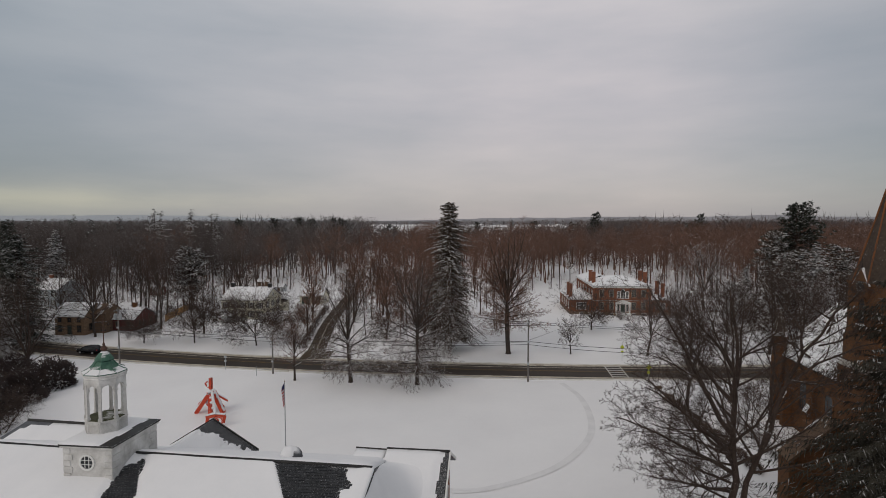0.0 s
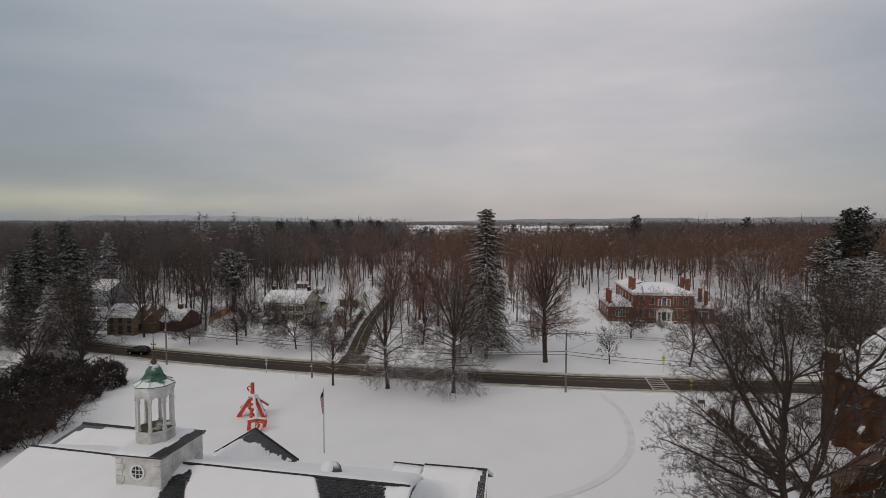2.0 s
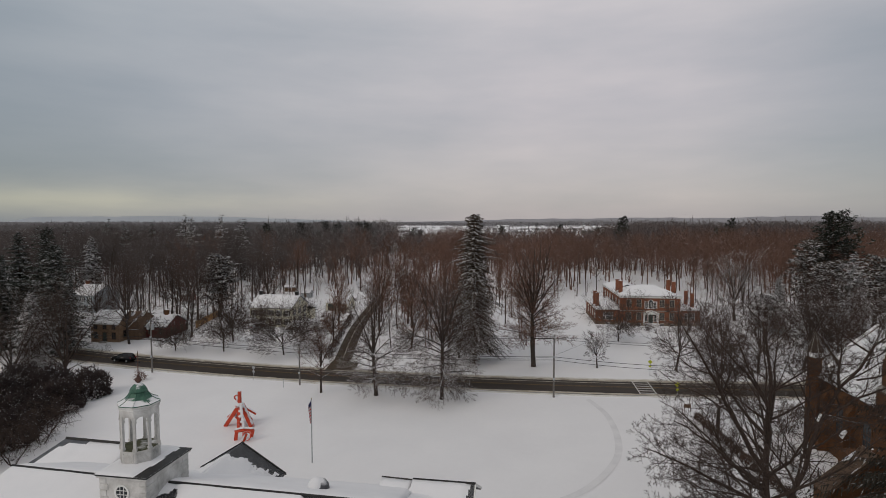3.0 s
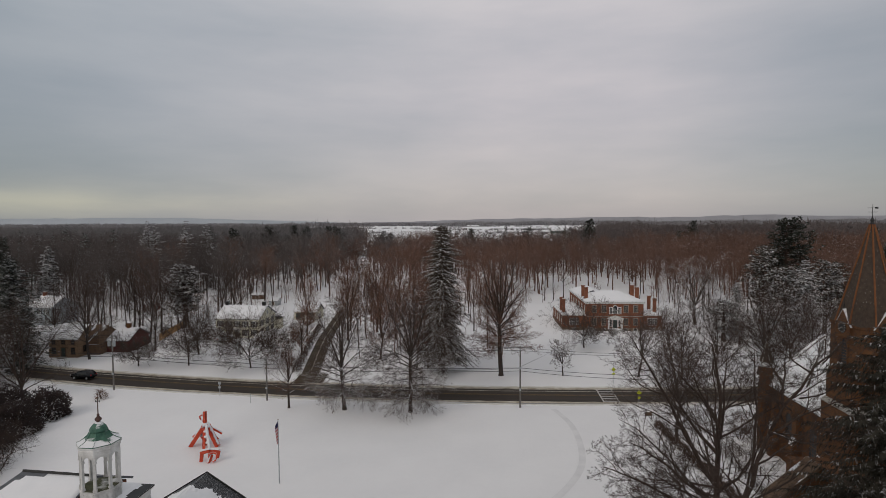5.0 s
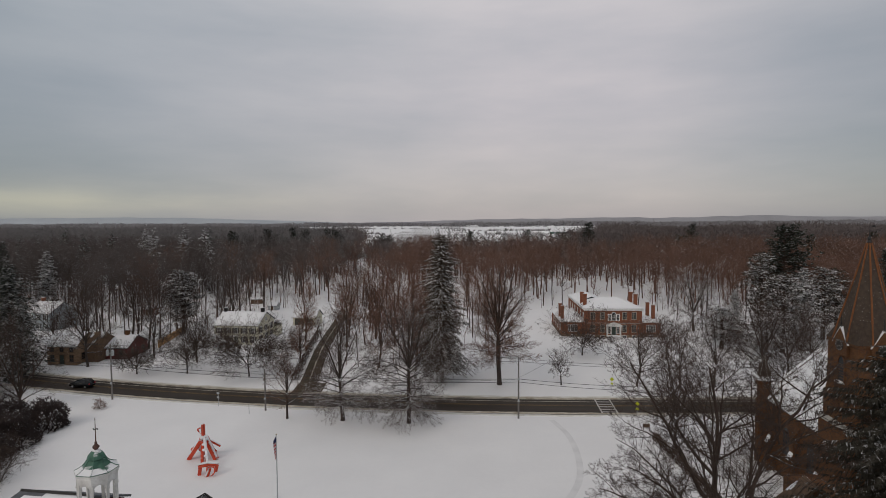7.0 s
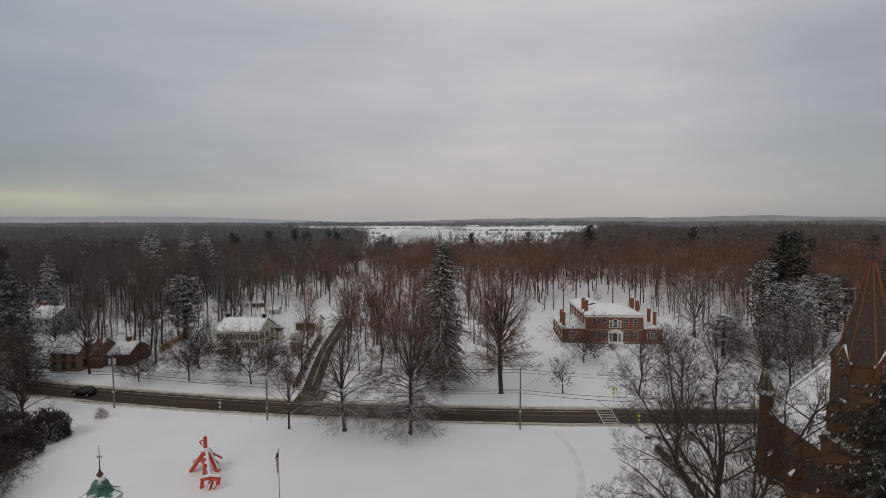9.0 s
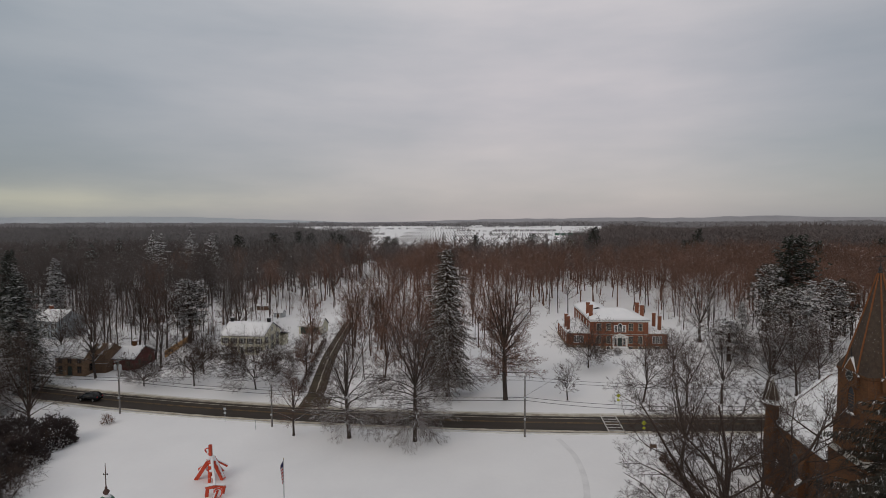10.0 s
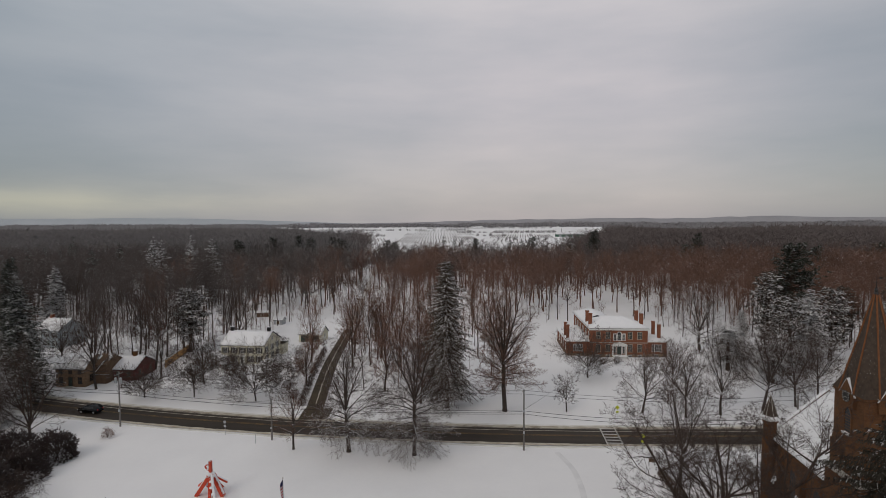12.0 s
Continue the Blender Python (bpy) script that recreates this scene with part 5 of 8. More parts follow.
    bm = bmesh.new(); lathe(bm, [(4.05, 11.1), (4.17, 11.25), (3.75, 11.75)], 4, (tx, ty, 0), math.pi / 4)
    part("water_table", bm, M_STONE, tw)
    ph = math.pi / 8 + radians(2.5)
    bf = part("belfry", turned([(3.55, 14.6), (3.44, 16.0), (3.36, 16.2), (3.36, 21.0), (3.52, 21.15), (3.52, 21.4)], 4, (tx, ty, 0), ph + math.pi / 8), M_BRICK_CH, h, "square brick belfry with clock faces")
    bm = bmesh.new()
    for i in range(8):
        a = ph + math.pi / 8 + 2 * math.pi * i / 8
        m = Matrix.Translation((tx, ty, 0)) @ Matrix.Rotation(a, 4, "Z")
        ap = 3.36 * math.cos(math.pi / 4)
        if i % 2 == 0:
            continue
        fr = bmesh.new()
        # pointed louvre opening: solid dark panel in place of its inner shade
        w, zb, zs = 0.5, 16.9, 19.0
        pts = [(-w, zb), (w, zb), (w, zs), (0.32, zs + 0.5), (0, zs + 0.8), (-0.32, zs + 0.5), (-w, zs)]
        prism(fr, [m @ Vector((ap + 0.01, y, z)) for y, z in pts], m.to_3x3() @ Vector((0.03, 0, 0)))
        part("belfry_opening", fr, M_GLASS, bf, "dark panel for the shaded louvred opening")
        lv = bmesh.new()
        for q in range(7):
            z = zb + 0.15 + q * 0.3
            box(lv, ap + 0.03, ap + 0.10, -w, w, z, z + 0.05, m)
        pts2 = [(-w - 0.16, zb), (-w, zb), (-w, zs), (-0.32, zs + 0.5), (0, zs + 0.8), (0, zs + 1.02), (-0.45, zs + 0.62), (-w - 0.16, zs + 0.05)]
        prism(lv, [m @ Vector((ap, y, z)) for y, z in pts2], m.to_3x3() @ Vector((0.12, 0, 0)))
        prism(lv, [m @ Vector((ap, -y, z)) for y, z in reversed(pts2)], m.to_3x3() @ Vector((0.12, 0, 0)))
        part("louvre", lv, M_BRICK_CH, bf)
        sl = bmesh.new(); box(sl, ap, ap + 0.3, -w - 0.1, w + 0.1, zb - 0.16, zb, m)
        part("sill", sl, M_STONE, bf)
        sn = bmesh.new(); box(sn, ap + 0.02, ap + 0.34, -w - 0.1, w + 0.1, zb + 0.004, zb + 0.12, m)
        part("snow_ledge", sn, M_SNOW_ROOF, bf)
        if i % 2 == 1:
            # gable with a clock dial
            gb = bmesh.new()
            prism(gb, [m @ Vector((ap - 0.9, y, z)) for y, z in ((-1.15, 19.9), (1.15, 19.9), (1.15, 21.2), (0.0, 22.9), (-1.15, 21.2))], m.to_3x3() @ Vector((1.2, 0, 0)))
            part("clock_gable", gb, M_BRICK_CH, bf)
            for s in (-1, 1):
                sn = bmesh.new()
                prism(sn, [m @ Vector((ap - 0.25, s * 1.22, 21.1)), m @ Vector((ap - 0.25, 0, 22.91)), m @ Vector((ap - 0.25, 0, 22.97)), m @ Vector((ap - 0.25, s * 1.22, 21.16))], m.to_3x3() @ Vector((0.55, 0, 0)))
                part("gable_snow", sn, M_SNOW_ROOF, bf, "snow on the gable")
            dl = bmesh.new()
            prism(dl, [m @ Vector((ap + 0.31, 0.6 * math.cos(2 * math.pi * q / 20), 20.95 + 0.6 * math.sin(2 * math.pi * q / 20))) for q in range(20)], m.to_3x3() @ Vector((0.05, 0, 0)))
            part("clock_dial", dl, M_DARKMETAL, bf, "black clock dial with pale marks")
            for q in range(12):
                tk = bmesh.new()
                box(tk, 0, 0.02, -0.045, 0.045, 0.44, 0.58, m @ Matrix.Translation((ap + 0.37, 0, 20.95)) @ Matrix.Rotation(2 * math.pi * q / 12, 4, "X"))
                part("hour_mark", tk, M_STONE, bf)
            for ang, ln in ((2.2, 0.42), (4.4, 0.3)):
                tk = bmesh.new()
                box(tk, 0, 0.02, -0.025, 0.025, -0.02, ln, m @ Matrix.Translation((ap + 0.375, 0, 20.95)) @ Matrix.Rotation(ang, 4, "X"))
                part("clock_pointer", tk, M_STONE, bf)
            part("gable_finial", rods((m @ Vector((ap + 0.2, 0, 22.85)), m @ Vector((ap + 0.2, 0, 24.2)), 0.07, 0.02)), M_DARKMETAL, bf)
    bm.free()
    sp = part("spire", turned([(2.95, 21.38), (2.9, 21.5), (2.38, 23.6), (1.17, 28.0), (0.2, 31.9)], 8, (tx, ty, 0), ph), M_SPIRE, h, "tapering octagonal slate spire dusted with snow")
    part("broach", turned([(3.58, 21.39), (3.5, 21.5), (2.3, 23.4), (1.6, 24.2)], 4, (tx, ty, 0), ph + math.pi / 8), M_BROACH, sp, "slated broaches at the spire's corners")
    for i in range(8):
        a = ph + 2 * math.pi * i / 8
        rows = [(2.92, 21.5), (2.41, 23.6), (1.2, 28.0), (0.22, 31.9)]
        part("spire_rib", rods(*[((tx + p[0] * math.cos(a), ty + p[0] * math.sin(a), p[1]), (tx + q[0] * math.cos(a), ty + q[0] * math.sin(a), q[1]), 0.10, 0.075) for p, q in zip(rows, rows[1:])], n=5), M_RIB, sp, "orange terracotta rib")
    part("spire_finial", turned([(0.22, 31.75), (0.25, 31.95), (0.14, 32.15), (0.2, 32.35), (0.08, 32.6), (0.03, 32.9), (0.02, 34.0)], 8, (tx, ty, 0)), M_DARKMETAL, sp)
    part("weather_vane", boxes((tx - 0.45, tx + 0.45, ty - 0.015, ty + 0.015, 33.2, 33.23), (tx - 0.015, tx + 0.015, ty - 0.45, ty + 0.45, 33.1, 33.13), (tx + 0.25, tx + 0.55, ty - 0.015, ty + 0.015, 33.56, 33.74), (tx - 0.5, tx + 0.3, ty - 0.015, ty + 0.015, 33.63, 33.66)), M_DARKMETAL, sp)
    for o in (bf, sp):
        o.location.z = -0.9
    # gabled porch in front of the tower
    ax0, ax1, ay0, ay1 = 26.2, 34.6, 53.0, 55.0
    am = (ax0 + ax1) / 2
    part("annex_wall", slab([(ax0 + 0.2, ay0, -0.5), (ax1 - 0.2, ay0, -0.5), (ax1 - 0.2, ay0, 4.7), (am, ay0, 8.3), (ax0 + 0.2, ay0, 4.7)], (0, ay1 - ay0, 0)), M_BRICK_CH, h)
    for s, xe in ((-1, ax0), (1, ax1)):
        cs = [(xe, ay0 - 0.35, 4.75), (xe, ay1, 4.75), (am, ay1, 8.55), (am, ay0 - 0.35, 8.55)]
        r = roof_plane(h, cs, 0.18, M_SHINGLE_BR)
        snow_sheet(r, cs, 0.1, 24, 20, keep=lambda p: smooth01(0.05, 0.4, noise.noise(p * 0.6) - 0.32))
    part("rake_board", slab([(ax0 - 0.05, ay0 - 0.42, 4.5), (am, ay0 - 0.42, 8.3), (ax1 + 0.05, ay0 - 0.42, 4.5), (ax1 + 0.05, ay0 - 0.42, 4.85), (am, ay0 - 0.42, 8.68), (ax0 - 0.05, ay0 - 0.42, 4.85)], (0, 0.1, 0)), M_SHINGLE_BR, h)
    part("link_wall", boxes((32.0, 37.6, 54.6, 62.0, -0.5, 5.5)), M_BRICK_CH, h)
    part("annex_pilaster", boxes((26.3, 26.75, 52.8, 53.0, -0.5, 4.6)), M_BRICK_CH, h)


church()


# ---- trees ----
class Wood:
    """Collects tapered tubes and fine spikes."""

    def __init__(self):
        self.v, self.f = [], []

    def tube(self, pts, radii, n):
        base = len(self.v)
        for i, p in enumerate(pts):
            d = (pts[min(i + 1, len(pts) - 1)] - pts[max(i - 1, 0)]).normalized()
            s = d.cross(Vector((0.31, 0.95, 0.07))).normalized()
            t = d.cross(s)
            for k in range(n):
                a = 2 * math.pi * k / n
                self.v.append(p + (s * math.cos(a) + t * math.sin(a)) * radii[i])
        for i in range(len(pts) - 1):
            for k in range(n):
                a, b = base + i * n + k, base + i * n + (k + 1) % n
                self.f += [(a, b, a + n), (b, b + n, a + n)]
        if n > 3:
            last = base + (len(pts) - 1) * n
            for k in range(1, n - 1):
                self.f.append((last, last + k, last + k + 1))

    def spike(self, p, q, w):
        d = (q - p).normalized()
        s = d.cross(Vector((0.2, 0.1, 0.97)))
        s = s.normalized() if s.length > 0.05 else Vector((1, 0, 0))
        t = d.cross(s)
        b = len(self.v)
        self.v += [p + s * w, p - s * w * 0.5 + t * w * 0.87, p - s * w * 0.5 - t * w * 0.87, q]
        self.f += [(b, b + 1, b + 3), (b + 1, b + 2, b + 3), (b + 2, b, b + 3)]

    def sliver(self, p, q, w, side):
        """One thin tapering blade, for the finest twigs far off."""
        d = (q - p).normalized()
        s = d.cross(side)
        s = s.normalized() * w if s.length > 0.02 else Vector((w, 0, 0))
        b = len(self.v)
        self.v += [p - s, p + s, q]
        self.f.append((b, b + 1, b + 2))

    def mesh(self, name, m):
        return np_mesh(name, [tuple(p) for p in self.v], self.f, m)


def crown_tips(rnd, n, z0, z1, radius, shape):
    """Random twig ends filling a crown between two heights."""
    out = []
    while len(out) < n:
        t = rnd.random()
        if shape == "round":
            w = math.sqrt(max(0.0, 1 - (2 * t - 1) ** 2)) * (0.9 + 0.1 * t)
        elif shape == "vase":
            w = (0.35 + 0.65 * smooth01(0.0, 0.55, t)) * math.sqrt(max(0.0, 1 - max(0.0, (t - 0.5) / 0.5) ** 2.4))
        elif shape == "onion":
            w = (0.72 + 0.28 * smooth01(0.0, 0.2, t)) * (1 - t) ** 0.62 if t > 0.2 else 0.72 + 0.2 * smooth01(0.0, 0.2, t)
        else:
            w = smooth01(0.0, 0.3, t) ** 0.6 * math.sqrt(max(0.0, 1 - max(0.0, (t - 0.35) / 0.65) ** 2))
        if rnd.random() > 0.15 + 0.85 * w:
            continue
        a = rnd.uniform(0, 2 * math.pi)
        r = radius * w * rnd.random() ** 0.52 * (1 + 0.16 * math.sin(3 * a + z1))
        out.append(Vector((r * math.cos(a), r * math.sin(a), z0 + (z1 - z0) * t)))
    return out


def branch_out(rnd, wood, twigs, p, d, tips, rs, tw, fine, twig_len, cheap):
    """Carries a limb from p towards its twig ends, splitting them into groups as it goes."""
    n = len(tips)
    mid = sum(tips, Vector()) / n
    if n <= 2:
        for q in tips:
            twigs.spike(p, q, tw * 1.25)
            for k in range(fine):
                b = p.lerp(q, rnd.uniform(0.2, 0.95))
                side = Vector((rnd.gauss(0, 1), rnd.gauss(0, 1), rnd.gauss(0.15, 0.8))).normalized()
                e = ((q - p).normalized() * 0.7 + side * 0.8).normalized()
                twigs.spike(b, b + e * twig_len * rnd.uniform(0.6, 1.3), tw)
        return
    way = mid - p
    go = (d * 0.38 + way.normalized() * 0.72).normalized()
    q = p + go * way.length * rnd.uniform(0.34, 0.46) + Vector((rnd.gauss(0, 0.02), rnd.gauss(0, 0.02), 0)) * way.length
    r0, r1 = max(rs * n ** 0.42 * 1.12, tw * 0.8), max(rs * n ** 0.42, tw * 0.75)
    if r0 > 0.055 and not cheap:
        m = p.lerp(q, 0.5) + Vector((rnd.gauss(0, 0.02), rnd.gauss(0, 0.02), rnd.gauss(0, 0.02))) * way.length
        wood.tube([p, m, q], [r0, (r0 + r1) / 2, r1], 7 if r0 > 0.16 else 5)
    elif r0 > 0.09:
        wood.tube([p, q], [r0, r1], 4)
    else:
        twigs.tube([p, q], [r0, r1], 3)
    best = None
    for _ in range(3):
        ax = Vector((rnd.gauss(0, 1), rnd.gauss(0, 1), rnd.gauss(0, 0.8))).normalized()
        v = sum(((t - mid).dot(ax)) ** 2 for t in tips)
        if best is None or v > best[0]:
            best = (v, ax)
    ax = best[1]
    order = sorted(tips, key=lambda t: (t - mid).dot(ax))
    cut = max(1, min(n - 1, int(n * rnd.uniform(0.28, 0.72))))
    for grp in (order[:cut], order[cut:]):
        branch_out(rnd, wood, twigs, q, go, grp, rs, tw, fine, twig_len, cheap)


def leafless(seed, height, radius, tips, tw, trunk_r, clear=0.2, shape="round", fine=2, twig_len=0.7, low=None, stems=1, cheap=False):
    """Leafless tree built from its crown inwards. Returns trunk wood and twig crown."""
    rnd = random.Random(seed)
    wood, twigs = Wood(), Wood()
    pts = crown_tips(rnd, tips, height * (clear if low is None else low), height, radius, shape)
    rs = trunk_r / tips ** 0.42
    if stems == 1:
        fork = Vector((rnd.gauss(0, 0.15), rnd.gauss(0, 0.15), height * clear))
        if cheap:
            wood.tube([Vector((0, 0, -0.3)), fork], [trunk_r * 1.2, trunk_r], 5)
        else:
            wood.tube([Vector((0, 0, -0.3)), Vector((0, 0, 0.35)), fork * 0.55, fork], [trunk_r * 1.6, trunk_r * 1.15, trunk_r * 1.05, trunk_r], 9)
        # low side limbs leave the trunk first, the rest rise from the fork
        side = [t for t in pts if t.z < height * (clear + 0.2) and t.xy.length > radius * 0.35]
        rest = [t for t in pts if not (t.z < height * (clear + 0.2) and t.xy.length > radius * 0.35)]
        for j in range(5):
            grp = [t for t in side if int((math.atan2(t.y, t.x) + math.pi) / (2 * math.pi) * 4.999) == j]
            if len(grp) > 1:
                g = sum(grp, Vector()) / len(grp)
                b = Vector((fork.x * 0.8, fork.y * 0.8, max(0.6, min(fork.z * rnd.uniform(0.75, 1.0), g.z))))
                branch_out(rnd, wood, twigs, b, Vector((g.x, g.y, 0.5 * g.xy.length)).normalized(), grp, rs, tw, fine, twig_len, cheap)
        branch_out(rnd, wood, twigs, fork, Vector((0, 0, 1)), rest, rs, tw, fine, twig_len, cheap)
    else:
        for j in range(stems):
            grp = [t for t in pts if int(((math.atan2(t.y, t.x) + math.pi + seed) % (2 * math.pi)) / (2 * math.pi) * (stems - 0.001)) == j]
            g = sum(grp, Vector()) / len(grp)
            f = Vector((0.25 * g.x / radius, 0.25 * g.y / radius, -0.3))
            q = f + Vector((g.x * 0.18, g.y * 0.18, height * clear))
            rj = rs * len(grp) ** 0.42 * 1.15
            wood.tube([f, f.lerp(q, 0.2), q], [rj * 1.35, rj * 1.1, rj], 8)
            branch_out(rnd, wood, twigs, q, (q - f).normalized(), grp, rs, tw, fine, twig_len, cheap)
    return wood, twigs


def limbed(seed, height, radius, clear, prim, sec, fine, tw, trunk_r, low_el, high_el, twig_len, cheap=False, shape="column", wob=0.02, droop=0.0, brush=0):
    """Leafless tree with a leading stem: limbs leave it spirally, flat and drooping low down, steep higher up."""
    rnd = random.Random(seed)
    wood, twigs = Wood(), Wood()
    lead, off = [], Vector((0, 0, 0))
    for i in range(8):
        t = i / 7
        lead.append(Vector((off.x, off.y, height * 0.94 * t - (0.3 if i == 0 else 0))))
        off += Vector((rnd.gauss(0, wob), rnd.gauss(0, wob), 0)) * height / 7
    rad = [max(tw, trunk_r * (1.25 if i == 0 else 1) * (1 - i / 7) ** 0.9 + tw * 0.6) for i in range(8)]
    wood.tube(lead[::2] + [lead[7]] if cheap else lead, rad[::2] + [rad[7]] if cheap else rad, 4 if cheap else 8)
    spin = rnd.uniform(0, 6.28)

    def stem(z):
        u = min(6.999, max(0.0, z / (height * 0.94) * 7))
        i = int(u)
        return lead[i].lerp(lead[i + 1], u - i), rad[i] + (rad[i + 1] - rad[i]) * (u - i)

    def side_shoots(pts, L, n, seclen, flat):
        for j in range(n):
            u = 0.18 + 0.82 * (j + rnd.random()) / n
            k = min(len(pts) - 2, int(u * (len(pts) - 1)))
            v = u * (len(pts) - 1) - k
            p = pts[k].lerp(pts[k + 1], min(1.0, v))
            d = (pts[k + 1] - pts[k]).normalized()
            r = Vector((rnd.gauss(0, 1), rnd.gauss(0, 1), rnd.gauss(0.1, flat)))
            r = (r - d * r.dot(d)).normalized()
            e = (d * 0.8 + r * 0.75).normalized()
            ln = (seclen * (1.15 - u * 0.75) + 0.25) * rnd.uniform(0.7, 1.3)
            q = p + e * ln + Vector((0, 0, -droop * ln * 0.35))
            if cheap:
                twigs.spike(p, q, tw * 1.2)
            else:
                m = p.lerp(q, 0.5) + Vector((rnd.gauss(0, 0.06), rnd.gauss(0, 0.06), 0.05 + droop * 0.12)) * ln
                twigs.tube([p, m, q], [tw * 1.7, tw * 1.2, tw * 0.5], 3)
            for _ in range(fine):
                b = p.lerp(q, rnd.uniform(0.15, 1.0))
                g = Vector((rnd.gauss(0, 1), rnd.gauss(0, 1), rnd.gauss(0.15 - droop, 0.8))).normalized()
                w = ((q - p).normalized() * 0.75 + g * 0.75).normalized()
                twigs.spike(b, b + w * twig_len * rnd.uniform(0.5, 1.3), tw)

    for i in range(prim):
        t = clear + (0.96 - clear) * ((i + rnd.random()) / prim) ** (0.85 if cheap else 1.2)
        z = height * t
        c = (t - clear) / (1 - clear)
        el = radians(low_el + (high_el - low_el) * smooth01(0.0, 0.5, c) + rnd.gauss(0, 6))
        if shape == "onion":
            reach = radius * (1 - 0.55 * c ** 0.8)
        elif shape == "vase":
            reach = radius * (0.75 + 0.35 * c)
        else:
            reach = radius * (0.7 + 0.3 * math.sin(math.pi * min(1, c * 1.3)))
        L = min(reach * rnd.uniform(0.75, 1.12) / max(0.34, math.cos(el)), (height * 1.02 - z) / max(0.15, math.sin(max(el, 0.15))) + 0.6)
        a = spin + i * 2.39996 + rnd.gauss(0, 0.25)
        d = Vector((math.cos(a), math.sin(a), 0))
        s0, r0 = stem(z)
        r0 = min(r0 * 0.62, 0.012 * L + tw)
        bend = (0.16 if el > 0.35 else -0.10 - droop * 0.35) * L
        pts = []
        n = 3 if cheap else 5
        for k in range(n + 1):
            u = k / n
            pts.append(s0 + d * (L * math.cos(el) * u) + Vector((rnd.gauss(0, 0.018) * L * (k > 0), rnd.gauss(0, 0.018) * L * (k > 0), L * math.sin(el) * u + bend * u * u - (bend * u * 0.5 if el > 0.35 else 0))))
        rr = [max(tw * 0.7, r0 * (1 - 0.85 * k / n)) for k in range(n + 1)]
        (wood if r0 > 0.04 and not cheap else twigs).tube(pts, rr, 5 if r0 > 0.05 and not cheap else 3)
        side_shoots(pts, L, sec, 0.36 * L, 0.6)
    for i in range(brush):
        # fine water shoots low on the stem
        z = height * rnd.uniform(clear * 0.55, clear + 0.2)
        a = rnd.uniform(0, 6.28)
        s0, r0 = stem(z)
        L = radius * rnd.uniform(0.35, 0.8)
        e = Vector((math.cos(a), math.sin(a), rnd.uniform(-0.25, 0.15)))
        pts = [s0, s0 + e * L * 0.5 + Vector((0, 0, 0.04 * L)), s0 + e * L + Vector((0, 0, -0.22 * L))]
        twigs.tube(pts, [tw * 2.2, tw * 1.5, tw * 0.6], 3)
        side_shoots(pts, L, max(3, sec // 2), 0.34 * L, 0.5)
    return wood, twigs


class Habit:
    """How a leafless tree branches, level by level: shoots on each limb, their relative length and their angle."""

    def __init__(self, shoots, ratio, angle, tw, segs=(7, 5, 4, 3), wander=0.10, lift=0.22, start=0.22, blades=False, end=0.55):
        self.shoots, self.ratio, self.angle, self.tw, self.segs = shoots, ratio, angle, tw, segs
        self.wander, self.lift, self.start, self.blades, self.end = wander, lift, start, blades, end


def bent(rnd, p, d, length, n, wander, lift):
    """Points of a limb that wavers and bends up (or down) as it goes."""
    pts, step = [p], length / n
    for _ in range(n):
        d = (d + Vector((rnd.gauss(0, wander), rnd.gauss(0, wander), rnd.gauss(0, wander * 0.6) + lift / n))).normalized()
        p = p + d * step
        pts.append(p)
    return pts


def limb(rnd, wood, twigs, pts, r0, level, hb, lift=None):
    """One limb along its points, with all that grows on it."""
    n, tw = len(pts) - 1, hb.tw
    lift = hb.lift if lift is None else lift
    rr = [max(tw * 0.7, r0 * (1 - 0.82 * (k / n) ** 0.8)) for k in range(n + 1)]
    if r0 > 0.045 and not hb.blades:
        wood.tube(pts, rr, 8 if r0 > 0.2 else 6 if r0 > 0.09 else 4)
    elif hb.blades and level > 0:
        twigs.sliver(pts[0], pts[-1], max(tw, r0), Vector((rnd.gauss(0, 1), rnd.gauss(0, 1), rnd.gauss(0, 1))))
    else:
        (wood if level == 0 and hb.blades else twigs).tube(pts, rr, 3)
    length = sum((b - a).length for a, b in zip(pts, pts[1:]))
    count = hb.shoots[level]
    last = level == len(hb.shoots) - 1
    spin = rnd.uniform(0, 6.28)
    for k in range(count):
        u = hb.start + (1 - hb.start) * (k + rnd.random()) / count
        i = min(n - 1, int(u * n))
        p = pts[i].lerp(pts[i + 1], u * n - i)
        d = (pts[i + 1] - pts[i]).normalized()
        a = d.cross(Vector((0.3, 0.2, 0.93)))
        a = a.normalized() if a.length > 0.05 else Vector((1, 0, 0))
        b = d.cross(a)
        spin += 2.4 + rnd.gauss(0, 0.4)
        tilt = radians(hb.angle[level] + rnd.gauss(0, 9))
        e = d * math.cos(tilt) + (a * math.cos(spin) + b * math.sin(spin)) * math.sin(tilt)
        ln = length * hb.ratio[level] * (1.2 - hb.end * u) * rnd.uniform(0.7, 1.25)
        if last:
            q = p + e * ln + Vector((0, 0, lift * 0.25 * ln))
            if hb.blades:
                twigs.sliver(p, q, tw, Vector((rnd.gauss(0, 1), rnd.gauss(0, 1), rnd.gauss(0, 1))))
            else:
                twigs.spike(p, q, tw)
        else:
            r = max(tw, min(0.62 * (rr[i] + (rr[i + 1] - rr[i]) * (u * n - i)), 0.016 * ln + tw * 0.8))
            limb(rnd, wood, twigs, bent(rnd, p, e, ln, hb.segs[level + 1], hb.wander, lift), r, level + 1, hb, lift)


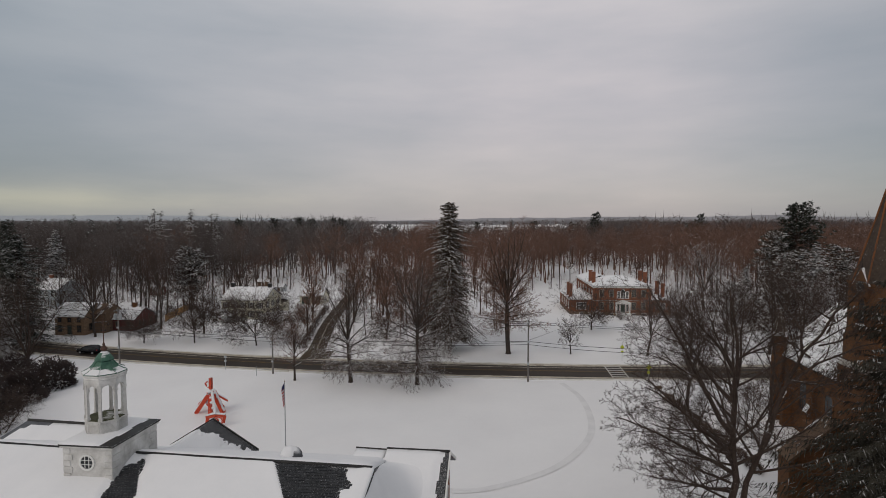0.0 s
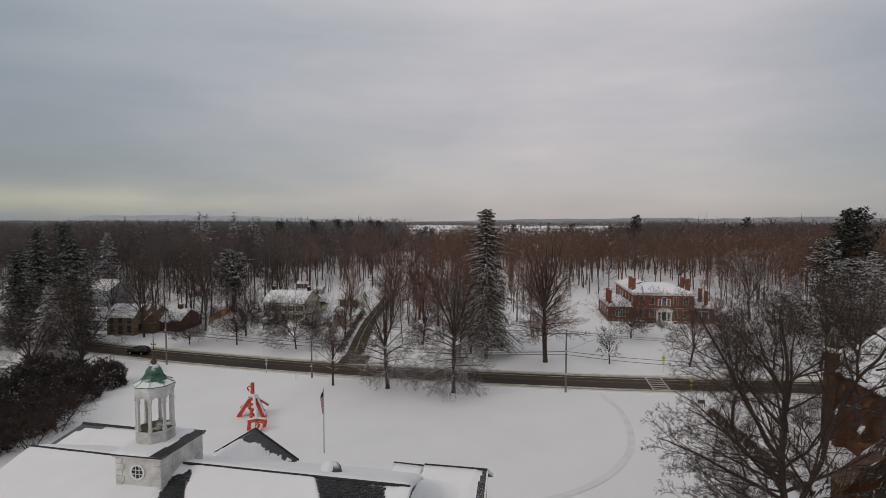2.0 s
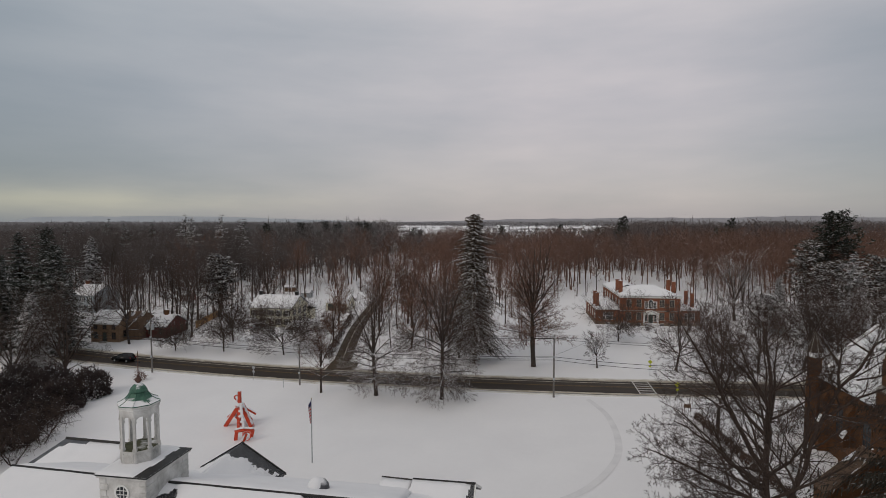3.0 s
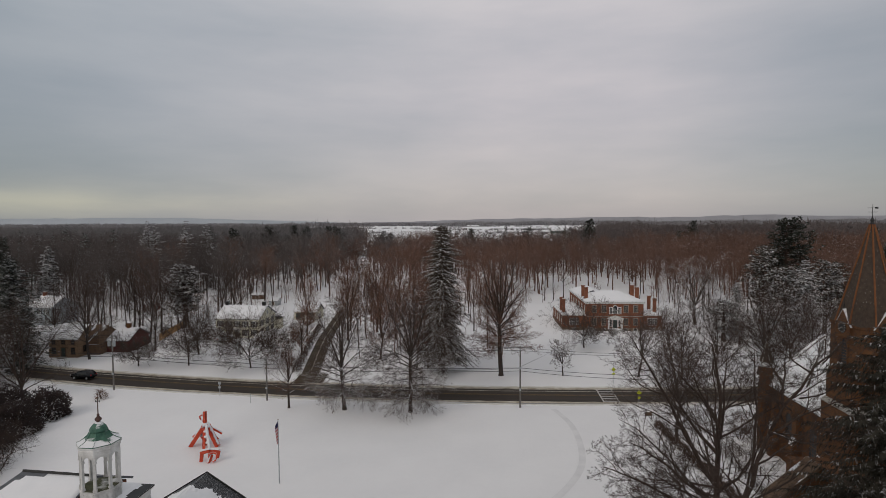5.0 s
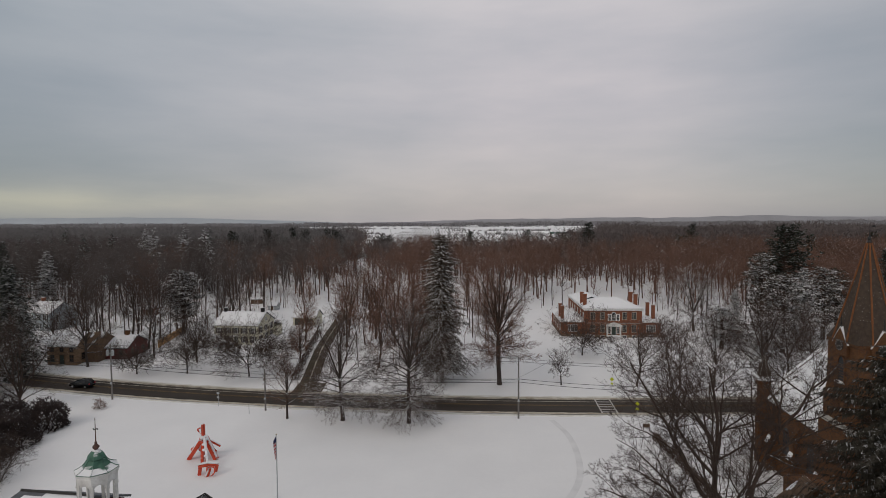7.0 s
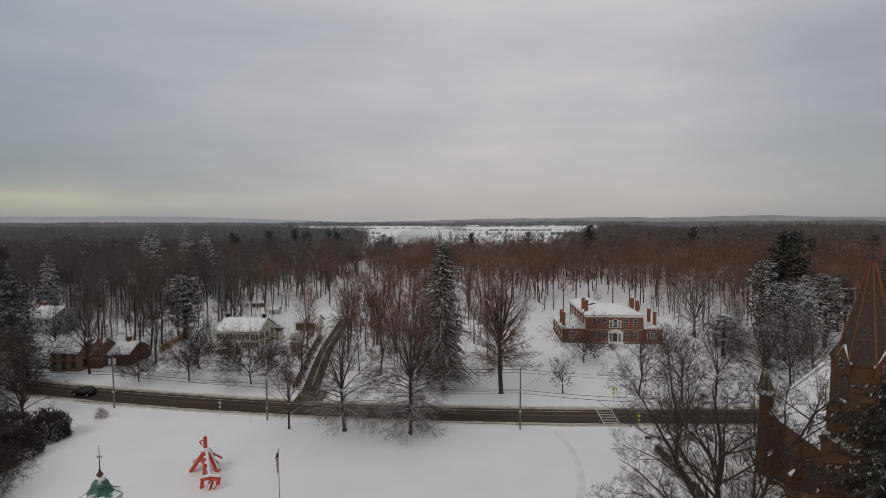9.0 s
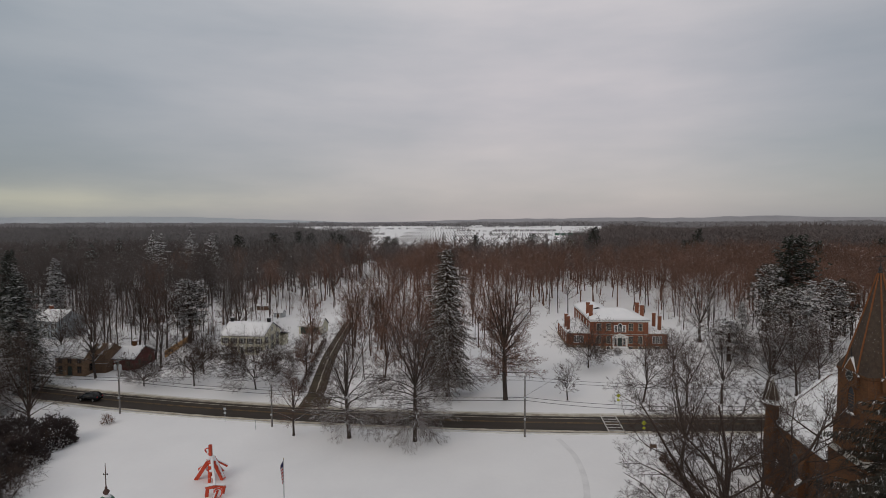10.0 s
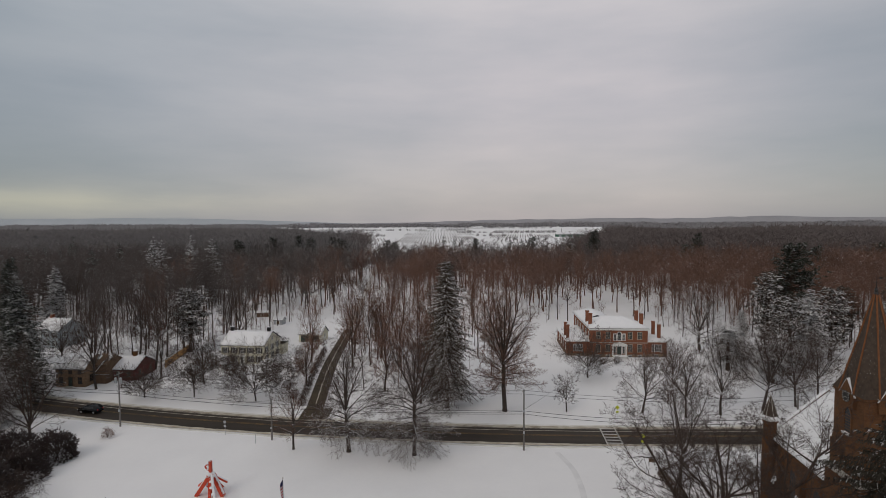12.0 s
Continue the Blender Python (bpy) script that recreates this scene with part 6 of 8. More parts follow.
def broadleaf(seed, height, radius, fork, trunk_r, stems, sides, hb, low=0.4, side_el=(15, 50), side_lift=0.15, spread=22, lean=0.02, skirt=None):
    """Leafless broad-leaved tree: a trunk that divides into rising stems, with side limbs below the fork and on the stems."""
    rnd = random.Random(seed)
    wood, twigs = Wood(), Wood()
    top = Vector((rnd.gauss(0, lean), rnd.gauss(0, lean), fork)) * height
    trunk = [Vector((0, 0, -0.3)), Vector((0, 0, 0.4)), top * 0.5 + Vector((rnd.gauss(0, 0.005) * height, rnd.gauss(0, 0.005) * height, 0)), top]
    wood.tube(trunk, [trunk_r * 1.5, trunk_r * 1.12, trunk_r, trunk_r * 0.85], 5 if hb.blades else 9)
    turn = rnd.uniform(0, 6.28)
    for j in range(stems):
        a = turn + 2 * math.pi * (j + rnd.uniform(-0.25, 0.25)) / stems
        tilt = radians(spread * rnd.uniform(0.55, 1.25) * (0.35 if j == 0 else 1.0))
        d = Vector((math.cos(a) * math.sin(tilt), math.sin(a) * math.sin(tilt), math.cos(tilt)))
        ln = (height - top.z) * rnd.uniform(0.86, 1.02) / max(0.6, math.cos(tilt * 0.8))
        limb(rnd, wood, twigs, bent(rnd, top, d, ln, hb.segs[0], hb.wander * 0.6, 0.16), trunk_r * (0.72 if j == 0 else 0.58), 0, hb)
    for j in range(sides):
        t = (j + rnd.random()) / sides
        z = height * (fork * low + (fork * 1.05 - fork * low) * t)
        u = min(1.0, z / max(0.1, top.z))
        p = Vector((top.x * u, top.y * u, min(z, top.z)))
        a = turn + 1.1 + j * 2.39996 + rnd.gauss(0, 0.2)
        el = radians(side_el[0] + (side_el[1] - side_el[0]) * t + rnd.gauss(0, 5))
        d = Vector((math.cos(a) * math.cos(el), math.sin(a) * math.cos(el), math.sin(el)))
        ln = radius * rnd.uniform(0.8, 1.1) / max(0.5, math.cos(el))
        limb(rnd, wood, skirt if skirt and t < 0.62 else twigs, bent(rnd, p, d, ln, hb.segs[0], hb.wander, side_lift), min(trunk_r * 0.42, 0.03 + 0.014 * ln), 0, hb, side_lift)
    return wood, twigs


def conifer(seed, height, radius, whorls, per, steps, width, droop=0.25, bare=0.06, ragged=0.25, layer=0.0, hang=(0.1, 0.55), taper=0.5, blades=False, spray=0.26):
    """Spruce or pine: whorls of drooping boughs, each clad with small needle sprays on both sides."""
    rnd = random.Random(seed)
    wood, green = Wood(), Wood()
    wood.tube([Vector((0, 0, -0.3)), Vector((0.03, 0, height * 0.5)), Vector((0, 0.04, height * 0.98))], [height * 0.014 + 0.08, height * 0.009 + 0.04, 0.03], 7)
    for w in range(whorls):
        t = bare + (1 - bare) * (w + 0.6 * rnd.random()) / whorls
        z = height * t
        prof = (1 - t) ** taper if layer == 0 else (math.sin(math.pi * min(1, 0.30 + 0.61 * t)) ** 0.75)
        R = radius * prof * rnd.uniform(1 - ragged, 1 + ragged * 0.4) + 0.2
        n = max(4, int(per * (0.45 + 0.55 * prof)))
        for k in range(n):
            a = 2 * math.pi * (k + rnd.random() * 0.9) / n
            L = R * rnd.uniform(0.55, 1.1) * (1 + 0.22 * math.sin(2 * a + 0.21 * w) + 0.16 * math.sin(3 * a - 0.37 * w))
            zz = z + rnd.uniform(-1.1, 1.1) * height / whorls
            tip_z = -droop * L * (1 - t * 0.8) + rnd.uniform(-0.12, 0.12) * L
            d = Vector((math.cos(a), math.sin(a), 0))
            side = Vector((-d.y, d.x, 0))
            for s in range(steps):
                u = (s + 0.8 * rnd.random() + 0.3) / steps
                p = Vector((0, 0, zz)) + d * L * u + Vector((0, 0, tip_z * u * u + 0.12 * L * u))
                ln = (spray * L * (1.15 - u) * (0.45 + u) + 0.25) * rnd.uniform(0.7, 1.3)
                for sgn in (-1, 1):
                    q = p + d * ln * rnd.uniform(0.3, 0.9) + side * sgn * ln * rnd.uniform(0.35, 0.9) + Vector((0, 0, -ln * rnd.uniform(*hang)))
                    if blades:
                        green.sliver(p - side * sgn * ln * 0.15, q, width * rnd.uniform(0.6, 1.2), Vector((rnd.gauss(0, 0.5), rnd.gauss(0, 0.5), 1)))
                    else:
                        green.spike(p - side * sgn * ln * 0.15, q, width * rnd.uniform(0.6, 1.2))
    return wood, green


def pine(seed, height, radius, boughs, bare):
    """White pine: uneven flat boughs ending in tufts of long needles."""
    rnd = random.Random(seed)
    wood, green = Wood(), Wood()
    wood.tube([Vector((0, 0, -0.3)), Vector((0.1, 0, height * 0.5)), Vector((0, 0.1, height * 0.97))], [height * 0.015 + 0.08, height * 0.010 + 0.04, 0.04], 7)
    for i in range(boughs):
        t = bare + (0.99 - bare) * ((i + rnd.random()) / boughs) ** 0.9
        c = (t - bare) / (1 - bare)
        R = radius * (0.55 + 0.75 * c) if c < 0.45 else radius * (0.89 - 0.62 * ((c - 0.45) / 0.55) ** 1.5)
        L = R * rnd.uniform(0.5, 1.15) + 0.3
        a = i * 2.39996 + rnd.gauss(0, 0.5)
        el = radians(rnd.uniform(-4, 18) + 26 * c)
        d = Vector((math.cos(a) * math.cos(el), math.sin(a) * math.cos(el), math.sin(el)))
        s0 = Vector((0, 0, height * t - 0.3))
        wood.tube([s0, s0 + d * L * 0.6, s0 + d * L + Vector((0, 0, 0.06 * L))], [0.05 + 0.012 * L, 0.05, 0.02], 4)
        n = max(4, int(L * 2.1))
        for k in range(n):
            u = 0.28 + 0.74 * (k + rnd.random()) / n
            p = s0 + d * L * u + Vector((rnd.gauss(0, 0.16) * L * u, rnd.gauss(0, 0.16) * L * u, rnd.gauss(0.05, 0.05) * L))
            for _ in range(11):
                e = Vector((rnd.gauss(0, 1), rnd.gauss(0, 1), rnd.gauss(0.25, 0.6))).normalized()
                green.sliver(p, p + e * rnd.uniform(0.5, 1.0), 0.15, Vector((rnd.gauss(0, 0.7), rnd.gauss(0, 0.7), 1)))
    return wood, green


def plant(name, label, category, wood, crown, at, wood_m, crown_m, group="", turn=0):
    t = thing(name, label, category, group, (at[0], at[1], ground_z(*at[:2]) if len(at) < 3 else at[2]), turn)
    part_me("trunk", wood.mesh("trunk", wood_m), t)
    part_me("crown", crown.mesh("crown", crown_m), t)
    return t


# big oak by the church, close below: two trunks from one foot, long limbs reaching out over the green
def oak():
    rnd = random.Random(41)
    wood, twigs = Wood(), Wood()
    hb = Habit((11, 7, 6, 4), (0.44, 0.46, 0.48, 0.60), (50, 46, 46, 44), 0.011, (8, 6, 4, 2), 0.15, 0.16, 0.22, end=0.7)

    def run(*pts):
        out = []
        for a, b in zip(pts, pts[1:]):
            a, b = Vector(a), Vector(b)
            out += [a, a.lerp(b, 0.5) + Vector((rnd.gauss(0, 0.035), rnd.gauss(0, 0.035), rnd.gauss(0, 0.025))) * (b - a).length]
        return out + [Vector(pts[-1])]

    for pts, r in (
            # trunk and its upright continuations
            (((0.0, 0, -0.3), (0.0, 0, 4), (0.1, 0, 8), (0.2, 0.1, 12.5), (0.35, 0.2, 15.5), (0.2, 0.4, 18.5), (-0.3, 0.5, 21.4)), 0.37),
            (((0.3, 0.1, 13.5), (0.9, 0.6, 16.5), (1.3, 1.2, 18.6), (1.8, 1.8, 20.8)), 0.13),
            (((0.1, 0, 11.5), (-0.6, -1.0, 15), (-1.2, -1.8, 18), (-1.9, -2.4, 21.0)), 0.13),
            # second trunk leaning away, and its forks
            (((0.5, -0.1, -0.3), (0.9, -0.2, 4), (1.7, -0.4, 7.5), (3.1, -0.6, 12), (5.1, -0.8, 16.6), (7.4, -1.0, 19.8), (9.6, -1.1, 21.8)), 0.30),
            (((2.7, -0.5, 10.8), (3.5, 0.4, 14.5), (3.7, 1.0, 17.5), (3.9, 1.4, 20.4)), 0.14),
            (((3.9, -0.7, 14.0), (5.6, -1.8, 16.0), (8.0, -2.8, 17.5), (10.4, -3.4, 18.2)), 0.14),
            (((5.0, -0.8, 16.4), (5.8, 0.2, 18.8), (6.3, 0.8, 20.8)), 0.13),
            (((2.0, -0.4, 8.4), (3.8, 1.4, 10.2), (6.2, 2.8, 11.5), (8.6, 3.6, 12.8)), 0.13),
            # long limbs over the green
            (((0.05, 0, 9.6), (-1.6, 0.5, 12.4), (-3.0, 0.8, 15.0), (-4.3, 1.0, 17.6), (-5.6, 1.4, 20.0), (-6.6, 1.6, 21.8)), 0.21),
            (((0.0, 0, 8.2), (-2.0, -0.8, 9.8), (-4.2, -1.4, 11.6), (-6.3, -1.8, 13.2), (-8.2, -2.1, 14.4)), 0.20),
            (((0.0, 0, 6.6), (-2.6, 0.8, 7.9), (-5.2, 1.4, 9.2), (-7.2, 1.8, 10.0), (-8.9, 2.0, 10.6)), 0.19),
            (((0.0, 0, 5.2), (-2.4, -1.2, 5.9), (-5.0, -2.2, 6.9), (-6.6, -2.8, 7.5), (-8.2, -3.2, 8.0)), 0.17),
            (((0.2, 0.1, 12.2), (-1.4, 1.6, 14.4), (-2.8, 2.8, 17.0), (-3.6, 3.4, 19.8)), 0.16),
            (((0.1, 0, 10.4), (1.2, 2.4, 12.6), (1.8, 4.6, 14.8), (2.0, 6.4, 16.8)), 0.16),
            (((0.1, 0, 9.0), (0.4, -2.4, 11.4), (0.2, -4.4, 14.0), (-0.2, -5.8, 16.4)), 0.16),
            (((0.0, 0, 7.4), (-1.8, -2.6, 9.4), (-3.4, -4.8, 11.2), (-5.4, -6.4, 12.6)), 0.15),
            (((0.0, 0, 7.8), (-1.6, 2.8, 9.6), (-3.6, 5.0, 11.6), (-5.8, 6.6, 13.0)), 0.15),
            (((0.2, 0.1, 14.6), (-1.6, 0.2, 17.4), (-3.2, 0, 19.0), (-4.6, -0.2, 20.6)), 0.14)):
        limb(rnd, wood, twigs, run(*pts), r, 0, hb)
    for k in range(4):
        z = 11.0 + 2.4 * k
        a = 0.7 + k * 2.39996
        el = radians(30 + 4.0 * k)
        p = Vector((0.02 * z if k % 3 else 0.30 * z - 0.6, 0.01 * z if k % 3 else -0.05 * z, z))
        limb(rnd, wood, twigs, bent(rnd, p, Vector((math.cos(a) * math.cos(el), math.sin(a) * math.cos(el), math.sin(el))), 6.4 - 0.3 * k, 7, 0.12, 0.2), 0.10, 0, hb)
    for k in range(7):
        # limbs of the leaning trunk
        u = 0.25 + 0.11 * k
        p = Vector((3.1, -0.6, 12)).lerp(Vector((8.6, -1.0, 20.8)), u)
        a, el = -0.6 + 1.9 * k, radians(rnd.uniform(15, 50))
        limb(rnd, wood, twigs, bent(rnd, p, Vector((math.cos(a) * math.cos(el), math.sin(a) * math.cos(el), math.sin(el))), rnd.uniform(3.6, 5.4), 7, 0.11, 0.3), 0.085, 0, hb)
    for k in range(8):
        # low limbs sweeping out over the lawn
        a = radians(142 + 11 * k)
        el = radians(rnd.uniform(6, 20))
        limb(rnd, wood, twigs, bent(rnd, Vector((0, 0, 4.2 + 0.75 * ((k * 5) % 8))), Vector((math.cos(a) * math.cos(el), math.sin(a) * math.cos(el), math.sin(el))), rnd.uniform(6.6, 8.2), 7, 0.10, 0.22), 0.12, 0, hb)
    return wood, twigs


w, c = oak()
plant("oak_tree", "large leafless oak with two dark trunks and long spreading limbs", "tree", w, c, (18.4, 45.7), M_BARK, M_TWIG_OAK, turn=9)
# trees along the near verge
MAPLE = Habit((11, 7, 6), (0.38, 0.48, 0.62), (42, 44, 42), 0.015, (7, 4, 2), 0.10, 0.10, 0.18)
w, c = broadleaf(7, 10.8, 3.4, 0.40, 0.17, 4, 9, Habit((8, 5, 4), (0.40, 0.5, 0.6), (44, 44, 42), 0.013), 0.45, (22, 50), 0.1, 26)
plant("verge_tree", "slim dark leafless tree at the road verge", "tree", w, c, (-35.2, 87.8), M_BARK_SN, M_TWIG, "verge trees")
for seed, hh, rr, fork, stems, sides, low, els, droop, x, y, turn, lab in ((12, 17.2, 6.8, 0.42, 5, 19, 0.36, (-8, 48), -0.25, -25.5, 87.8, 60, "leafless maple with snow along its low spreading branches"), (15, 20.0, 6.4, 0.46, 5, 32, 0.22, (-14, 50), -0.30, -14.2, 87.6, 10, "tall leafless maple with snow along drooping twigs")):
    snowy = Wood()
    w, c = broadleaf(seed, hh, rr, fork, 0.305, stems, sides, MAPLE, low, els, droop, 22, skirt=snowy)
    t = plant("verge_tree", lab, "tree", w, c, (x, y), M_BARK_SN, M_TWIG_SN, "verge trees", turn)
    part_me("branch_skirt", snowy.mesh("branch_skirt", M_TWIG_WHITE), t, "drooping twigs lined with snow")
w, c = broadleaf(19, 25.4, 7.0, 0.42, 0.42, 6, 24, Habit((14, 7, 6), (0.36, 0.5, 0.62), (38, 44, 42), 0.018, (8, 4, 2), 0.08, 0.18, 0.12, end=0.7), 0.5, (2, 55), 0.05, 19)
plant("tall_tree", "very tall leafless tree with many upswept stems beyond the road", "tree", w, c, (0.8, 110.2), M_BARK_SN, M_TWIG, "", 10)
# trees beside the drive
PARK = Habit((9, 6, 5), (0.38, 0.5, 0.62), (38, 42, 42), 0.019, (6, 4, 2), 0.09, 0.26, 0.18)
for seed, hh, rr, x, y in ((82, 19.0, 4.6, -31.0, 142.0), (83, 15.0, 4.4, -26.4, 120.0), (84, 19.0, 4.4, -38.7, 137.0), (85, 17.5, 4.8, -17.0, 113.0), (86, 20.0, 4.6, -20.5, 133.0), (87, 19.0, 4.6, -33.5, 148.0), (88, 11.5, 2.8, -45.6, 122.0), (89, 15.0, 2.9, -51.6, 142.0), (90, 19.0, 4.6, -26.5, 139.0), (91, 17.0, 4.6, -14.8, 114.5), (94, 18.0, 4.6, -41.5, 149.0), (95, 17.0, 4.4, -15.5, 124.0)):
    w, c = broadleaf(seed, hh, rr, 0.24 + 0.02 * (seed % 5), 0.05 + hh * 0.0105, 4 + seed % 2, 9, PARK, 0.5, (24, 55), 0.3, 22)
    plant("drive_tree", "leafless tree with several upswept stems near the muddy drive", "tree", w, c, (x, y), M_BARK, M_TWIG, "drive trees", seed * 41 % 360)
# big spruce
w, c = conifer(3, 30.5, 6.1, 92, 13, 13, 0.08, 0.55, 0.10, 0.50, hang=(0.2, 1.1), taper=0.42, spray=0.32)
plant("spruce_tree", "tall dark Norway spruce dusted with snow", "tree", w, c, (-11.2, 111.0), M_BARK, M_SPRUCE)
# smaller lawn trees across the road
for seed, hh, sp, x, y, st, lab in ((23, 7.0, 2.9, 13.3, 111.0, 1, "young leafless tree on the snowy lawn"), (24, 8.6, 6.2, 20.9, 134.0, 3, "spreading leafless crab-apple before the brick mansion"), (25, 12.0, 6.0, 28.4, 111.5, 1, "leafless tree at the far verge"),
                                     (26, 7.5, 5.2, -67.8, 112.2, 1, "small leafless tree on the snowy lawn"), (27, 8.2, 8.0, -53.1, 111.3, 1, "broad leafless apple tree before the cream house"), (28, 5.2, 4.4, -78.8, 110.9, 1, "small leafless tree near the red cottage"),
                                     (29, 11.0, 3.6, -70.5, 120.8, 3, "leafless tree beside the cream house lawn"), (30, 13.0, 6.0, 36.2, 109.8, 1, "leafless tree with crossing limbs at the far verge"), (31, 9.0, 4.5, 40.5, 133.0, 2, "leafless tree beside the mansion"),
                                     (34, 15.0, 6.5, 26.3, 81.0, 1, "pale-trunked leafless tree by the church hedge"), (35, 14.0, 6.0, 43.5, 112.0, 1, "leafless tree on the far verge"), (36, 17.5, 8.6, 52.8, 114.9, 1, "broad leafless brown tree on the snowy slope"), (37, 17.5, 8.0, 57.6, 165.5, 1, "spreading old leafless tree with snow on its limbs"), (38, 14.0, 8.0, 60.5, 118.0, 1, "broad leafless brown tree on the snowy slope"), (39, 11.0, 7.0, 67.5, 123.0, 1, "leafless brown tree before the snowy spruces")):
    w, c = broadleaf(seed, hh * (1.3 if sp > 0.6 * hh else 1.05), sp * 0.95, 0.30 if sp < 0.7 * hh else 0.22, (0.05 + hh * 0.0115) * (1.5 if seed == 37 else 1.0), 8 if seed in (24, 26, 27, 28, 29) else 4 + st, 16 if seed in (24, 26, 27, 28, 29) else 5 if hh < 7.2 else 9, Habit((12, 7, 5) if seed == 27 else (9, 6, 4) if seed in (24, 26, 28, 29) else (7, 5, 4) if hh < 7.2 else (8, 6, 4), (0.44, 0.5, 0.6), (44, 44, 42), 0.0175 + hh * 0.0003, (6, 4, 2), 0.13, 0.14), 0.6, (14, 48), 0.08, 28 + 62 * (sp / hh - 0.4))
    plant("lawn_tree", lab, "tree", w, c, (x, y), M_BARK_WHITE if seed == 37 else M_BARK_SN, M_TWIG_WHITE if seed == 37 else M_TWIG_OAK if seed in (24, 26, 27, 28, 29) else M_TWIG_SN, "lawn trees", seed * 37 % 360)
# left side: large trees around the cottages
for seed, hh, sp, x, y, st, lab in ((51, 17.5, 7.0, -93.9, 115.2, 1, "leafless tree with white snow-lined limbs by the cottage"), (52, 17.0, 7.5, -84.5, 87.5, 3, "many-stemmed dark leafless tree behind the hedge"), (53, 15.0, 7.0, -92.0, 84.0, 2, "dark leafless tree behind the hedge"),
                                     (54, 18.0, 6.5, -117.0, 120.0, 1, "tall leafless tree behind the cottage"), (55, 18.5, 5.0, -89.9, 131.4, 2, "tall leafless pair of stems by the fence"), (56, 17.0, 5.5, -112.0, 136.0, 1, "tall leafless tree behind the cottage"),
                                     (57, 19.0, 6.0, -136.0, 131.0, 1, "tall leafless tree near the grey house"), (58, 16.0, 5.5, -99.0, 140.0, 1, "tall leafless tree behind the red cottage"), (59, 17.0, 5.5, -94.6, 143.5, 1, "tall leafless tree behind the board fence"), (65, 16.5, 6.5, -100.5, 127.5, 1, "leafless tree with white snow-lined limbs between the houses"), (60, 18.0, 5.5, -104.3, 145.5, 2, "tall leafless tree behind the cottages"),
                                     (61, 16.0, 5.5, -94.0, 151.0, 1, "tall leafless tree at the edge of the woods"), (62, 18.0, 6.0, -77.5, 152.0, 1, "tall leafless tree at the edge of the woods"), (63, 15.0, 5.0, -112.5, 127.0, 2, "leafless pair of stems behind the cottage"), (64, 14.0, 5.0, -83.5, 124.0, 1, "leafless tree beside the board fence")):
    w, c = broadleaf(seed, hh, sp * 0.9, 0.14 if seed in (52, 53) else 0.46 if seed in (55, 59, 60) else 0.34, 0.05 + hh * 0.011, 3 + st, 8, Habit((11, 7, 5) if seed in (52, 53) else (9, 6, 4), (0.42, 0.5, 0.6), (42, 44, 42), 0.0165, (7, 4, 2), 0.12, 0.14), 0.55, (16, 50), 0.1, 30 if seed in (52, 53) else 24)
    plant("garden_tree", lab, "tree", w, c, (x, y), M_BARK if seed in (52, 53) else M_BARK_SN, M_TWIG_OAK if seed in (52, 53) else M_TWIG_SN, "garden trees", seed * 53 % 360)
# evergreens
SPR = [conifer(60 + i, 24.0, 4.2, 50, 13, 9, 0.14, 0.45, 0.06, 0.45, hang=(0.15, 0.9), taper=0.62, blades=True) for i in range(2)]
SPR_ME = [(a.mesh("trunk", M_BARK), b.mesh("crown", M_NEEDLE)) for a, b in SPR]
SPR_SN = [(SPR_ME[i][0], SPR[i][1].mesh("crown", M_NEEDLE_SN)) for i in range(2)]
SPR_FAR = [conifer(68 + i, 24.0, 4.2, 26, 8, 6, 0.28, 0.40, 0.06, 0.38, blades=True) for i in range(2)]
SPR_FAR = [(a.mesh("trunk", M_BARK), b.mesh("crown", M_NEEDLE), b.mesh("crown", M_NEEDLE_SN)) for a, b in SPR_FAR]
PIN = pine(66, 22.0, 4.6, 74, 0.18)
PIN_ME = (PIN[0].mesh("trunk", M_BARK), PIN[1].mesh("crown", M_NEEDLE))
PIN_TALL = pine(71, 31.6, 7.6, 150, 0.20)
PIN_TALL = (PIN_TALL[0].mesh("trunk", M_BARK), PIN_TALL[1].mesh("crown", M_NEEDLE))
PIN_SN = (PIN_ME[0], PIN[1].mesh("crown", M_NEEDLE_SN))


def evergreen(meshes, name, label, x, y, s, sxy, turn, group):
    t = thing(name, label, "tree", group, (x, y, ground_z(x, y)), turn)
    for n, me in (("trunk", meshes[0]), ("crown", meshes[1])):
        part_me(n, me, t, "", Matrix.Diagonal((sxy, sxy, s, 1)))


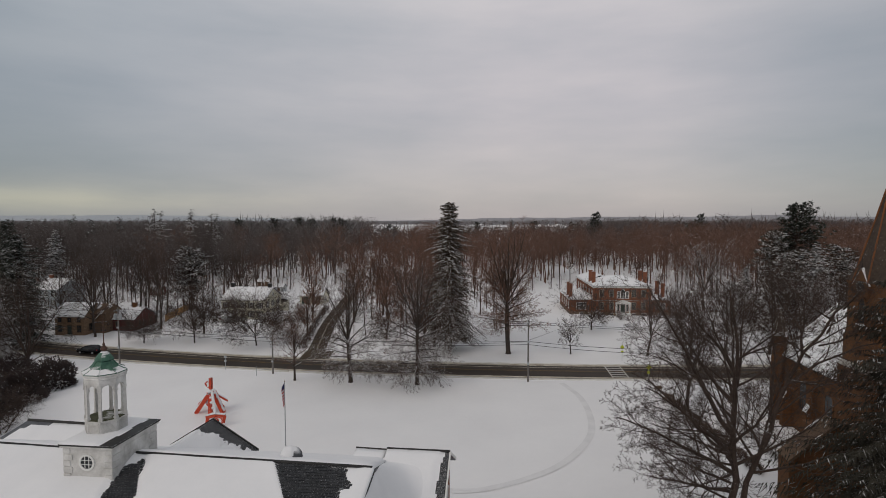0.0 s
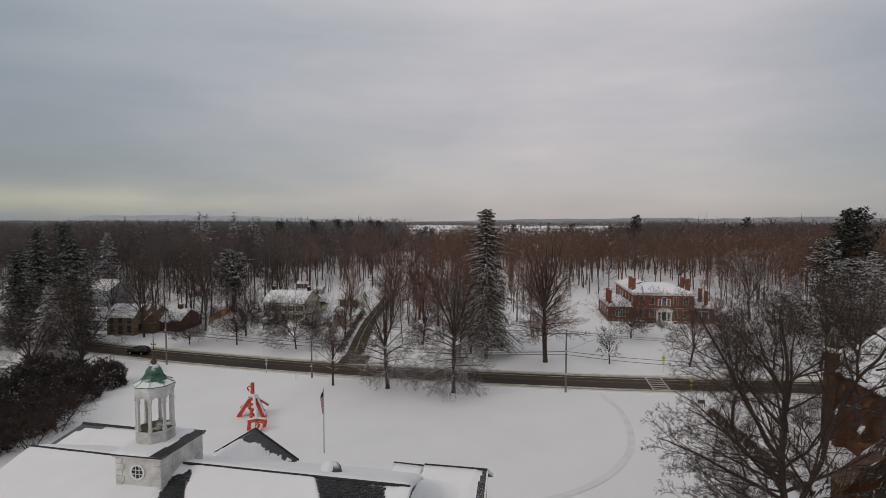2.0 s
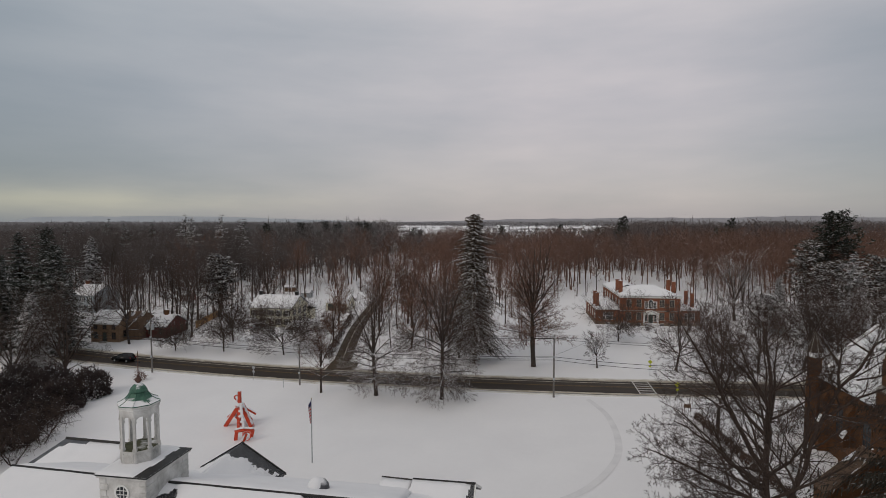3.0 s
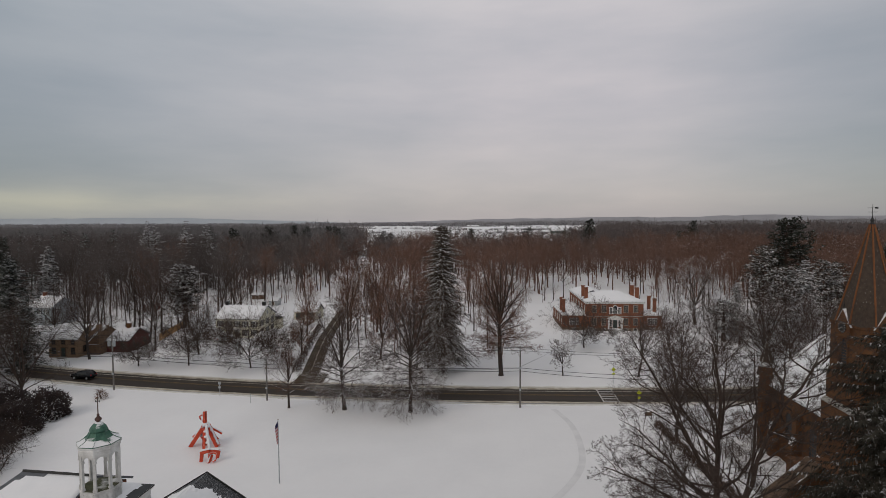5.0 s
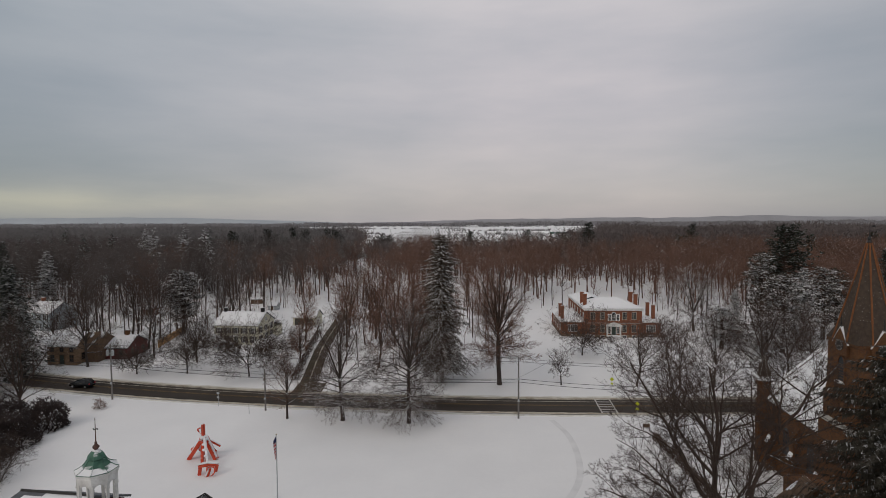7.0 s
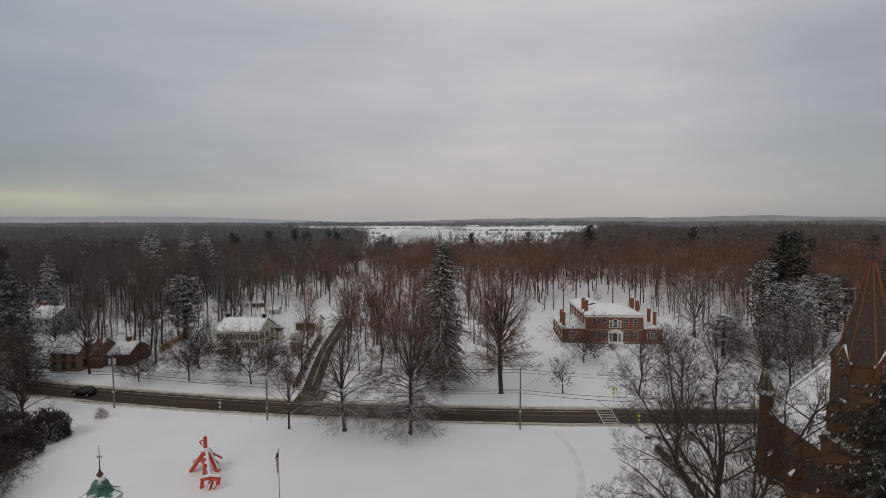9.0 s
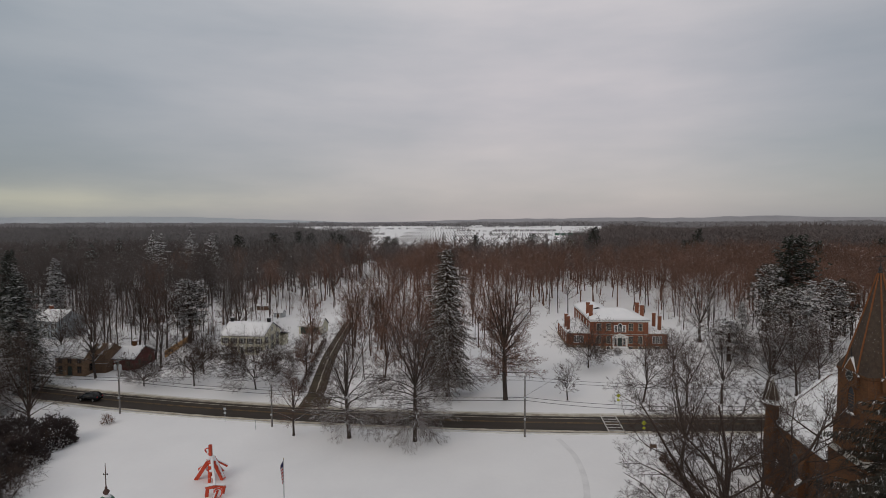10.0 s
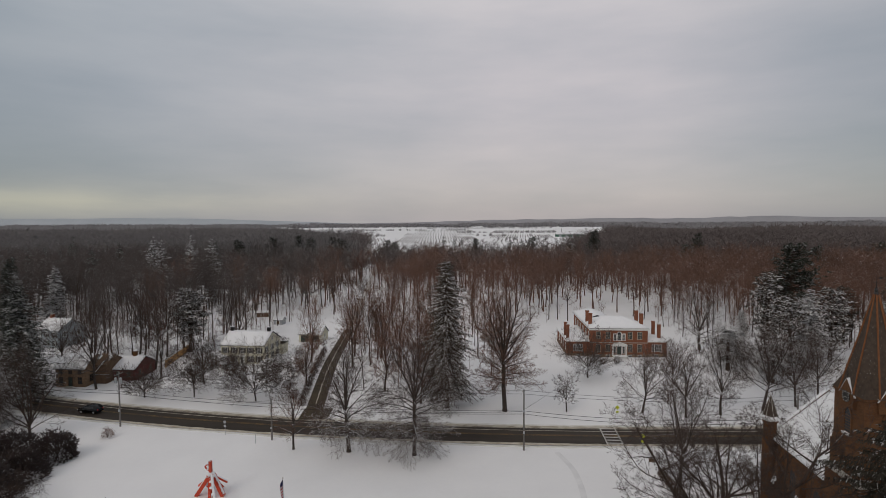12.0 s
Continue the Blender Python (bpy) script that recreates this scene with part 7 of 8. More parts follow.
for i, (k, x, y, s, sxy) in enumerate((("ps", -91.5, 150.0, 0.84, 1.5), ("s", -102.0, 104.0, 1.0, 1.9), ("ss", -97.0, 93.0, 0.62, 1.2), ("s", -119.0, 107.0, 0.9, 1.3), ("s", -121.0, 123.0, 0.95, 1.3), ("s", -114.0, 101.0, 0.9, 1.4), ("s", -128.0, 132.0, 0.9, 1.2), ("s", -124.0, 116.0, 1.1, 1.5), ("s", -110.0, 109.0, 0.95, 1.35), ("s", -131.0, 130.0, 1.1, 1.2), ("s", -158.0, 158.0, 1.1, 1.2), ("s", -170.0, 172.0, 1.1, 1.1),
                                      ("P", 82.6, 166.0, 0.965, 1.15), ("ps", 70.0, 140.0, 0.86, 1.35), ("ss", 78.0, 147.0, 0.84, 1.5), ("ps", 88.0, 156.0, 0.88, 1.4), ("ss", 63.5, 152.0, 0.58, 1.05), ("ps", 57.0, 143.5, 0.48, 1.35), ("ps", 63.0, 133.0, 0.45, 1.3), ("ps", 73.0, 158.0, 1.05, 1.4), ("p", 104.0, 178.0, 0.78, 1.2), ("s", 112.0, 170.0, 1.0, 1.2), ("ss", 97.0, 150.0, 0.70, 1.35),
                                      ("p", 57.3, 355.0, 1.38, 1.5), ("p", 117.5, 346.0, 1.32, 1.2), ("ss", -150.0, 225.0, 1.25, 1.5), ("ss", -158.0, 232.0, 1.28, 1.5), ("ss", -143.0, 236.0, 1.22, 1.5), ("ss", -135.0, 243.0, 1.1, 1.2), ("ss", -165.0, 240.0, 1.12, 1.2), ("s", -205.0, 215.0, 1.1, 1.1), ("s", -196.0, 222.0, 1.05, 1.0), ("p", -100.0, 330.0, 1.2, 1.4),
                                      ("p", -110.0, 345.0, 1.22, 1.4), ("p", -85.0, 420.0, 0.95, 1.2), ("p", -92.0, 428.0, 1.0, 1.2), ("p", -20.0, 395.0, 1.1, 1.2), ("s", -45.0, 410.0, 1.08, 1.1), ("s", -36.0, 405.0, 1.1, 1.1), ("s", 5.0, 400.0, 1.1, 1.1), ("p", 22.0, 420.0, 1.12, 1.3), ("s", -58.0, 402.0, 0.9, 1.0), ("ss", -154.0, 172.0, 0.95, 1.5), ("s", -171.0, 210.0, 1.1, 1.4), ("s", -207.0, 226.0, 1.1, 1.4), ("ss", -165.0, 241.0, 1.22, 1.5), ("ss", -152.0, 252.0, 1.28, 1.6), ("ss", -147.0, 261.0, 1.22, 1.5), ("s", -142.0, 257.0, 1.2, 1.5), ("s", -194.0, 257.0, 1.15, 1.4), ("ss", -161.0, 163.0, 0.9, 1.5),
                                      ("s", -200.0, 196.0, 1.1, 1.5), ("s", -248.0, 291.0, 1.2, 1.4), ("p", -158.0, 312.0, 1.2, 1.5), ("p", -150.0, 344.0, 1.22, 1.5), ("p", -141.0, 365.0, 1.25, 1.5), ("p", -128.0, 352.0, 1.2, 1.4), ("s", -225.0, 262.0, 1.12, 1.4), ("ps", 40.0, 330.0, 1.1, 1.4), ("p", 96.0, 300.0, 1.1, 1.4), ("p", 150.0, 280.0, 1.12, 1.3), ("p", 190.0, 300.0, 1.15, 1.4))):
    me = PIN_TALL if k == "P" else PIN_SN if k == "ps" else PIN_ME if k == "p" else (SPR_SN if k == "ss" else SPR_ME)[i % 2]
    if y > 190 and k[0] == "s":
        me = (SPR_FAR[i % 2][0], SPR_FAR[i % 2][1 + (k == "ss")])
    evergreen(me, "pine_tree" if k[0] in "pP" else "spruce_tree", {"P": "tall dark green white pine behind snowy spruces", "p": "dark green white pine above the bare woods", "s": "dark spruce with a dusting of snow", "ps": "white pine with snow-laden boughs", "ss": "spruce laden with fresh snow"}[k], x, y, s, sxy, i * 67 % 360, "evergreens")
# dark hemlock close by the church porch
w, c = conifer(77, 24.0, 10.4, 84, 22, 42, 0.055, 0.38, 0.05, 0.6, hang=(0.3, 1.5), blades=True, spray=0.07)
plant("hemlock_tree", "dark drooping hemlock with snow on its boughs", "tree", w, c, (31.2, 42.8), M_BARK, M_NEEDLE_DK)

# ---- the woods ----
rnd = random.Random(11)


def open_land(x, y):
    """True where no woodland tree may stand."""
    if y < 118 or abs(y - road_mid(x)) < 9:
        return True
    for (x0, y0), (x1, y1) in zip(DRIVE, DRIVE[1:]):
        if y0 <= y <= y1 and abs(x - (x0 + (x1 - x0) * (y - y0) / (y1 - y0))) < 3.4:
            return True
    if 3 < x < 62 and y < 205 + 0.25 * (x - 20) and not (x > 50 and y > 178):
        return True
    if -80 < x < -49 and y < 208:
        return True
    if -98 < x <= -80 and y < 146:
        return True
    if -50 < x < 5 and y < 116:
        return True
    if -150 < x <= -98 and (y < 124 or (-152 < x < -130 and 138 < y < 170)):
        return True
    if 112 < y < 152 and abs(x + 0.9 * y) < 4.5:
        return True
    if x <= -150 and y < 150:
        return True
    if 62 <= x < 125 and y < 165:
        return True
    for cx, cy, a, b in ((-790, 850, 55, 170), (-640, 1010, 40, 120), (505, 870, 34, 90), (-420, 640, 26, 60)):
        if ((x - cx) / a) ** 2 + ((y - cy) / b) ** 2 < 1:
            return True
    if 430 < y < 2600 and -0.19 * y - 40 - max(0, y - 760) * 0.36 < x < (0.115 if y < 700 else 0.152 if y < 1100 else 0.19) * y:
        return True
    return False


W_ME = []
for i in range(8):
    hh = (23.0, 25.0, 22.0, 24.0, 26.0, 21.0, 23.5, 24.5)[i]
    w, c = broadleaf(100 + i, hh, (4.2, 3.8, 4.6, 4.0, 4.4, 4.8, 4.2, 4.5)[i], (0.48, 0.55, 0.44, 0.56, 0.5, 0.4, 0.46, 0.54)[i], 0.14 + 0.02 * (i % 3), 4, 4, Habit((9, 5, 4), (0.36, 0.5, 0.66), (38, 42, 44), 0.023, (5, 3, 2), 0.10, 0.25, 0.10, True, 0.45), 0.72, (30, 60), 0.3, 20, 0.012)
    W_ME.append((w.mesh("trunk", M_BARK), c.mesh("crown", M_TWIG), c.mesh("crown", M_TWIG_WEST)))
spots = []
y = 117.0
while y < 330:
    x = -0.95 * y - 60
    while x < 0.95 * y + 40:
        px, py = x + rnd.uniform(-4.6, 4.6), y + rnd.uniform(-4.6, 4.6)
        if not open_land(px, py):
            park = -50 < px < 8 and py < 190
            yard = px < -80 and py < 200
            if rnd.random() < (0.40 if park else 0.66 if yard else 0.36 if -85 < px < 62 and py > 185 else 0.60):
                spots.append((py + abs(px) * 0.15, px, py))
        x += 6.6
    y += 6.4
spots.sort()
NEAR = 300
for i, (_, x, y) in enumerate(spots[:NEAR]):
    k = rnd.randrange(8)
    t = thing("woodland_tree", "tall bare woodland tree with dark straight trunk", "tree", "woodland trees", (x, y, ground_z(x, y)), rnd.uniform(0, 360))
    s = (rnd.uniform(0.76, 0.96) if rnd.random() < 0.7 else rnd.uniform(0.5, 0.76)) * (0.82 if -50 < x < 8 and y < 190 else 1.0)
    for n, me in (("trunk", W_ME[k][0]), ("crown", W_ME[k][2 if x < -55 - 0.15 * (y - 120) + rnd.gauss(0, 28) else 1])):
        part_me(n, me, t, "", Matrix.Diagonal((s * 1.16, s * 1.1, s, 1)))


def scatter(name, label, builders, places, material):
    """One mesh of many trees: builders are (verts, faces) arrays; places are x, y, scale, turn."""
    vs, fs, n = [], [], 0
    for k, x, y, s, sz, a in places:
        v, f = builders[k]
        ca, sa = math.cos(a), math.sin(a)
        r = np.empty_like(v)
        r[:, 0] = (v[:, 0] * ca - v[:, 1] * sa) * s + x
        r[:, 1] = (v[:, 0] * sa + v[:, 1] * ca) * s + y
        r[:, 2] = v[:, 2] * sz + 0.6
        vs.append(r); fs.append(f + n); n += len(v)
    return tagged(new(name, np_mesh(name, np.concatenate(vs), np.concatenate(fs), material)), label, "woods", kind="stuff")


def arrays(*woods):
    v = np.concatenate([np.array([tuple(p) for p in w.v], dtype=np.float32) for w in woods])
    f, n = [], 0
    for w in woods:
        f.append(np.array(w.f, dtype=np.int32) + n); n += len(w.v)
    return v, np.concatenate(f)


MID = []
for i in range(5):
    w, c = broadleaf(130 + i, 23.5, 4.8, (0.5, 0.44, 0.52, 0.46, 0.4)[i], 0.2, 4, 3, Habit((9, 8), (0.40, 0.66), (38, 44), 0.047, (4, 2), 0.08, 0.25, 0.06, True, 0.4), 0.75, (30, 60), 0.3, 22, 0.02)
    MID.append(arrays(w, c))
deep = [(rnd.randrange(5), x, y, rnd.uniform(1.0, 1.35), rnd.uniform(0.55, 1.0), rnd.uniform(0, 6.28)) for _, x, y in spots[NEAR:]]
grey = [p[1] < -55 - 0.15 * (p[2] - 120) + rnd.gauss(0, 28) for p in deep]
scatter("deep_woods", "dense leafless brown woods seen between trunks", MID, [p for p, g in zip(deep, grey) if not g], M_TWIG_DEEP)
scatter("deep_woods", "dense leafless grey-brown woods with scattered evergreens", MID, [p for p, g in zip(deep, grey) if g], M_TWIG_WEST)
FAR = []
for i in range(4):
    w, c = broadleaf(150 + i, 23.0, 5.2, 0.34, 0.22, 3, 2, Habit((5, 3), (0.5, 0.7), (40, 46), 0.19, (2, 1), 0.06, 0.2, 0.04, True, 0.4), 0.7, (25, 55), 0.25, 26, 0.01)
    FAR.append(arrays(w, c))
# saplings and brush under the trees
LOW = []
for i in range(4):
    w, c = limbed(170 + i, 7.0, 2.7, 0.08, 6, 2, 1, 0.04, 0.06, 25, 60, 1.2, True, "vase", 0.02)
    LOW.append(arrays(w, c))
places = []
for _ in range(1300):
    x, y = rnd.uniform(-230, 190), 118 + 110 * rnd.random() ** 1.2
    if not open_land(x, y) and noise.noise(Vector((x * 0.05, y * 0.05, 7))) > -0.12:
        places.append((rnd.randrange(4), x, y, rnd.uniform(0.6, 1.4), rnd.uniform(0.4, 1.35), rnd.uniform(0, 6.28)))
scatter("undergrowth", "thin bare saplings and brush among the trunks", LOW, places, M_TWIG)
places = []
y = 322.0
while y < 900:
    step = 8.6 + (y - 322) * 0.026
    x = -0.95 * y - 60
    while x < 0.9 * y:
        px, py = x + rnd.uniform(-4, 4), y + rnd.uniform(-4, 4)
        if not open_land(px, py):
            k = 1 + (y - 330) * 0.0018
            places.append((rnd.randrange(4), px, py, k * rnd.uniform(0.9, 1.2), rnd.uniform(0.66, 0.94) * (1 + 0.35 * noise.noise(Vector((px * 0.009, py * 0.005, 1)))), rnd.uniform(0, 6.28)))
        x += step
    y += step
# haze over these woods is carried by their twig colour
scatter("far_woods", "leafless brown woods reaching to the plain, paled for haze", FAR, [p for p in places if p[1] >= -0.28 * p[2]], M_TWIG_FAR)
scatter("far_woods", "leafless woods rolling away to the hills, haze-tinted grey-brown", FAR, [p for p in places if p[1] < -0.28 * p[2]], M_TWIG_FARW)
# woods past the fields: clumps of crowns close together
CLUMP = []
for i in range(5):
    r = random.Random(180 + i)
    cl = Wood()
    for k in range(17):
        a, q = r.uniform(0, 6.28), 15 * math.sqrt(r.random())
        p = Vector((q * math.cos(a), q * math.sin(a), 0))
        h = r.uniform(9, 19) * (1 - 0.25 * (q / 15) ** 2)
        cl.spike(p, p + Vector((r.gauss(0, 1.6), r.gauss(0, 1.6), h)), r.uniform(0.9, 1.7))
        cl.spike(p + Vector((0, 0, h * 0.3)), p + Vector((r.gauss(0, 3.5), r.gauss(0, 3.5), h * r.uniform(0.7, 1.05))), r.uniform(0.8, 1.5))
    CLUMP.append(arrays(cl))
places = []
y = 880.0
while y < 3700:
    step = 21.0 + (y - 880) * 0.040
    x = -1.22 * y
    while x < 0.9 * y:
        px, py = x + rnd.uniform(-0.4, 0.4) * step, y + rnd.uniform(-0.4, 0.4) * step
        if not open_land(px, py) and noise.noise(Vector((px * 0.004, py * 0.0022, 3))) > -0.30:
            k = step / 21.0 * rnd.uniform(0.85, 1.15)
            places.append((rnd.randrange(5), px, py, k, rnd.uniform(0.75, 1.25) * (1 + 0.8 * noise.noise(Vector((px * 0.0035, py * 0.0015, 9)))), rnd.uniform(0, 6.28)))
        x += step
    y += step
# thin hedgerows between the fields
for hy, x0, x1, k in ((1035, -70, 110, 0.3), (1255, -430, -260, 0.36), (1250, -60, 90, 0.3), (1570, -130, 190, 0.4), (1900, -560, -120, 0.5), (2300, -320, 220, 0.6)):
    x = x0
    while x < x1:
        if rnd.random() < 0.7:
            places.append((rnd.randrange(5), x, hy + rnd.uniform(-6, 6), k * rnd.uniform(0.6, 1.2), rnd.uniform(0.25, 0.6), rnd.uniform(0, 6.28)))
        x += 15
# painted haze again: the palest twig colour beyond 1700 m
scatter("distant_woods", "distant woods along the edge of the plain, greyed with painted haze", CLUMP, [p for p in places if p[2] < 1700 and p[1] < 0.12 * p[2]], M_TWIG_FARW)
scatter("distant_woods", "distant dark brown woods on a low rise, slightly haze-tinted", CLUMP, [p for p in places if p[2] < 1700 and p[1] >= 0.12 * p[2]], M_TWIG_FAR)
scatter("distant_woods", "far-off woods with winter haze painted in as faint grey", CLUMP, [p for p in places if p[2] >= 1700], M_TWIG_HAZE)

# orchard blocks on the far fields
SH = Wood()
rs = random.Random(4)
for k in range(7):
    a = rs.uniform(0, 6.28)
    SH.spike(Vector((0, 0, 0.2)), Vector((1.6 * math.cos(a) * rs.random(), 1.6 * math.sin(a) * rs.random(), rs.uniform(2, 3.6))), 0.4)
places = []
# each block: left and right x per metre of y, near and far y, spacing across, spacing along
for xa, xb, ya, yb, dx, dy in ((-0.20, -0.055, 880, 1010, 5.2, 7), (-0.19, -0.05, 1050, 1210, 5.2, 9), (-0.185, -0.05, 1290, 1480, 7, 12), (-0.16, -0.05, 1600, 1850, 10, 12),
                               (-0.29, -0.215, 930, 1080, 6, 7), (-0.33, -0.23, 1200, 1300, 8, 9), (-0.025, 0.09, 1120, 1330, 5.5, 7), (-0.025, 0.10, 1480, 1850, 8, 11), (-0.02, 0.06, 940, 1030, 7, 6)):
    y = ya
    while y < yb:
        x = xa * ya
        while x < xb * ya:
            if rs.random() < 0.92:
                places.append((0, x + (y - ya) * 0.5 * (xa + xb) + rs.uniform(-0.4, 0.4), y + rs.uniform(-0.8, 0.8), rs.uniform(0.42, 0.68), rs.uniform(0.45, 0.75), rs.uniform(0, 6.28)))
            x += dx
        y += dy
# orchard shares the haze-lightened far twig colour
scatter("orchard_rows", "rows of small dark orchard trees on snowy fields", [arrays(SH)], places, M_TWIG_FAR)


# far hills at the horizon, haze put into their pale colours
def hills(name, label, y, x0, x1, base, amp, seed, material):
    n = 90
    v, f = [], []
    for i in range(n + 1):
        x = x0 + (x1 - x0) * i / n
        e = min(1.0, 4 * min(i, n - i) / n)
        h = base * e + amp * e * (noise.noise(Vector((i * 0.11, seed, 0))) + 0.35 * noise.noise(Vector((i * 0.6, seed, 2))))
        v += [(x, y, -5), (x, y + 60, max(2.0, h)), (x, y + 900, -5)]
    for i in range(n):
        a = 3 * i
        f += [(a, a + 3, a + 1), (a + 1, a + 3, a + 4), (a + 1, a + 4, a + 2), (a + 2, a + 4, a + 5)]
    tagged(new(name, np_mesh(name, v, f, material, True)), label, "hills", kind="structure")


hills("backdrop", "low hills at the horizon, painted blue-grey for haze", 4300, -8200, -900, 62, 14, 1.0, M_HILL)
hills("backdrop", "low wooded rise at the horizon, paled with painted haze", 3800, -1500, 5600, 42, 16, 5.0, M_RISE)


# ---- hedges and shrubs ----
def leafy_mass(seed, n, shape, size, w):
    """Shrub of many small leaf sprays filling an uneven ellipsoid."""
    r = random.Random(seed)
    wood, green = Wood(), Wood()
    for k in range(7):
        a = r.uniform(0, 6.28)
        wood.tube([Vector((0, 0, -0.2)), Vector((shape[0] * 0.4 * math.cos(a), shape[1] * 0.4 * math.sin(a), shape[2] * 0.75))], [0.06, 0.02], 4)
    for k in range(n):
        d = Vector((r.gauss(0, 1), r.gauss(0, 1), abs(r.gauss(0, 1)) * 0.9)).normalized()
        lump = 0.82 + 0.3 * noise.noise(d * 2.3 + Vector((seed, 0, 0)))
        p = Vector((d.x * shape[0], d.y * shape[1], 0.15 + d.z * shape[2])) * lump * r.uniform(0.72, 1.0)
        q = p + (d + Vector((r.gauss(0, 0.6), r.gauss(0, 0.6), r.gauss(0, 0.5)))).normalized() * size * r.uniform(0.6, 1.3)
        green.spike(p, q, w * r.uniform(0.7, 1.3))
    return wood, green


for i, (x, y, a, b, h) in enumerate(((-73.0, 80.3, 3.8, 3.4, 3.6), (-77.5, 77.0, 4.5, 4.0, 4.6), (-72.2, 73.0, 3.8, 4.4, 3.9), (-80.0, 71.5, 4.6, 4.8, 4.8), (-71.3, 66.5, 4.2, 4.6, 4.1), (-80.0, 64.0, 4.8, 4.8, 4.8), (-72.5, 59.5, 4.4, 4.4, 4.2), (-84.0, 78.0, 4.8, 4.2, 4.6), (-88.0, 70.0, 5.0, 5.0, 5.0), (-86.0, 62.0, 5.0, 5.0, 5.0), (-67.6, 60.5, 3.6, 3.8, 3.6), (-74.0, 53.0, 4.6, 4.6, 4.4), (-67.2, 54.0, 4.0, 4.0, 3.7))):
    w, c = leafy_mass(200 + i, 2600, (a * 1.05, b * 1.05, h * 1.5), 0.5, 0.10)
    plant("evergreen_shrub", "large dark evergreen shrub flecked with snow", "shrub", w, c, (x, y), M_BARK, M_HEDGE, "roadside shrubs")
for i, (x, y, a, b, h) in enumerate(((-73.6, 134.6, 2.5, 1.6, 2.9), (-60.2, 134.4, 2.6, 1.5, 2.2), (-56.6, 134.6, 2.4, 1.8, 2.6), (-61.5, 143.6, 1.1, 1.0, 1.2))):
    w, c = leafy_mass(230 + i, 800, (a, b, h), 0.5, 0.045)
    t = plant("foundation_shrub", "rounded twiggy shrub heaped with snow beside the house", "shrub", w, c, (x, y), M_BARK, M_TWIG_WHITE, "house shrubs")
    rv, bm = random.Random(i), bmesh.new()
    for k in range(80):
        d = Vector((rv.gauss(0, 1), rv.gauss(0, 1), 0.35 + abs(rv.gauss(0, 0.8)))).normalized()
        m = Matrix.Translation((d.x * a * 1.06, d.y * b * 1.06, 0.15 + d.z * h * 1.04)) @ Matrix.Rotation(rv.uniform(0, 3), 4, "Z") @ Matrix.Diagonal((rv.uniform(0.25, 0.65), rv.uniform(0.18, 0.4), 0.17, 1))
        bmesh.ops.create_icosphere(bm, subdivisions=1, radius=1.0, matrix=m)
    tagged(part("snow_cap", bm, M_SNOW_ROOF, t, "", True), "lumps of snow caught on the twigs", kind="stuff")
for i in range(9):
    y = 61.5 + i * 2.75
    w, c = leafy_mass(240 + i, 700, (0.75, 1.7, 1.0), 0.35, 0.03)
    plant("hedge_bush", "clipped brown leafless hedge along the church path", "hedge", w, c, (24.7 + (83 - y) * 0.11, y), M_BARK, M_HEDGE_BR, "church hedge", 6)
for i in range(9):
    y = 107 + i * 5.2
    w, c = leafy_mass(260 + i, 400, (0.8, 3.0, 1.4), 0.7, 0.026)
    dx = -38.0 - (y - 107) * 0.22
    plant("hedge_bush", "low dark hedge beside the muddy drive", "hedge", w, c, (dx - 4.4, y + 3.5), M_BARK, M_TWIG_SN, "drive hedge", 12)
w, c = leafy_mass(291, 330, (1.0, 1.0, 2.0), 0.6, 0.02)
plant("bare_shrub", "small bare twiggy shrub on the snowy verge", "shrub", w, c, (-70.8, 89.3), M_BARK, M_TWIG)
for sd, x, y, hh in ((321, -52.6, 131.0, 3.4), (322, -50.0, 125.5, 3.2), (323, -48.5, 118.5, 2.8), (332, -66.5, 158.0, 3.2), (333, -54.5, 160.0, 3.0), (334, -55.0, 152.0, 3.8), (335, -52.0, 137.0, 3.0), (336, -55.0, 143.0, 3.2), (337, -57.2, 147.5, 3.0), (338, -49.5, 131.0, 3.0), (339, -52.5, 121.5, 2.8), (324, -56.0, 128.6, 3.0), (326, -75.5, 123.0, 3.6), (328, -44.6, 112.5, 2.6), (329, -53.5, 137.5, 2.8), (330, 24.5, 147.5, 2.2), (331, 30.5, 147.2, 2.0)):
    w, c = leafless(sd, hh, hh * 0.62, 300, 0.017, 0.07, 0.08, "round", 3, 0.5, 0.1, 3)
    plant("garden_shrub", "leafless twiggy garden shrub dusted with snow", "shrub", w, c, (x, y), M_BARK_SN, M_TWIG_WHITE, "garden shrubs", sd * 29 % 360)
for sd, x, y in ((311, -63.5, 61.5), (312, -66.0, 57.0), (313, -61.5, 55.5), (314, -69.5, 51.5), (315, -64.5, 49.5), (316, -66.5, 65.5), (317, -72.5, 73.0)):
    w, c = leafless(sd, 4.8, 4.6, 620, 0.013, 0.09, 0.08, "round", 3, 0.5, 0.12, 3)
    plant("bare_shrub", "low spreading leafless shrub in the snow", "shrub", w, c, (x, y), M_BARK, M_TWIG_OAK)
w, c = leafless(290, 4.2, 2.6, 420, 0.014, 0.1, 0.1, "round", 3, 0.5, 0.1, 3)
plant("round_shrub", "dense round leafless shrub by the church wall", "shrub", w, c, (35.0, 80.5), M_BARK, M_HEDGE_BR)


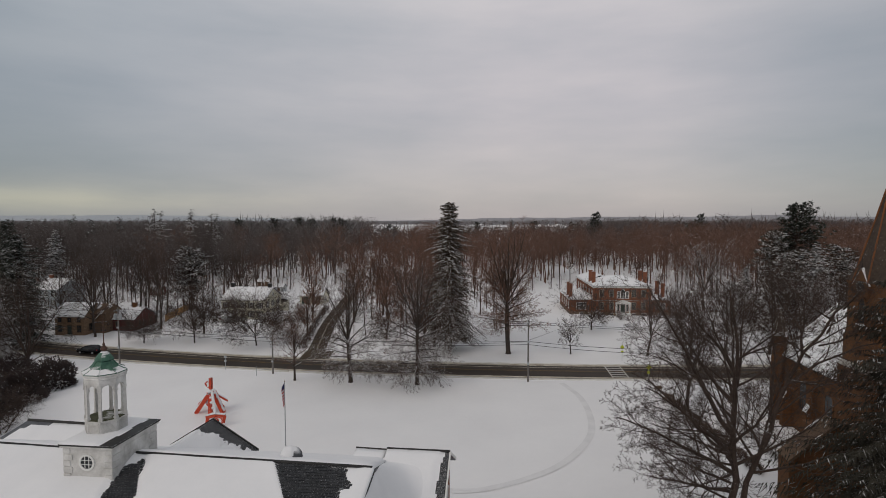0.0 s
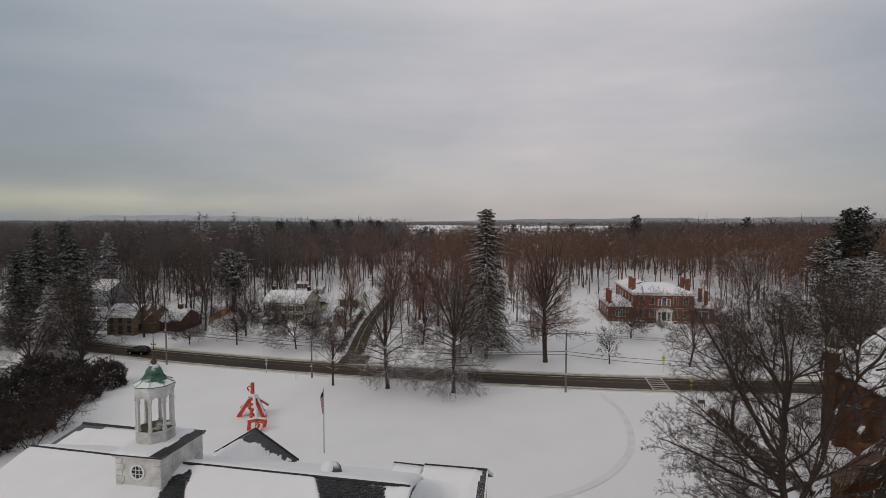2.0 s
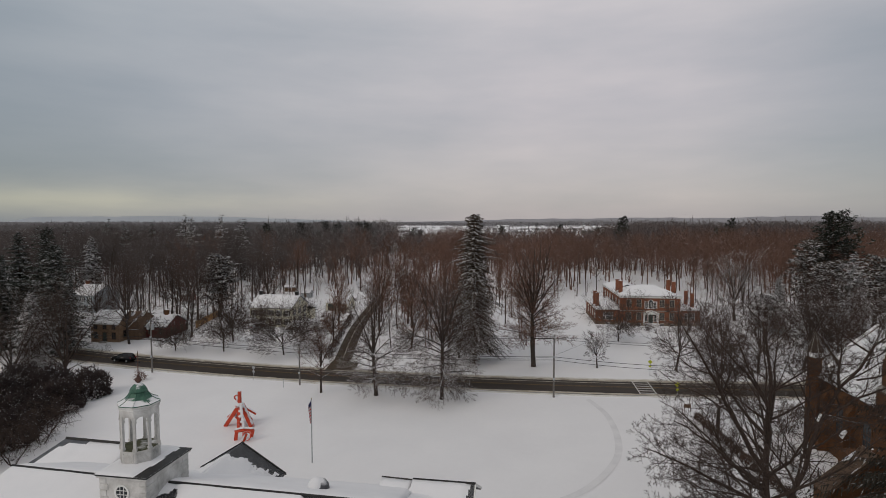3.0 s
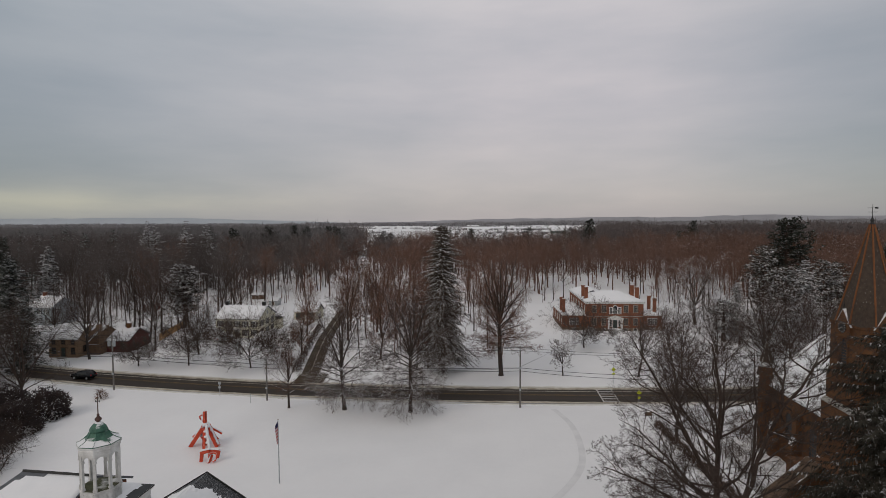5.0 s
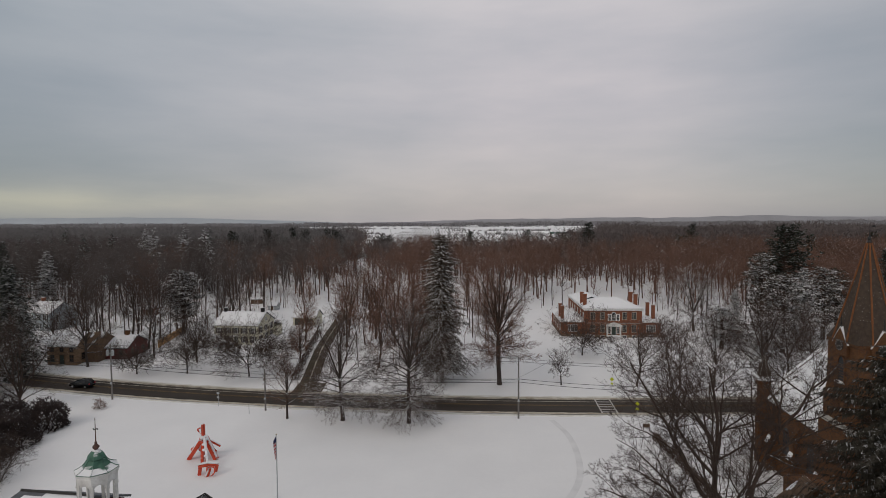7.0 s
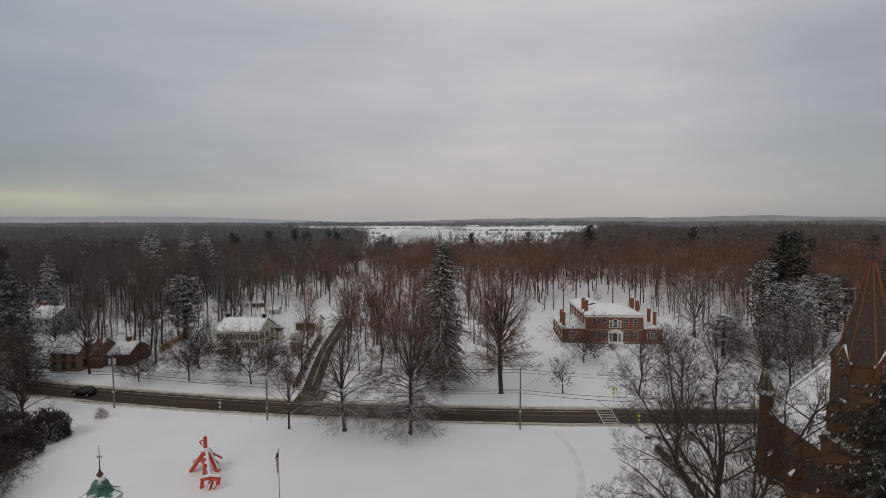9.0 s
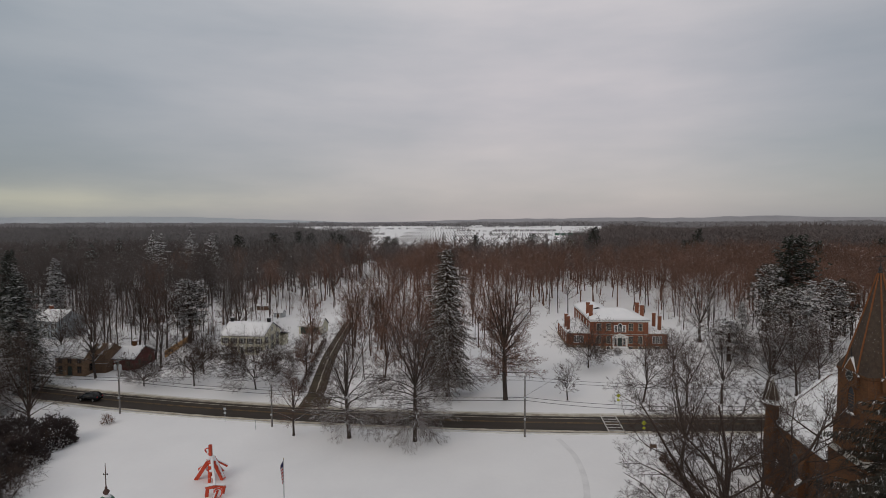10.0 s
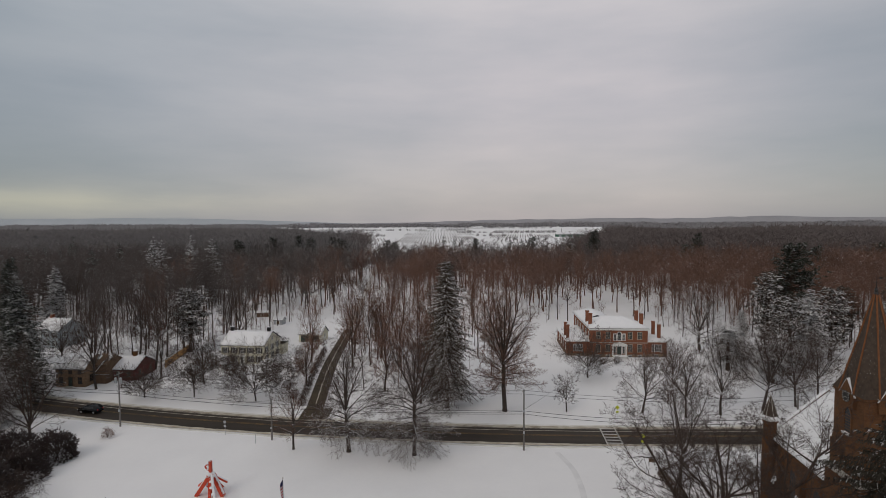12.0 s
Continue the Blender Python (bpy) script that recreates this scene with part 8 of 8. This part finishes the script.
# ---- street furniture ----
def utility_pole(x, y, h, label, transformer=False, arms=True):
    p = thing("utility_pole", label, "utility pole", "utility poles", (x, y, ground_z(x, y)))
    part("pole", turned([(0.17, -0.4), (0.16, 0.5), (0.11, h)], 10), M_POLE, p)
    if arms:
        part("crossarm", boxes((-0.06, 0.06, -1.1, 1.1, h - 0.6, h - 0.48)), M_POLE, p)
        for yy in (-1.0, -0.35, 0.35, 1.0):
            part("insulator", turned([(0.05, h - 0.48), (0.06, h - 0.4), (0.03, h - 0.3)], 8, (0, yy, 0)), M_GREYMETAL, p)
    part("cable_bracket", boxes((-0.2, 0.2, -0.28, -0.14, h * 0.63, h * 0.66)), M_GREYMETAL, p)
    part("cable_closure", boxes((-0.16, 0.16, -0.3, -0.14, h * 0.27, h * 0.31), bevel=0.02), M_GREYMETAL, p)
    if transformer:
        for s in (-0.55, 0.45):
            t = part("transformer", turned([(0.1, h - 2.3), (0.27, h - 2.25), (0.27, h - 1.35), (0.2, h - 1.25), (0.06, h - 1.1)], 12, (s, -0.1, 0)), M_GREYMETAL, p, "grey transformer drum")
        part("bracket", boxes((-0.6, 0.5, -0.14, -0.04, h - 1.9, h - 1.8)), M_GREYMETAL, p)
    return p


POLES = [(-140.0, 108.0, 10.4), (-72.3, 94.6, 10.6), (-40.6, 91.3, 7.4), (4.0, 91.4, 10.4), (48.0, 92.5, 10.4), (110.0, 101.0, 10.4)]
for i, (x, y, h) in enumerate(POLES):
    utility_pole(x, y, h, ("grey wooden utility pole with transformer beside the road" if i == 1 else "short brown wooden pole at the verge" if i == 2 else "weathered wooden utility pole at the snowy verge"), i == 1, i != 2)
for (x0, y0, h0), (x1, y1, h1) in zip([p for i, p in enumerate(POLES) if i != 2], [p for i, p in enumerate(POLES) if i != 2][1:]):
    for dy, k0, sag in ((-1.0, 0.955, 0.8), (1.0, 0.955, 0.9), (-0.2, 0.65, 1.0), (-0.2, 0.60, 1.15)):
        pts = []
        for i in range(15):
            t = i / 14
            pts.append(Vector((x0 + (x1 - x0) * t, y0 + (y1 - y0) * t + dy, (h0 + (h1 - h0) * t) * k0 - sag * 4 * t * (1 - t))))
        wr_ = Wood(); wr_.tube(pts, [0.024 if k0 > 0.9 else 0.036] * 15, 4)
        tagged(new("overhead_wire", wr_.mesh("overhead_wire", M_DARKMETAL)), "thin black wire strung between the road poles", "cable", "overhead wires")
for a, b in (((4.0, 91.4, 6.9), (32.6, 154.4, 6.5)), ((-40.6, 91.3, 7.0), (-66.0, 138.5, 5.4)), ((-40.6, 91.3, 7.2), (4.0, 91.2, 6.7)), ((-72.3, 94.4, 6.8), (-40.6, 91.2, 7.1))):
    a, b = Vector(a), Vector(b)
    wr_ = Wood(); wr_.tube([a.lerp(b, i / 12) - Vector((0, 0, 1.0 * 4 * i / 12 * (1 - i / 12))) for i in range(13)], [0.02] * 13, 4)
    tagged(new("service_wire", wr_.mesh("service_wire", M_DARKMETAL)), "thin black service wire", "cable", "overhead wires")


def sign(x, y, h, label, plates, m):
    s = thing("road_sign", label, "sign", "road signs", (x, y, ground_z(x, y)))
    part("post", boxes((-0.03, 0.03, -0.03, 0.03, -0.3, h)), M_GREYMETAL, s)
    for kind, w, z in plates:
        if kind == "diamond":
            bm = slab([(-w * 0.7, -0.05, z), (0, -0.05, z - w * 0.7), (w * 0.7, -0.05, z), (0, -0.05, z + w * 0.7)], (0, 0.015, 0))
        else:
            bm = boxes((-w / 2, w / 2, -0.05, -0.035, z - w * 0.4, z + w * 0.4))
        part("sign_plate", bm, m, s)


sign(-50.1, 92.6, 2.6, "two small grey plates on a thin post", (("box", 0.5, 2.35), ("box", 0.45, 1.6)), M_GREYMETAL)
sign(23.8, 92.6, 3.1, "yellow-green crossing warning sign on a post", (("diamond", 0.6, 2.6), ("box", 0.45, 1.75)), M_YSIGN)
sign(22.4, 106.4, 3.2, "yellow-green crossing warning sign on a post", (("diamond", 0.6, 2.7), ("box", 0.45, 1.85)), M_YSIGN)
sign(-42.8, 89.5, 1.6, "thin marker stake in the snow", (("box", 0.08, 1.5),), M_POLE)


board = thing("notice_board", "small dark notice board on two posts", "sign", at=(24.0, 87.5, 0))
for x in (-0.45, 0.45):
    part("post", boxes((x - 0.05, x + 0.05, -0.05, 0.05, -0.3, 1.1)), M_POLE, board)
part("panel", boxes((-0.5, 0.5, -0.09, -0.03, 0.55, 1.1), bevel=0.01), M_SHINGLE_BR, board)


# ---- flag and sculpture on the green ----
def flagpole():
    p = thing("flagpole", "white flagpole with a limp striped flag", "flagpole", at=(-26.1, 61.9, 0))
    part("pole", turned([(0.075, -0.3), (0.06, 4.0), (0.035, 7.75)], 10), M_GREYMETAL, p)
    part("ball", turned([(0.02, 7.72), (0.08, 7.8), (0.02, 7.9)], 10), M_YELLOW, p)
    f = part("flag", boxes((-0.05, -0.035, -0.03, 0.03, 5.0, 7.6)), M_FLAGWHITE, p, "limp flag hanging in folds")
    for k in range(11):
        z = 7.05 - k * 0.19
        bm = slab([(-0.03, -0.06 + 0.05 * (k % 2), z), (-0.03, -0.06 + 0.05 * (k % 2), z - 0.19), (-0.44 + 0.02 * k, 0.05, z - 0.55), (-0.44 + 0.02 * k, 0.05, z - 0.36)], (0, 0.02, 0))
        part("flag_stripe", bm, M_FLAGRED if k % 2 == 0 else M_FLAGWHITE, f)
    part("canton", slab([(-0.03, -0.07, 7.6), (-0.03, -0.07, 6.9), (-0.34, -0.07, 6.65), (-0.36, -0.07, 7.0)], (0, 0.03, 0)), M_FLAGBLUE, f)


flagpole()


def sculpture():
    s = thing("steel_sculpture", "abstract red painted steel beam sculpture dusted with snow", "sculpture", at=(-41.0, 71.6, 0))

    def beam(a, b, w, name="beam"):
        a, b = Vector(a), Vector(b)
        d = b - a
        q = d.to_track_quat("Z", "Y").to_matrix().to_4x4()
        m = Matrix.Translation(a) @ q
        bm = bmesh.new()
        L = d.length
        for x0, x1, y0, y1 in ((-w, w, -w, -w * 0.75), (-w, w, w * 0.75, w), (-w * 0.15, w * 0.15, -w * 0.75, w * 0.75), (-w, -w * 0.78, -w, w), (w * 0.78, w, -w, w)):
            box(bm, x0, x1, y0, y1, 0, L, m)
        part(name, bm, M_REDSTEEL, s)
        up_ = Vector((0, 0, w + 0.05))
        if abs(d.z) / L < 0.93:
            part("snow_ridge", rods((a + up_, b + up_, w * 0.85, w * 0.75), n=6), M_SNOW_ROOF, s)

    beam((0.0, 0.0, -0.2), (0.0, 0.0, 4.9), 0.19)
    beam((-1.95, -0.6, -0.05), (-0.2, 0.0, 2.75), 0.26)
    beam((-2.35, 1.0, 0.65), (-0.25, 0.1, 2.35), 0.19)
    beam((2.0, -0.3, 0.0), (0.35, 0.0, 3.0), 0.27)
    beam((1.75, 1.3, 1.25), (0.15, 0.1, 2.85), 0.12)
    beam((0.5, 2.3, -0.1), (0.0, 0.1, 2.6), 0.17)
    beam((0.45, -1.3, -0.1), (0.1, -0.5, 2.5), 0.19)
    beam((3.3, -4.8, 0.95), (0.12, 0.0, 2.95), 0.2)
    beam((2.15, -5.0, -0.1), (2.3, -4.9, 1.3), 0.21)
    beam((2.15, -5.0, 1.15), (3.45, -5.0, 1.5), 0.2)
    beam((3.4, -4.9, 1.45), (4.6, -4.7, 1.35), 0.18)
    beam((4.35, -4.8, 0.5), (4.55, -4.7, 1.45), 0.2)
    beam((3.35, -5.4, -0.1), (3.65, -4.9, 0.95), 0.16)
    for c, r, ax in (((-0.36, 0.0, 3.95), 0.42, 0), ((3.85, -5.1, 0.7), 0.55, 1), ((0.1, -0.35, 2.75), 0.42, 1), ((-0.75, 0.9, 0.9), 0.5, 1)):
        bm = bmesh.new()
        k = 14
        for i in range(k):
            a0, a1 = 2 * math.pi * i / k, 2 * math.pi * (i + 1) / k
            rod(bm, (c[0] + r * math.cos(a0), c[1] + 0.15 * math.sin(a0 * 2), c[2] + r * math.sin(a0)), (c[0] + r * math.cos(a1), c[1] + 0.15 * math.sin(a1 * 2), c[2] + r * math.sin(a1)), 0.11, 0.11, 6)
        part("ring", bm, M_REDSTEEL, s, "curved red steel ring")
    rv, bm = random.Random(6), bmesh.new()
    for x, y, z, r in ((0.0, -0.25, 3.05, 0.42), (0.45, -0.3, 2.85, 0.33), (-0.35, -0.1, 2.7, 0.3), (0.9, -1.4, 2.6, 0.3), (1.5, -2.4, 2.25, 0.3), (2.2, -3.3, 1.85, 0.3), (-0.9, 0.5, 1.2, 0.3)):
        bmesh.ops.create_icosphere(bm, subdivisions=2, radius=1.0, matrix=Matrix.Translation((x, y, z)) @ Matrix.Rotation(rv.uniform(0, 3), 4, "Z") @ Matrix.Diagonal((r * 1.2, r, r * 0.6, 1)))
    tagged(part("snow_cap", bm, M_SNOW_ROOF, s, "", True), "snow lodged between the beams", kind="stuff")


sculpture()


# ---- wooden ramp to the church, fence, cars ----
def ramp():
    r = thing("wooden_ramp", "grey wooden access ramp with rails and snow", "ramp", at=(31.3, 60.0, 0))
    for i in range(46):
        part("plank", boxes((-0.75, 0.75, i * 0.4, i * 0.4 + 0.36, 0.55 - i * 0.008, 0.6 - i * 0.008)), M_RAMP, r)
    for x in (-0.85, 0.85):
        for i in range(10):
            part("post", boxes((x - 0.05, x + 0.05, i * 2.0, i * 2.0 + 0.1, -0.3, 1.55)), M_RAMP, r)
        for z in (0.75, 1.1, 1.5):
            part("rail", boxes((x - 0.04, x + 0.04, 0, 18.3, z, z + 0.09)), M_RAMP, r)
        part("rail_snow", boxes((x - 0.05, x + 0.05, 0, 18.3, 1.59, 1.64)), M_SNOW_ROOF, r, "line of snow on the rail")


ramp()


def board_fence():
    f = thing("board_fence", "fresh orange cedar board fence behind the red cottage", "fence", at=(-88.1, 132.8, ground_z(-88.9, 138)), turn=14.0)
    for i in range(56):
        part("board", boxes((-0.012, 0.012, i * 0.34, i * 0.34 + 0.31, -0.2, 1.75)), M_FENCE, f)
    for i in range(9):
        part("post", boxes((-0.13, -0.02, i * 2.35, i * 2.35 + 0.1, -0.3, 1.85)), M_FENCE, f)
    for z in (0.4, 1.35):
        part("rail", boxes((-0.06, -0.012, 0, 19.0, z, z + 0.09)), M_FENCE, f)


board_fence()


def car(x, y, z, turn, paint, label, snowy):
    c = thing("car", label, "car", at=(x, y, z), turn=turn)
    side = [(-2.3, 0.35), (2.3, 0.35), (2.35, 0.75), (2.2, 0.98), (1.25, 1.08), (0.55, 1.62), (-1.5, 1.68), (-2.15, 1.15), (-2.35, 0.8)]
    bm = slab([(px, -0.88, pz) for px, pz in side], (0, 1.76, 0))
    bmesh.ops.bevel(bm, geom=bm.edges[:], offset=0.08, segments=2, affect="EDGES")
    body = part("body", bm, paint, c, "", True)
    for s in (-1, 1):
        part("side_glass", slab([(-1.5, s * 0.885, 1.12), (1.0, s * 0.885, 1.12), (0.5, s * 0.885, 1.52), (-1.4, s * 0.885, 1.56)], (0, s * 0.012, 0)), M_GLASS, body)
        part("headlight", boxes((2.26, 2.36, s * 0.65 - 0.16, s * 0.65 + 0.16, 0.72, 0.88)), M_WSIGN, body)
        part("tail_light", boxes((-2.36, -2.26, s * 0.7 - 0.12, s * 0.7 + 0.12, 0.8, 1.05)), M_FLAGRED, body)
        for px in (-1.45, 1.45):
            w = part("wheel", rods(((px, s * 0.72, 0.34), (px, s * 0.92, 0.34), 0.34), n=18), M_TYRE, c)
            part("rim", rods(((px, s * 0.915, 0.34), (px, s * 0.935, 0.34), 0.2), n=12), M_GREYMETAL, w)
    part("windscreen", slab([(1.22, -0.74, 1.11), (1.22, 0.74, 1.11), (0.6, 0.66, 1.59), (0.6, -0.66, 1.59)], (0.02, 0, 0.012)), M_GLASS, body)
    if snowy:
        part("snow_cover", boxes((-2.2, 0.6, -0.8, 0.8, 1.68, 1.95), (0.6, 2.2, -0.8, 0.8, 1.02, 1.3), bevel=0.1), M_SNOW_ROOF, c, "thick snow on roof and bonnet", True)


car(-70.6, 133.6, ground_z(-70.6, 133), 55, M_GREYMETAL, "parked pale car under a layer of snow", True)
car(-83.6, 100.9, 0, 176, M_CARPAINT, "black sport utility car on the wet road", False)
